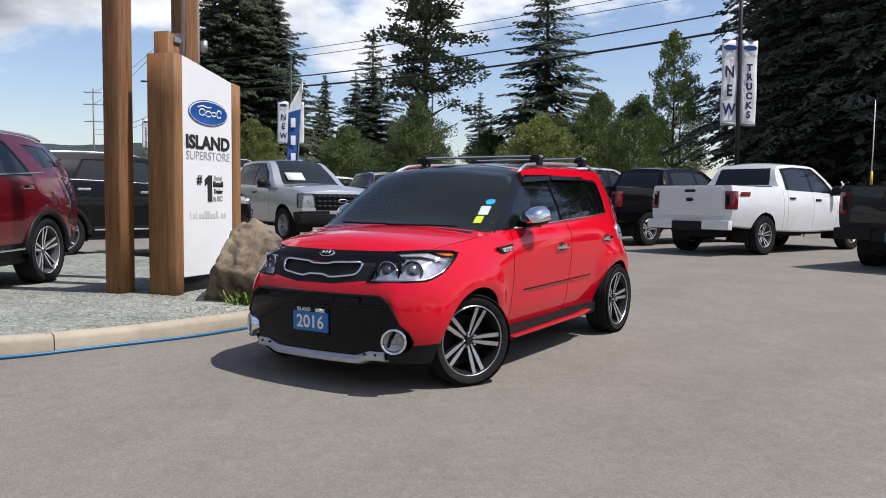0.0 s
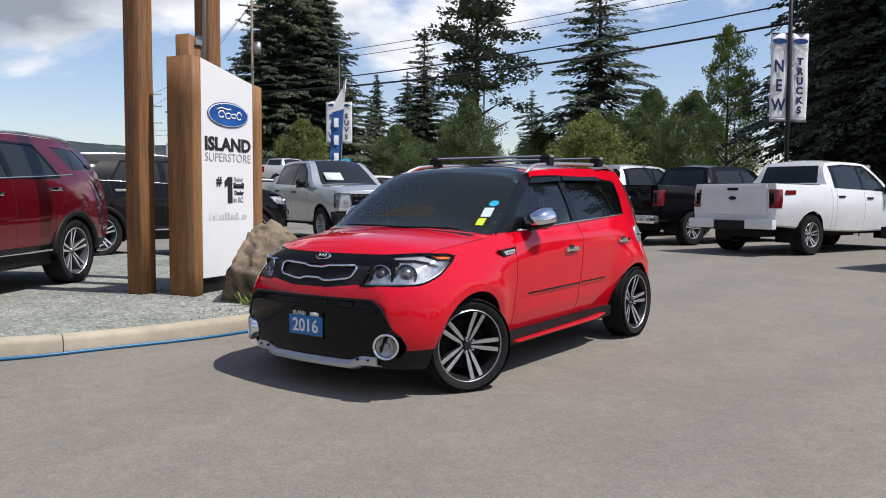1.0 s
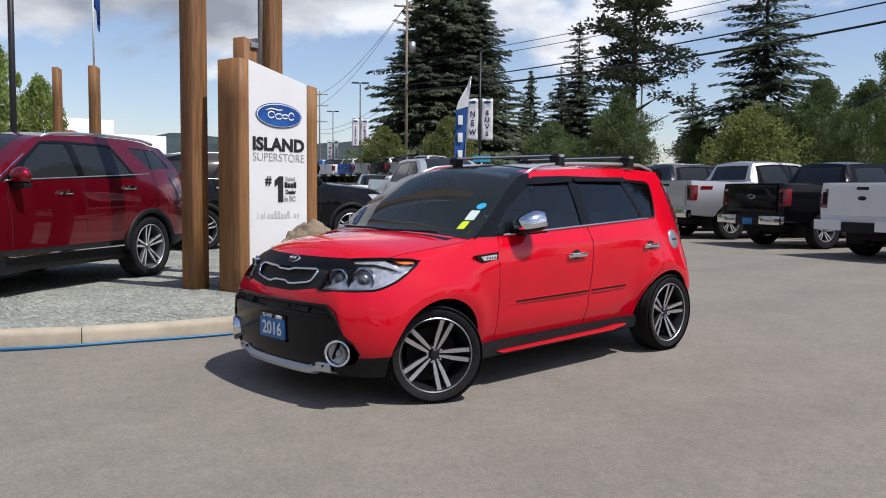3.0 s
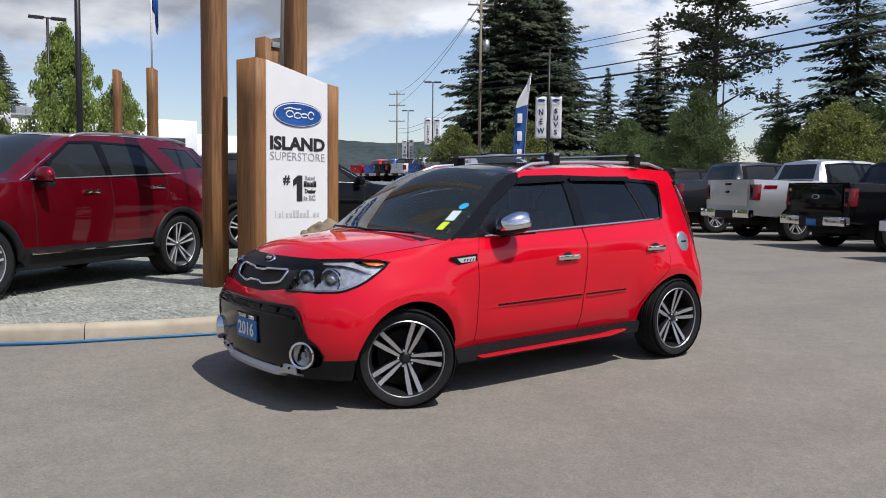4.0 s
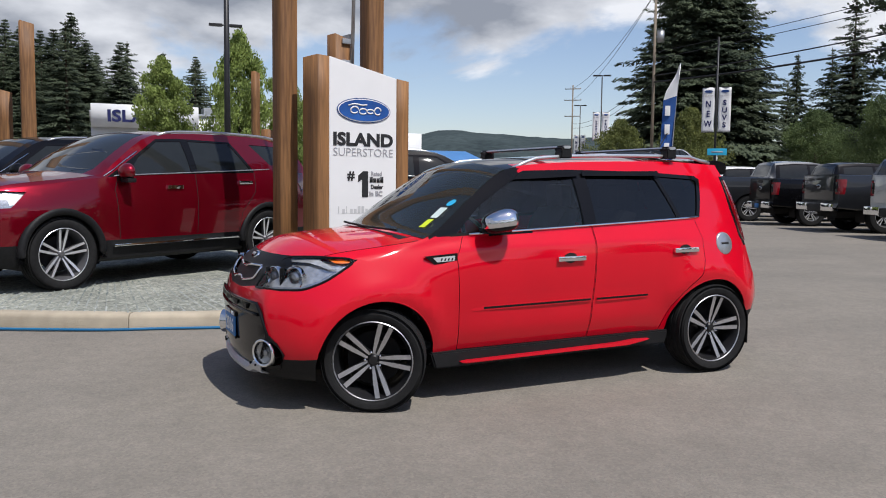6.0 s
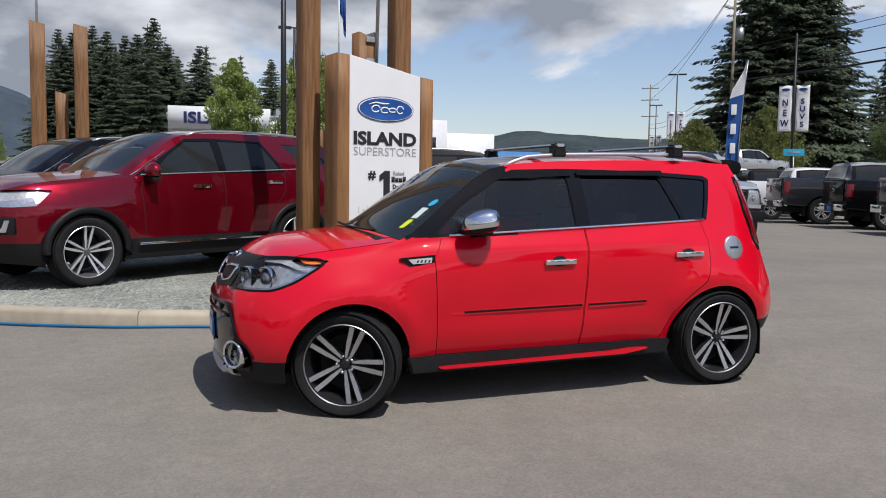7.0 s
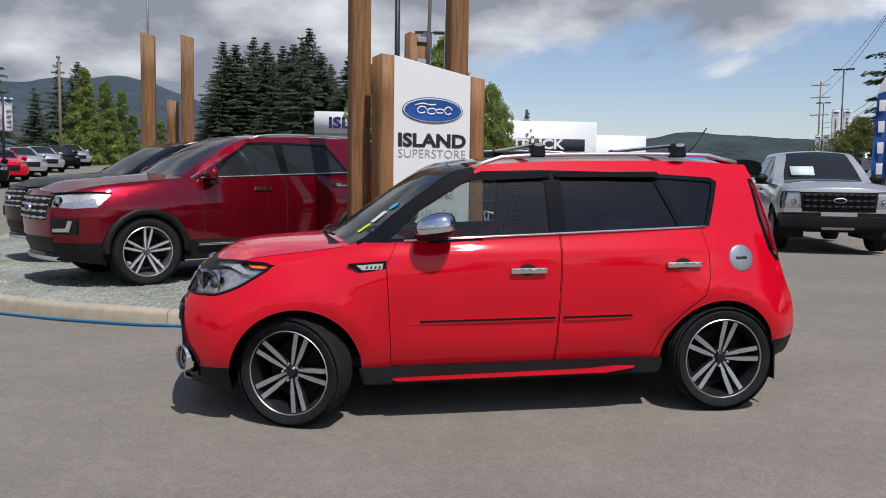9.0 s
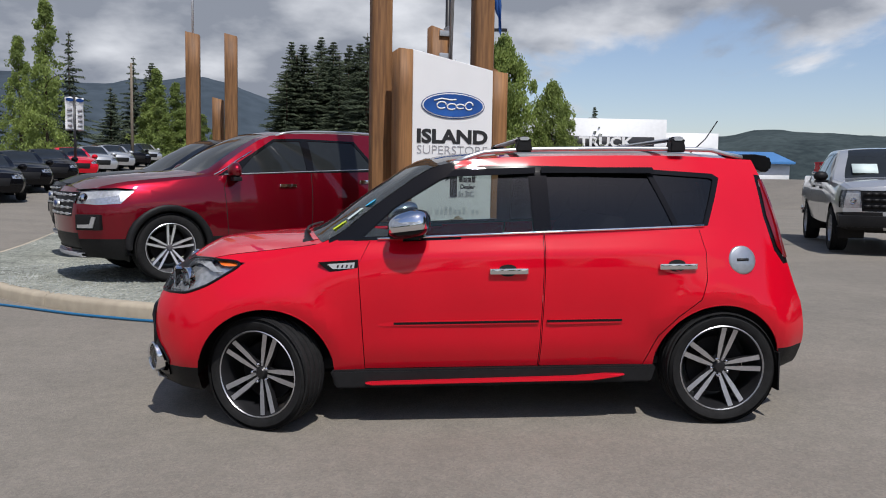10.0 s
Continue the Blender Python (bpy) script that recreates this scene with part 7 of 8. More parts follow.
# ---- poles, banners, wires ----
def banner_pole(x, y, face, z0, z1, words, top, lamp=False, width=0.62, gap=0.09):
    """A black pole with two tall vinyl banners; face: where they look, in degrees."""
    g = ground_z(x, y)
    r = thing("banner_pole", pose(x, y, g, 0, 0, face + 90), "black pole with two white vertical banners" + (" and a lamp head" if lamp else ""), "banner pole", "banner poles")
    b = bmesh.new()
    add_cyl(b, (0, 0, -0.1), (0, 0, top - g), 0.065, 0.05, 10)
    add_cyl(b, (0, 0, -0.1), (0, 0, 0.6), 0.22, 0.22, 14)
    part("pole", b, M["pole_black"], r)
    if lamp:
        h = bmesh.new()
        add_box(h, -0.75, -0.12, -0.12, 0.12, top - g - 0.06, top - g + 0.06, 0.02)
        add_box(h, 0.12, 0.75, -0.12, 0.12, top - g - 0.06, top - g + 0.06, 0.02)
        add_box(h, -0.13, 0.13, -0.03, 0.03, top - g - 0.03, top - g + 0.03)
        part("lamp_head", h, M["pole_black"], r)
    H = z1 - z0
    for s, word in zip((-1, 1), words):
        bb = bmesh.new()
        x0, x1 = s * gap, s * (gap + width)
        nx, nz = 5, 14
        grid = [[bb.verts.new((x0 + (x1 - x0) * i / nx, 0.015 * math.sin(i * 1.3 + k * 0.7 + s), z0 - g + H * k / nz)) for k in range(nz + 1)] for i in range(nx + 1)]
        for a, c in zip(grid, grid[1:]):
            for k in range(nz):
                bb.faces.new((a[k], a[k + 1], c[k + 1], c[k]))
        bn = part("banner", thicken(fix_normals(bb), 0.004), M["vinyl"], r, "white vinyl banner")
        cx = (x0 + x1) / 2
        n = len(word)
        for k in range(0 if n else 4):
            o = bmesh.new()
            zb = z0 - g + H * (0.12 + 0.15 * k)
            add_box(o, cx - width * 0.28, cx + width * 0.28, -0.030, -0.026, zb, zb + H * 0.09)
            part("word_bar", o, M["ink_grey"], bn)
        lh = min(0.46, H * 0.66 / max(n, 1))
        for k, ch in enumerate(word):
            t = letters(ch, lh * 0.70, 0.001, 0.012, 1.05 if n > 3 else 0.80)
            part("letter", t, M["ink_navy"], bn, at=pose(cx, -0.03, z0 - g + H * 0.075 + H * 0.66 / n * (n - k - 0.5)))
        o = bmesh.new()
        o.faces.new([o.verts.new((cx + 0.20 * math.cos(a), -0.03, z1 - g - H * 0.09 + 0.075 * math.sin(a))) for a in [6.2832 * i / 20 for i in range(20)]])
        part("oval_mark", thicken(fix_normals(o), 0.003), M["ink_blue"], bn)
        t = letters("ISLAND", 0.085, 0.001, 0.001, 1.0)
        part("heading", t, M["ink_grey"], bn, at=pose(cx, -0.03, z1 - g - H * 0.185))
        o = bmesh.new()
        add_box(o, min(x0, x1) + 0.02, max(x0, x1) - 0.02, -0.030, -0.026, z0 - g + 0.03, z0 - g + 0.09)
        part("word_bar", o, M["ink_grey"], bn)
        for zz in (z0, z1):
            a = bmesh.new()
            add_cyl(a, (0, 0.0, zz - g), (x1, 0.0, zz - g), 0.015, seg=6)
            part("banner_arm", a, M["pole_black"], r)


M["ink_navy"] = material("navy_ink", (0.015, 0.02, 0.10), rough=0.5, vary=0.1)


def notice_board(x, y, z, w, h, face, mat, label):
    g = ground_z(x, y)
    r = thing("notice_board", pose(x, y, g, 0, 0, face + 90), label, "notice board")
    b = bmesh.new()
    add_cyl(b, (0, 0.03, 0), (0, 0.03, z - g + h / 2), 0.025, seg=8)
    part("post", b, M["steel"], r)
    b = bmesh.new()
    add_box(b, -w / 2, w / 2, -0.012, 0.012, z - g - h / 2, z - g + h / 2, 0.004)
    p = part("board", b, M[mat], r)
    b = bmesh.new()
    add_box(b, -w * 0.3, w * 0.3, -0.016, -0.012, z - g - h * 0.12, z - g + h * 0.08)
    part("word_bar", b, M["ink_grey"], p)


def feather_flag():
    x, y = 13.42, 15.30
    g = ground_z(x, y)
    r = thing("feather_flag", pose(x, y, g, 0, 0, -35), "blue and white feather flag on a bowed pole beside parked trucks", "flag")
    b = bmesh.new()
    add_tube(b, [(0, 0, 0), (0.0, 0, 2.4), (0.08, 0, 4.0), (0.16, 0, 4.85)], 0.018, 6)
    part("pole", b, M["steel"], r)
    f = bmesh.new()
    rows = []
    for k in range(15):
        t = k / 14
        z = 1.55 + 3.25 * t
        w = 0.36 * (1 - smoothstep(0.72, 1.0, t)) + 0.02
        x0 = 0.14 * t * t
        rows.append([f.verts.new((x0 - w * i / 4, 0.05 * math.sin(2.0 * t * 3 + i * 0.8), z - 0.10 * i * (1 - t))) for i in range(5)])
    for k, (a, c) in enumerate(zip(rows, rows[1:])):
        for i in range(4):
            f.faces.new((a[i], a[i + 1], c[i + 1], c[i])).material_index = 1 if k > 9 else 0
    fl = part("flag", f, [M["flag_blue"], M["vinyl"]], r, "blue feather flag with white bars")
    for k in range(4):
        m = bmesh.new()
        z = 1.75 + 0.56 * k
        add_box(m, -0.255, -0.105, -0.085, -0.075, z - 0.15, z + 0.15, 0.004)
        part("white_mark", m, M["ink_white"], fl)


def utility_pole(x, y, top, arms, tilt=0.0, r0=0.17, transformer=None, mat="pole_wood", arm_yaw=0):
    g = ground_z(x, y)
    r = thing("utility_pole", pose(x, y, g, 0, tilt, arm_yaw), "weathered wooden utility pole" + (" with a grey transformer" if transformer else "") + (" and crossarms" if arms else ""), "utility pole", "utility poles")
    b = bmesh.new()
    add_cyl(b, (0, 0, -0.2), (0, 0, top - g), r0, r0 * 0.7, 10)
    part("pole", b, M[mat], r)
    for z, w in arms:
        a = bmesh.new()
        add_box(a, -w, w, -0.08, 0.06, z - g - 0.07, z - g + 0.07)
        c = part("crossarm", a, M[mat], r)
        for k in range(4):
            i = bmesh.new()
            xx = -w + 0.1 + k * (2 * w - 0.2) / 3
            add_cyl(i, (xx, 0, z - g + 0.07), (xx, 0, z - g + 0.30), 0.05, 0.03, 8)
            part("insulator", i, M["steel"], c)
    if transformer:
        t = bmesh.new()
        add_cyl(t, (0.55, 0, transformer - g - 0.55), (0.55, 0, transformer - g + 0.55), 0.34, 0.34, 14)
        add_cyl(t, (0.55, 0, transformer - g + 0.55), (0.55, 0, transformer - g + 0.62), 0.36, 0.2, 14)
        part("transformer", t, M["steel"], r, "grey transformer can")
    return r


def wire(a, b, sag, rad):
    bm = bmesh.new()
    a, b = Vector(a), Vector(b)
    add_tube(bm, [a.lerp(b, t) - Vector((0, 0, sag * 4 * t * (1 - t))) for t in [i / 24 for i in range(25)]], rad, 5)
    single("overhead_wire", bm, M["wire"], "sagging black overhead cable strung along the road", "cable", group="overhead wires")


def lamp_post(x, y, top, yaw, span=0.8):
    g = ground_z(x, y)
    r = thing("lamp_post", pose(x, y, g, 0, 0, yaw), "black car-park lamp post with two flat heads", "lamp post", "lamp posts")
    b = bmesh.new()
    add_cyl(b, (0, 0, 0), (0, 0, top - g), 0.085, 0.06, 10)
    part("pole", b, M["pole_black"], r)
    for s in SIDES:
        h = bmesh.new()
        add_box(h, s * 0.15, s * span, -0.16, 0.16, top - g - 0.07, top - g + 0.05, 0.02)
        add_box(h, 0, s * 0.2, -0.03, 0.03, top - g - 0.03, top - g + 0.03)
        part("lamp_head", h, M["pole_black"], r)


# ---- trees ----
def conifer_mesh(seed, h, spread, bare=0.08, dens=1.0, ragged=0.25, droop=0.5, full=1.0, core=0.0):
    """Crown mesh of a conifer: whorls of drooping boughs, each a fan of many small sprays."""
    rnd = random.Random(seed)
    verts, faces = [], []
    z = h * bare
    while z < h * 0.985:
        t = (z - h * bare) / (h * (1 - bare))
        reach = spread * 1.16 * (1 - t) ** 0.88 * (0.45 + 0.55 * smoothstep(0.0, 0.16, t)) + 0.05
        for k in range(max(4, int((4.8 - 1.4 * t) * dens))):
            if rnd.random() < ragged * 0.35:
                continue
            a = rnd.random() * 6.283
            ca, sa = math.cos(a), math.sin(a)
            L = reach * rnd.uniform(1 - ragged, 1 + ragged * 0.8) * (1 + 0.38 * noise.noise(Vector((ca * 1.6 + seed, sa * 1.6, z * 0.28))))
            dz = -droop * L * rnd.uniform(0.2, 0.75) + 0.25 * L * t
            ns = int(L * 9 + 5)
            for s in range(ns):
                u = ((s + rnd.random()) / ns) ** 0.75
                for side in (-1, 1):
                    v = side * rnd.random() * 0.30 * L * (1.06 - u)
                    px, py = ca * L * u - sa * v, sa * L * u + ca * v
                    pz = z + dz * u * u - abs(v) * 0.25 + rnd.uniform(-0.08, 0.08)
                    wd = (0.32 + 0.18 * (1 - u)) * (0.55 + 0.10 * h / 10) * rnd.uniform(0.7, 1.3) * full * (0.30 + 0.70 * (1 - t))
                    ln = wd * rnd.uniform(1.1, 2.0)
                    b = a + side * rnd.uniform(0.2, 0.9)
                    dx, dy = math.cos(b), math.sin(b)
                    nx, ny = -dy, dx
                    sag = -ln * rnd.uniform(0.1, 0.6)
                    i = len(verts)
                    verts += [(px, py, pz + 0.04), (px + dx * ln * 0.5 + nx * wd * 0.34, py + dy * ln * 0.5 + ny * wd * 0.34, pz + sag * 0.35 - rnd.uniform(0, 0.10)),
                              (px + dx * ln, py + dy * ln, pz + sag), (px + dx * ln * 0.5 - nx * wd * 0.34, py + dy * ln * 0.5 - ny * wd * 0.34, pz + sag * 0.45 - rnd.uniform(0, 0.12))]
                    faces.append((i, i + 1, i + 2, i + 3))
        z += h * 0.030 * rnd.uniform(0.75, 1.3) / max(0.6, dens * 0.6) + 0.08
    if core:
        # inner twigs round the trunk
        for _ in range(int(3400 * core)):
            t = rnd.random() ** 1.4
            r = core * spread * 1.15 * (1 - t) ** 0.9 * rnd.random() ** 0.6
            a = rnd.random() * 6.283
            p = Vector((r * math.cos(a), r * math.sin(a), h * (bare + 0.01 + (0.95 - bare) * t)))
            e = Vector((math.cos(a + rnd.uniform(-1, 1)), math.sin(a + rnd.uniform(-1, 1)), rnd.uniform(-0.8, 0.1))) * rnd.uniform(0.5, 1.0) * (0.35 + 0.65 * (1 - t))
            f = Vector((-math.sin(a), math.cos(a), rnd.uniform(-0.4, 0.4))) * rnd.uniform(0.18, 0.34) * (0.35 + 0.65 * (1 - t))
            i = len(verts)
            verts += [tuple(p), tuple(p + e * 0.5 + f), tuple(p + e), tuple(p + e * 0.5 - f)]
            faces.append((i, i + 1, i + 2, i + 3))
    me = bpy.data.meshes.new("crown")
    me.from_pydata(verts, [], faces)
    return me


def pine_mesh(seed, h, spread):
    """Open crown of an old pine: uneven limbs that carry separate tufts, on a long bare trunk."""
    rnd = random.Random(seed)
    verts, faces = [], []
    for k in range(46):
        t = 0.40 + 0.60 * (k + rnd.random()) / 46
        a = k * 2.4 + rnd.uniform(-0.5, 0.5)
        L = spread * (0.28 + 0.72 * (1 - ((t - 0.40) / 0.60) ** 1.6)) * rnd.uniform(0.40, 1.05)
        rise = rnd.uniform(-0.35, 0.15)
        for m in range(4):
            u = 0.30 + 0.70 * (m + rnd.uniform(0.2, 1.0)) / 4
            cx, cy = math.cos(a) * L * u, math.sin(a) * L * u
            cz = h * t + L * (rise * u + 0.25 * u * (1 - u))
            cr = (0.09 + 0.09 * rnd.random()) * spread
            for _ in range(62):
                d = Vector((rnd.gauss(0, 1), rnd.gauss(0, 1), rnd.gauss(0, 0.55))).normalized() * cr * rnd.random() ** 0.45
                p = Vector((cx + d.x * 1.25, cy + d.y * 1.25, cz + d.z * 0.75))
                q = (d.normalized() + Vector((rnd.gauss(0, 0.5), rnd.gauss(0, 0.5), rnd.gauss(0.1, 0.4)))).normalized()
                e = q * rnd.uniform(0.30, 0.55)
                f = q.orthogonal().normalized() * rnd.uniform(0.08, 0.15)
                i = len(verts)
                verts += [tuple(p), tuple(p + e * 0.5 + f), tuple(p + e), tuple(p + e * 0.5 - f)]
                faces.append((i, i + 1, i + 2, i + 3))
    me = bpy.data.meshes.new("crown")
    me.from_pydata(verts, [], faces)
    return me


def trunk_mesh(h, r, seed=1, limbs=0, spread=0.0):
    rnd = random.Random(seed)
    b = bmesh.new()
    add_tube(b, [(0.03 * h * 0.1 * math.sin(i * 0.9 + seed), 0.03 * h * 0.1 * math.cos(i * 0.7 + seed), -0.3 + (h + 0.3) * i / 8) for i in range(9)], lambda t: r * (1 - 0.93 * t) * (1 + 0.35 * max(0, 0.1 - t) * 10) + 0.008, 8)
    for k in range(limbs):
        z = h * (0.22 + 0.6 * k / max(1, limbs))
        a = k * 2.4 + rnd.random()
        L = spread * rnd.uniform(0.6, 1.0) * (1.1 - 0.5 * k / limbs)
        add_tube(b, [(math.cos(a) * L * u, math.sin(a) * L * u, z + L * (0.75 * u - 0.1 * u * u)) for u in [i / 5 for i in range(6)]], lambda t: r * 0.42 * (1 - 0.85 * t) + 0.006, 6)
    return mesh_from("trunk", b, M["bark"])


def leafy_mesh(seed, h, w, low=0.18, clumps=60, leaves=70, size=0.16, column=False, airy=0.0):
    """Crown of a broad-leaved tree: clumps of single leaves with gaps between them."""
    rnd = random.Random(seed)
    verts, faces = [], []
    for c in range(clumps):
        t = (c + rnd.random()) / clumps
        z = h * (low + (1 - low) * t)
        prof = (math.sin(math.pi * min(1, 0.12 + 0.88 * t)) ** 0.7 if not column else min(1, 0.5 + 3 * t) * (1 - t) ** 0.75 + 0.04)
        rad = w / 2 * prof * math.sqrt(rnd.uniform(0.1, 1.0)) * rnd.uniform(0.7, 1.3)
        a = rnd.random() * 6.283
        cx, cy = math.cos(a) * rad, math.sin(a) * rad
        cr = w * rnd.uniform(0.09, 0.19) * (0.55 + 0.6 * (1 - t))
        if rnd.random() < airy:
            continue
        for _ in range(leaves):
            d = Vector((rnd.gauss(0, 1), rnd.gauss(0, 1), rnd.gauss(0, 0.8)))
            d = d.normalized() * cr * rnd.random() ** 0.4
            p = Vector((cx, cy, z)) + d
            s = size * rnd.uniform(0.6, 1.3)
            q = Vector((rnd.gauss(0, 1), rnd.gauss(0, 1), rnd.gauss(0, 0.6))).normalized()
            e = q.orthogonal().normalized() * s * 0.5
            i = len(verts)
            f = q.cross(e).normalized() * s * 0.32
            verts += [tuple(p - e), tuple(p + f), tuple(p + e), tuple(p - f)]
            faces.append((i, i + 1, i + 2, i + 3))
    me = bpy.data.meshes.new("crown")
    me.from_pydata(verts, [], faces)
    return me


def plant(kind, x, y, h, label, group, yaw=0, wide=1.0, z=None):
    crown, trunk, h0 = TREES[kind]
    s = h / h0
    g = ground_z(x, y) - far_rise(x, y) if z is None else z - far_rise(x, y)
    r = thing("tree", pose(x, y, g - 0.05, 0, 0, yaw), label, "tree", group)
    for nm, me in (("trunk", trunk), ("crown", crown)):
        o = new(nm, me)
        o.parent, o.scale = r, (s * wide, s * wide, s)
    return r


def with_mat(me, m):
    me.materials.append(m)
    return me


TREES = {
    "fir_a": (with_mat(conifer_mesh(11, 24, 5.6, 0.03, 2.0, 0.30, 0.45, 1.15, 0.45), M["needle"]), trunk_mesh(23.6, 0.38, 2), 24),
    "fir_d": (with_mat(conifer_mesh(17, 24, 6.0, 0.02, 3.4, 0.26, 0.42, 1.35, 0.62), M["needle"]), trunk_mesh(23.6, 0.40, 3), 24),
    "fir_b": (with_mat(conifer_mesh(23, 20, 4.2, 0.04, 1.8, 0.34, 0.5, 1.15, 0.42), M["needle"]), trunk_mesh(19.6, 0.30, 5), 20),
    "fir_c": (with_mat(conifer_mesh(37, 24, 5.4, 0.05, 2.1, 0.36, 0.50, 1.25, 0.42), M["needle"]), trunk_mesh(23.6, 0.36, 6), 24),
    "slim": (with_mat(conifer_mesh(41, 14, 2.8, 0.04, 1.7, 0.25, 0.5, 1.15, 0.42), M["needle"]), trunk_mesh(13.7, 0.20, 7), 14),
    "pine": (with_mat(pine_mesh(53, 26, 6.4), M["needle"]), trunk_mesh(25.6, 0.44, 8, 14, 3.4), 26),
    "cedar": (with_mat(conifer_mesh(61, 28, 4.6, 0.10, 2.1, 0.30, 0.80, 0.72, 0.45), M["cedar_leaf"]), trunk_mesh(27.4, 0.45, 9), 28),
    "maple": (with_mat(leafy_mesh(71, 5.6, 3.2, 0.18, 240, 120, 0.125), M["leaf"]), trunk_mesh(5.0, 0.08, 3, 7, 1.5), 5.6),
    "maple_b": (with_mat(leafy_mesh(73, 6.0, 2.9, 0.16, 230, 120, 0.125), M["leaf"]), trunk_mesh(5.4, 0.08, 4, 7, 1.3), 6.0),
    "poplar": (with_mat(leafy_mesh(79, 9.0, 2.9, 0.05, 190, 95, 0.13, column=True, airy=0.22), M["leaf"]), trunk_mesh(8.6, 0.10, 5, 9, 1.0), 9.0),
    "birch": (with_mat(leafy_mesh(83, 12.0, 4.8, 0.16, 230, 90, 0.17, airy=0.38), M["leaf"]), trunk_mesh(11.4, 0.14, 6, 9, 2.4), 12.0),
    "shrub": (with_mat(leafy_mesh(89, 6.0, 5.4, 0.06, 200, 130, 0.15), M["leaf_yellow"]), trunk_mesh(4.6, 0.14, 7, 6, 2.0), 6.0),
    "broad": (with_mat(leafy_mesh(97, 11.0, 8.0, 0.08, 260, 150, 0.19), M["leaf_dark"]) if "leaf_dark" in M else with_mat(leafy_mesh(97, 11.0, 8.0, 0.08, 260, 150, 0.19), M["leaf"]), trunk_mesh(9.6, 0.22, 8, 8, 3.2), 11.0),
}


def build_trees():
    D = "tall dark green conifer with drooping boughs beyond the yard"
    G = "conifers beyond the yard"
    for k, (kind, x, y, h, wd) in enumerate((
            ("fir_d", 57.0, 66.5, 31, 1.0), ("fir_d", 60.2, 66.0, 28, 0.95), ("fir_d", 53.9, 67.5, 26, 0.95), ("fir_a", 57.5, 70.5, 32, 1.1),
            ("slim", 70.8, 67.5, 16.5, 1.1), ("fir_c", 70.9, 59.9, 21.4, 1.15), ("fir_c", 73.5, 62.0, 17, 1.2), ("fir_c", 68.5, 60.5, 16, 1.1),
            ("pine", 77.9, 57.4, 31, 1.15), ("fir_b", 80.0, 60, 16, 1.0), ("fir_b", 86.8, 55.0, 15.3, 1.1), ("fir_b", 84, 52.5, 12, 1.1), ("fir_c", 73.6, 38.4, 27.5, 1.3),
            ("fir_b", 66, 64, 13, 1.1), ("slim", 90, 50, 14, 1.2), ("slim", 76.5, 47, 10, 1.2), ("fir_b", 79, 42, 13, 1.2), ("slim", 76, 34, 11, 1.3))):
        plant(kind, x, y, h, D, G, k * 67, wd)
    for k, (x, y, h) in enumerate(((44.2, 7.5, 27), (39.0, 5.9, 30), (37.5, 4.2, 28), (36.5, 1.5, 31), (35.2, -1.2, 29), (34, -4, 30), (46.0, 6.4, 32), (41, 4.6, 31), (40, 2, 33), (39, -1.5, 32), (37.5, -5, 31), (50.2, 7.0, 30), (33.5, -7, 29), (36.5, -8.5, 32),
                                   (44, 3, 34), (43, -2, 34), (42, -6, 34))):
        plant("cedar", x, y, h, "very dark tall cedar in a dense roadside stand", "dark cedars", k * 53, 1.15)
    for k, (kind, x, y, h, wd, lab) in enumerate((
            ("birch", 45.7, 14.5, 11.5, 0.9, "light green airy broad-leaved tree before the dark cedars"), ("broad", 61.4, 26.6, 10, 0.85, "dense green broad-leaved tree beyond the parked trucks"),
            ("broad", 58, 21.6, 9.0, 0.85, "dense green broad-leaved tree beyond the parked trucks"), ("birch", 50, 15.5, 9, 1.1, "green broad-leaved tree beyond the parked trucks"),
            ("shrub", 34.3, 40.4, 6.2, 0.8, "yellow-green bushy tree behind the banners"), ("shrub", 31.5, 44.5, 5.6, 0.9, "yellow-green bushy tree behind the banners"), ("broad", 58.1, 43.7, 10, 0.9, "green bushy tree among the conifers"),
            ("shrub", 55.6, 29.1, 7.6, 1.1, "yellow-green bushy tree behind the trucks"), ("broad", 67, 30, 9.0, 1.0, "green bushy tree among the conifers"), ("broad", 68, 37, 8.0, 1.1, "green bushy tree among the conifers"), ("broad", 70, 43, 8.0, 1.1, "green bushy tree among the conifers"), ("broad", 62, 56, 8.5, 1.1, "green bushy tree among the conifers"), ("broad", 64, 49, 8.5, 1.0, "green bushy tree among the conifers"), ("broad", 66, 33, 8.5, 1.1, "green bushy tree among the conifers"))):
        plant(kind, x, y, h, lab, "broad-leaved trees", k * 71, wd)
    # unseen belt of trees added behind the camera, darkening reflections and sky fill
    for k in range(34):
        a = radians(172 + 196 * k / 33)
        d = 46 + 9 * ((k * 7) % 5) / 4
        x, y = math.cos(a) * d - 2, math.sin(a) * d - 6
        plant(("fir_a", "broad", "fir_b")[k % 3], x, y, (10, 7, 9)[k % 3], "green tree in the wood that closes the yard", "trees round the yard", k * 47, 1.25)
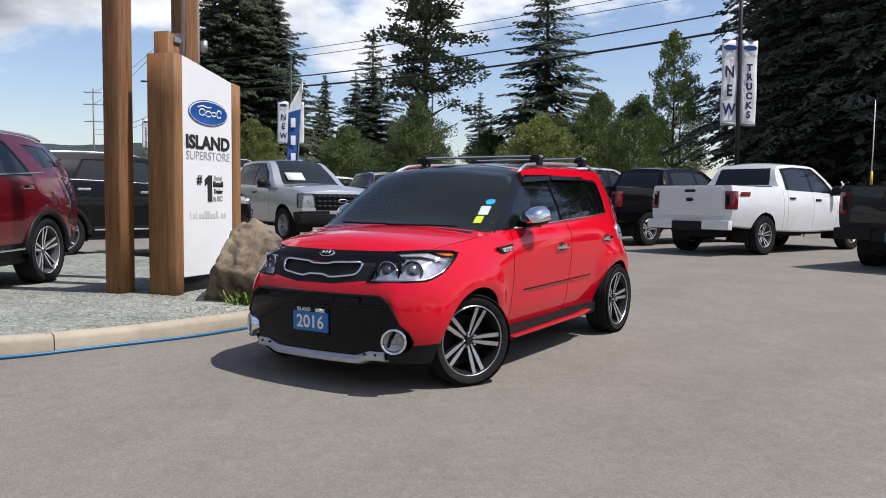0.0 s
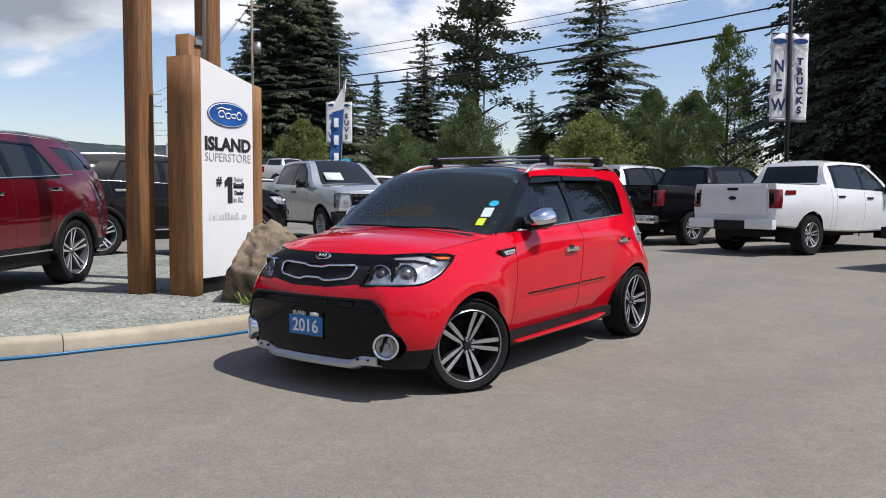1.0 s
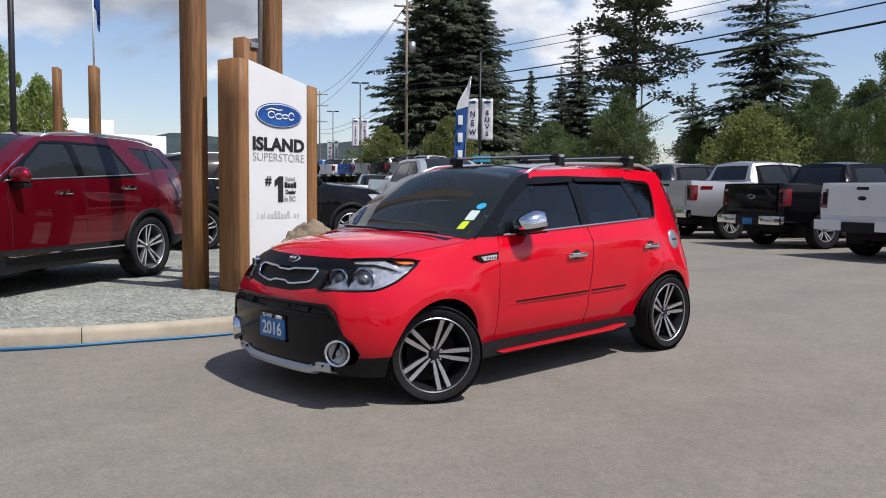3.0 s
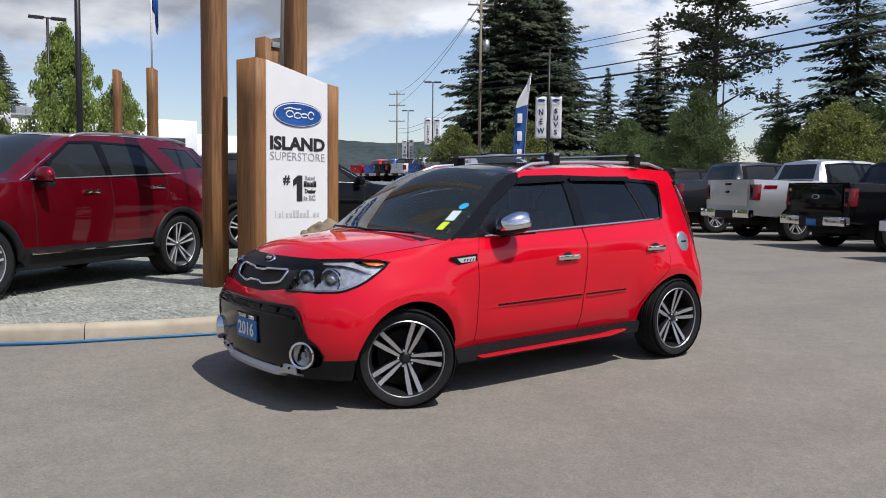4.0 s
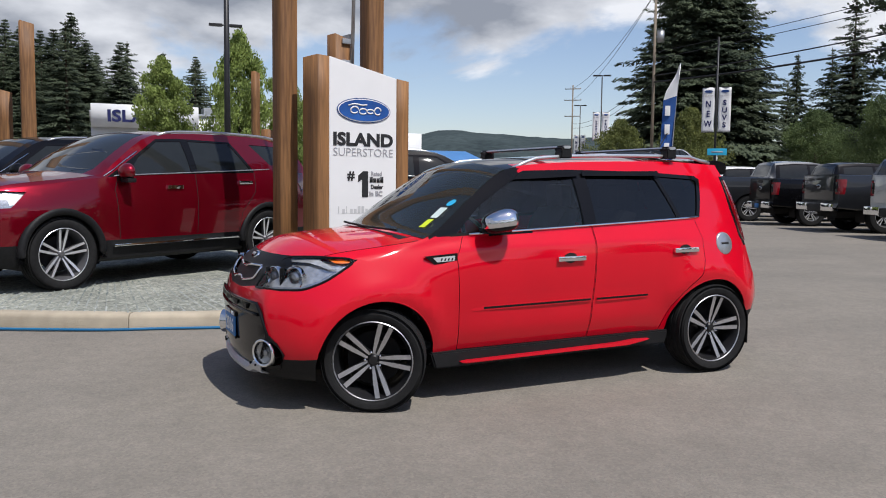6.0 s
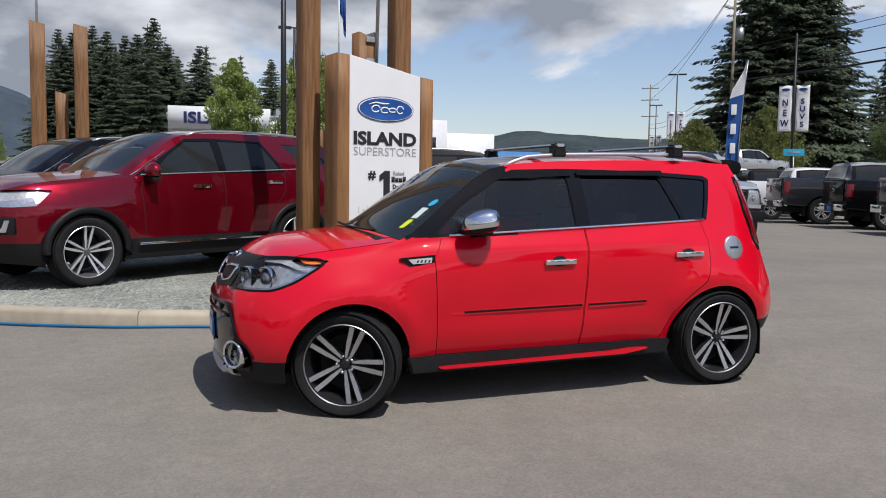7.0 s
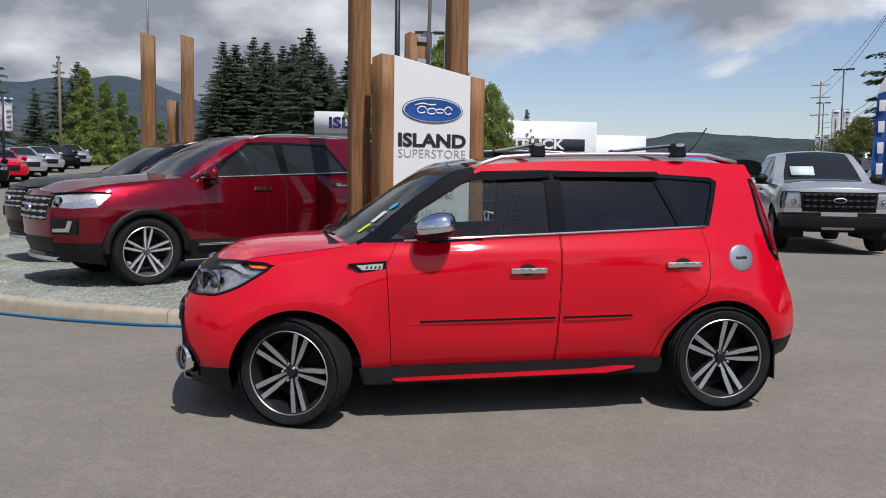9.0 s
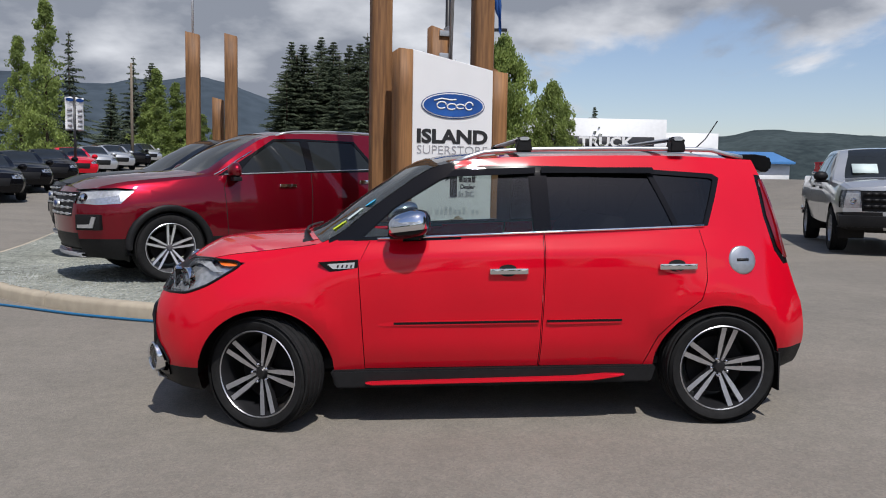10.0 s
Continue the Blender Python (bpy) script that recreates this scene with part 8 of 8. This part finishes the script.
    for k, (kind, x, y, h, wd) in enumerate((("fir_b", 4.7, 64.1, 11, 1.0), ("fir_a", -4.8, 69.4, 14.5, 1.1), ("fir_d", -0.6, 74.4, 13.6, 1.2), ("fir_d", 5.8, 73.9, 12.6, 1.1), ("fir_b", -7.5, 72, 13, 1.0), ("fir_d", 2.5, 79, 12, 1.0),
                                             ("fir_d", -12.8, 78.6, 15.1, 1.05), ("fir_d", -10.0, 79.5, 15.8, 1.05), ("fir_d", -7.2, 79.3, 15.0, 1.05), ("fir_d", -4.6, 79.3, 16.8, 1.1), ("fir_b", 0.2, 79.3, 14.5, 1.3),
                                             ("fir_b", 3.4, 79.2, 13.7, 1.0), ("fir_d", -11.4, 77.0, 14.6, 1.3), ("fir_d", -8.6, 77.5, 15.0, 1.3), ("fir_d", -6.0, 77.0, 14.8, 1.3), ("fir_d", -3.4, 78.0, 14.2, 1.3), ("fir_b", -9.8, 74.5, 11.5, 1.5), ("fir_b", -6.8, 74.0, 11.5, 1.5), ("fir_b", -12.6, 74.5, 11.5, 1.5), ("fir_b", -22.0, 73.0, 9.5, 1.3), ("fir_b", -27.5, 71.0, 9.0, 1.4), ("fir_b", -33, 68, 9.5, 1.4), ("fir_d", -2.5, 81, 13.5, 1.1), ("slim", -12, 76, 13.5, 1.2), ("slim", -8.5, 76, 13, 1.2), ("fir_b", -26.7, 59.4, 12.5, 0.9), ("fir_b", -24, 65.7, 11.6, 0.9), ("fir_b", -29.5, 62, 11, 1.0),
                                             ("fir_b", -32, 58, 10, 1.0), ("slim", 22.2, 101, 11.2, 1.2), ("slim", 26, 103, 9.5, 1.2), ("fir_b", -36, 58, 12, 1.1), ("fir_d", -24.1, 70.9, 11.7, 1.1), ("fir_b", -27.4, 69.9, 8.0, 1.3), ("fir_b", -25.2, 70.6, 9.2, 1.4), ("fir_b", -26.7, 68.0, 9.2, 1.3))):
        plant(kind, x, y, h, D, G, k * 59, wd)
    for k, (kind, x, y, h, wd, g) in enumerate((("maple", 4.0, 38.0, 8.5, 0.62, 0), ("maple_b", 0.4, 39.3, 7.3, 0.78, 0), ("maple", 6.7, 38.5, 6.3, 0.72, 0), ("poplar", -24.2, 49.6, 12.4, 0.9, 0), ("poplar", -27.0, 52, 10.5, 1.0, 0),
                                                ("poplar", -30.0, 50, 9.5, 1.1, 0), ("poplar", -19.8, 55.5, 6.6, 1.5, 0), ("poplar", -19.1, 55.7, 9.0, 1.15, 0), ("poplar", -18.4, 54.6, 6.9, 1.5, 0), ("poplar", -17.8, 56.1, 8.1, 1.15, 0), ("poplar", -17.2, 55.0, 6.2, 1.6, 0), ("poplar", -16.8, 56.4, 7.6, 1.1, 0), ("poplar", -15.9, 56.0, 5.9, 1.4, 0), ("poplar", -15.1, 56.8, 5.2, 1.4, 0), ("poplar", -14.2, 57.0, 5.6, 1.3, 0))):
        plant(kind, x, y, h, "young bright green leafy tree in the yard" if kind != "poplar" else "slender bright green columnar tree", "yard trees", k * 83, wd, ground_z(x, y) + g)


# ---- distance ----
def build_hills():
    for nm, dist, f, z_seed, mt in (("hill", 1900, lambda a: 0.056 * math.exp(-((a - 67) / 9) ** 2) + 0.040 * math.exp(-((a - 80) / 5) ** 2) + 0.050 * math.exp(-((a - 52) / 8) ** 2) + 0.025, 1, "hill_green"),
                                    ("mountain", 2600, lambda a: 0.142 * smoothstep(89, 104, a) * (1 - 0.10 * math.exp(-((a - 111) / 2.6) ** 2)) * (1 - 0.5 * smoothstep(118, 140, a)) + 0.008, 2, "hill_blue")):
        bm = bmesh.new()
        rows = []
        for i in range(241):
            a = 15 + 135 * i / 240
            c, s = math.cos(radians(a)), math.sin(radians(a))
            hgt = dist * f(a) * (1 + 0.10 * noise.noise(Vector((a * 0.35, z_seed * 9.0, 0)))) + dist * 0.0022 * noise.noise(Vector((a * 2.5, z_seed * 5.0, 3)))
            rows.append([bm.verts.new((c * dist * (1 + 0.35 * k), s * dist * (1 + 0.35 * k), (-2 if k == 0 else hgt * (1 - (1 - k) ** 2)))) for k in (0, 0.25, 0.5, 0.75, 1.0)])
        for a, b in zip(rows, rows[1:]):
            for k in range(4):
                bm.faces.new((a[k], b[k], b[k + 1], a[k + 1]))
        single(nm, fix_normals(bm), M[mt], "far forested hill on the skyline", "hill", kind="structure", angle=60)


# bluish forest tones: the distance haze is mixed into the colours
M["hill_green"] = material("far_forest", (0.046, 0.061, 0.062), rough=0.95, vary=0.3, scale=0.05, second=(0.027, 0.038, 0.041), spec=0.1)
M["hill_blue"] = material("haze_tinted_forest", (0.052, 0.068, 0.084), rough=0.95, vary=0.25, scale=0.02, second=(0.040, 0.054, 0.068), spec=0.1)


def building():
    z = 0.0
    r = thing("showroom", pose(0, 0, 0), "long white low dealership showroom with a dark fascia band", "building")

    def block(nm, x0, x1, y0, y1, h, mat, lab=""):
        b = bmesh.new()
        add_box(b, x0, x1, y0, y1, z, h)
        return part(nm, b, M[mat], r, lab)

    block("wall", -3.0, 6.6, 50.0, 58.0, 5.45, "wall_white", "white flat wall")
    block("tower_wall", 14.6, 31.2, 100, 118, 9.6, "wall_white", "higher white wall")
    block("wing_wall", 31.2, 38.6, 102, 118, 8.1, "wall_white", "white wing")
    cap = bmesh.new()
    add_box(cap, -3.1, 6.7, 49.9, 58.1, 5.45, 5.6, 0.03)
    part("roof_edge", cap, M["alu"], r)
    band = block("fascia", 13, 29.6, 99.7, 100.1, 7.35, "wall_dark", "dark fascia band")
    for v in band.data.vertices:
        if v.co.z < 1:
            v.co.z = 5.85
    part("fascia_lettering", letters("TRUCK", 1.25, 0.02, 0.06, 1.2), M["ink_white"], band, at=pose(23.4, 99.66, 6.6))
    sb = block("sign_box", -3.0, 3.3, 49.6, 50.0, 6.0, "wall_white", "white sign box")
    for v in sb.data.vertices:
        if v.co.z < 1:
            v.co.z = 4.6
    part("sign_lettering", letters("ISLAND", 0.72, 0.02, 0.03, 1.2), M["ink_navy"], sb, at=pose(-0.1, 49.56, 5.25))
    hv = bmesh.new()
    add_box(hv, 3.9, 5.4, 52, 53.5, 5.6, 6.2, 0.03)
    part("roof_unit", hv, M["steel"], r)
    for k in range(3):
        w = bmesh.new()
        add_box(w, -2.4 + k * 3, -0.2 + k * 3, 49.93, 49.99, 0.5, 3.6)
        part("window", w, M["dark_glass"], r)
    b2 = thing("shed", pose(0, 0, 0), "long pale shed with a blue steel roof far across the road", "building")
    w = bmesh.new()
    add_box(w, 52.1, 61.7, 132.0, 148.0, 0, 5.2)
    part("wall", w, M["wall_white"], b2)
    w = bmesh.new()
    add_prism(w, [(131.0, 5.1), (149.0, 5.1), (149.0, 5.4), (140.0, 7.4), (131.0, 5.4)], 51.6, 62.2, axis="x")
    part("roof", fix_normals(w), M["roof_blue"], b2, "blue steel roof")
    h = thing("house", pose(-31, 84, 0), "small house with a brown gabled roof behind the trees", "building")
    w = bmesh.new()
    add_box(w, -5, 5, -4, 4, 0, 3.0)
    part("wall", w, M["wall_white"], h)
    w = bmesh.new()
    add_prism(w, [(-5.6, 2.9), (5.6, 2.9), (0, 5.2)], -4.5, 4.5)
    part("roof", fix_normals(w), M["roof_brown"], h)


M["grip_yellow"] = material("yellow_grip", (0.75, 0.52, 0.03), rough=0.5, vary=0.1)


def park():
    generic(SUV, pose(-2.448, 5.397, 0.268, 0, -0.69, 32.4), "dark ruby red SUV with silver wheels parked on gravel", "suv")
    s2 = dict(SUV, name="suv", paint=M["black"])
    generic(s2, pose(-3.75, 8.27, 0.290, 0, -0.5, 32.4), "black SUV parked on gravel beside the red SUV", "suv")
    z = lambda x, y: ground_z(x, y)
    generic(dict(SUV, name="suv", paint=M["black"]), pose(3.05, 9.50, z(3.0, 9.5) + 0.10, 0, 0, 170), "black SUV parked behind the cedar sign posts", "suv")
    silver = dict(TRUCK, paint=M["silver"], handle_mat=M["plastic"], wheel="steel", price_card=True, cladding=[[(-2.9, 0.2), (-2.28, 0.2), (-2.32, 0.70), (-2.9, 0.745)]])
    generic(silver, pose(8.72, 11.03, z(9, 11) + 0.03, 0, 0, 71), "silver crew-cab pickup with black grille and bumper", "pickup", "pickup trucks")
    # the row of trucks showing their tailgates
    trucks = {
        "white": generic(dict(TRUCK, paint=M["white"], bumper=M["white"], decal=True, flare=None), pose(13.82, 0.80, z(13.8, 0.8), 0, 0, 163), "white crew-cab pickup with red bed decal and dark tail lights", "pickup", "pickup trucks"),
        "black": generic(dict(TRUCK, paint=M["black"], card=True), pose(15.43, 3.80, z(15, 4), 0, 0, 161), "black pickup with chrome bumper and a blue year card", "pickup", "pickup trucks"),
        "grey": generic(dict(TRUCK, paint=M["silver"], decal=True), pose(16.8, 6.8, z(16, 7), 0, 0, 160) @ Matrix.Scale(1.05, 4), "silver pickup with red bed decal", "pickup", "pickup trucks"),
        "graphite": generic(dict(TRUCK, paint=M["graphite"]), pose(18.0, 10.0, z(18, 10), 0, 0, 159) @ Matrix.Scale(1.06, 4), "dark grey pickup with chrome bumper", "pickup", "pickup trucks"),
    }
    line = [("black", 19.0, 13.4, 158), ("graphite", 19.8, 16.7, 157), ("white", 20.4, 20.0, 156), ("black", 21.0, 23.3, 155), ("grey", 21.7, 26.6, 154), ("white", 22.4, 30.0, 153), ("graphite", 23.2, 33.4, 152), ("black", 14.0, 42.0, 40), ("graphite", 16.5, 46.5, 40)]
    for k, x, y, yaw in line:
        copy_thing(trucks[k], pose(x, y, z(x, y), 0, 0, yaw))
    generic(dict(TRUCK, paint=M["graphite"], bumper=M["plastic"], card=True), pose(11.75, -3.22, z(11.6, -3.2) - 0.03, 0, 0, 163), "dark grey pickup with a blue year card at the row's end", "pickup", "pickup trucks")
    for x, y, lean in ((12.0, -1.5, 5), (12.25, -1.75, -2)):
        w = thing("whip_flag", pose(x, y, z(x, y) + 1.35, 0, lean, 0), "thin white whip rod with a yellow grip on the black pickup", "whip rod", "whip rods")
        b = bmesh.new()
        add_cyl(b, (0, 0, 0.05), (0, 0, 1.75), 0.012, 0.007, 6)
        part("rod", b, M["ink_white"], w)
        b = bmesh.new()
        add_cyl(b, (0, 0, 0), (0, 0, 0.36), 0.028, 0.020, 8)
        part("grip", b, M["grip_yellow"], w, "yellow grip")
    # far row of low cars
    row = (("a", -13.6, 20.6), ("a", -14.5, 24.6), ("a", -15.3, 28.8), ("b", -16.2, 33.3), ("c", -17.0, 38.0), ("c", -17.8, 43.0), ("a", -18.5, 48.0), ("c", -19.3, 53.0))
    cars = {}
    for k, x, y in row:
        m = pose(x, y, z(x, y) - 0.02, 0, 0, 122)
        if k in cars:
            copy_thing(cars[k], m)
        else:
            word, mat = {"a": ("black", "black"), "b": ("red", "red"), "c": ("pale silver", "silver")}[k]
            cars[k] = generic(dict(SEDAN, paint=M[mat]), m, word + " low car nose out in a far row", "car", "far row of cars")
    # a row of pickups on a low bank across the road
    bank = bmesh.new()
    c = Vector((28.17, 47.55, 0))
    along = Vector((0.2751, -0.1679, 0)).normalized()
    away = Vector((-along.y, along.x, 0))
    us, vs = (-7.5, -6.0, 11.0, 24.0), (-13.5, -5.6, 12.0, 20.0)
    grid = [[bank.verts.new(c + along * u + away * v + Vector((0, 0, 1.85 if i in (1, 2) and k in (1, 2) else 0.15))) for k, v in enumerate(vs)] for i, u in enumerate(us)]
    for a, b in zip(grid, grid[1:]):
        for k in range(3):
            bank.faces.new((a[k], b[k], b[k + 1], a[k + 1]))
    single("bank", fix_normals(bank), M["asphalt"], "low paved bank under the far row of pickups", "bank", kind="structure")
    nose = along * 0.866 + away * 0.5
    step = along * 1.15 - away * 1.99
    yaw = math.degrees(math.atan2(-nose.y, -nose.x))
    rnd = random.Random(12)
    far = {}
    for k, word in enumerate(("red", "blue", "black", "white", "blue", "silver", "graphite", "silver")):
        p = c - along * 2.9 + away * 7.2 + step * k + nose * (2.8 + rnd.uniform(-0.25, 0.25))
        m = pose(p.x, p.y, 1.84, 0, 0, yaw + rnd.uniform(-3, 3))
        if word in far:
            copy_thing(far[word], m)
        else:
            far[word] = generic(dict(TRUCK, paint=M[{"blue": "paint_blue"}.get(word, word)]), m, word + " pickup tail out in a far row on a bank", "pickup", "far row of pickups")


build_ground()
build_island()
build_sign()
build_rock()
red_hatchback()
park()
far_posts()
banner_pole(26.8, 29.1, -132, 4.17, 6.46, ("NEW", "SUVS"), 9.0)
banner_pole(17.58, 2.63, -138, 3.36, 5.69, ("NEW", "TRUCKS"), 9.0, width=0.45, gap=0.06)
banner_pole(37.4, 56.0, -122, 5.2, 7.6, ("LEASING", "TRUCKS"), 10.7, lamp=True)
banner_pole(52.0, 83.0, -122, 5.0, 7.4, ("NEW", "USED"), 11.0, lamp=True)
banner_pole(-15.3, 31.7, -33, 3.35, 4.81, ("", ""), 4.9, width=0.40, gap=0.05)
feather_flag()
notice_board(21.7, 1.66, 2.05, 0.46, 0.52, -165, "vinyl", "white notice board on a thin post behind the trucks")
notice_board(17.6, 2.2, 2.02, 0.42, 0.24, -160, "ink_pale", "small pale blue notice on a thin post")
notice_board(26.6, 28.7, 3.15, 0.95, 0.34, -132, "ink_cyan", "bright blue notice board under the banners")
utility_pole(47.0, 61.8, 20.2, [(19.6, 1.3)], transformer=15.6, arm_yaw=-30)
utility_pole(80.6, 132.0, 20.0, [(19.3, 1.5), (17.2, 1.6), (14.2, 1.5)], arm_yaw=-40)
utility_pole(82.4, 59.5, 15.4, [], r0=0.14)
utility_pole(-17.6, 46.0, 8.2, [], r0=0.10)
lamp_post(3.3, 37.5, 9.1, -5)
lamp_post(0.34, 16.45, 8.0, 20, 0.3)
for za, zb, sag, rad in ((11.3, 13.3, 0.95, 0.085), (11.9, 14.5, 0.75, 0.055), (14.1, 16.6, 0.5, 0.028), (13.5, 15.9, 0.5, 0.028)):
    wire((47.0, 61.8, za), (52.0, 6.0, zb), sag, rad)
for za, zb in ((19.8, 19.4), (19.8, 17.3), (11.3, 12.0), (11.9, 12.8)):
    wire((47.0, 61.8, za), (80.6, 132.0, zb), 1.3, 0.028)
build_trees()
build_hills()
building()
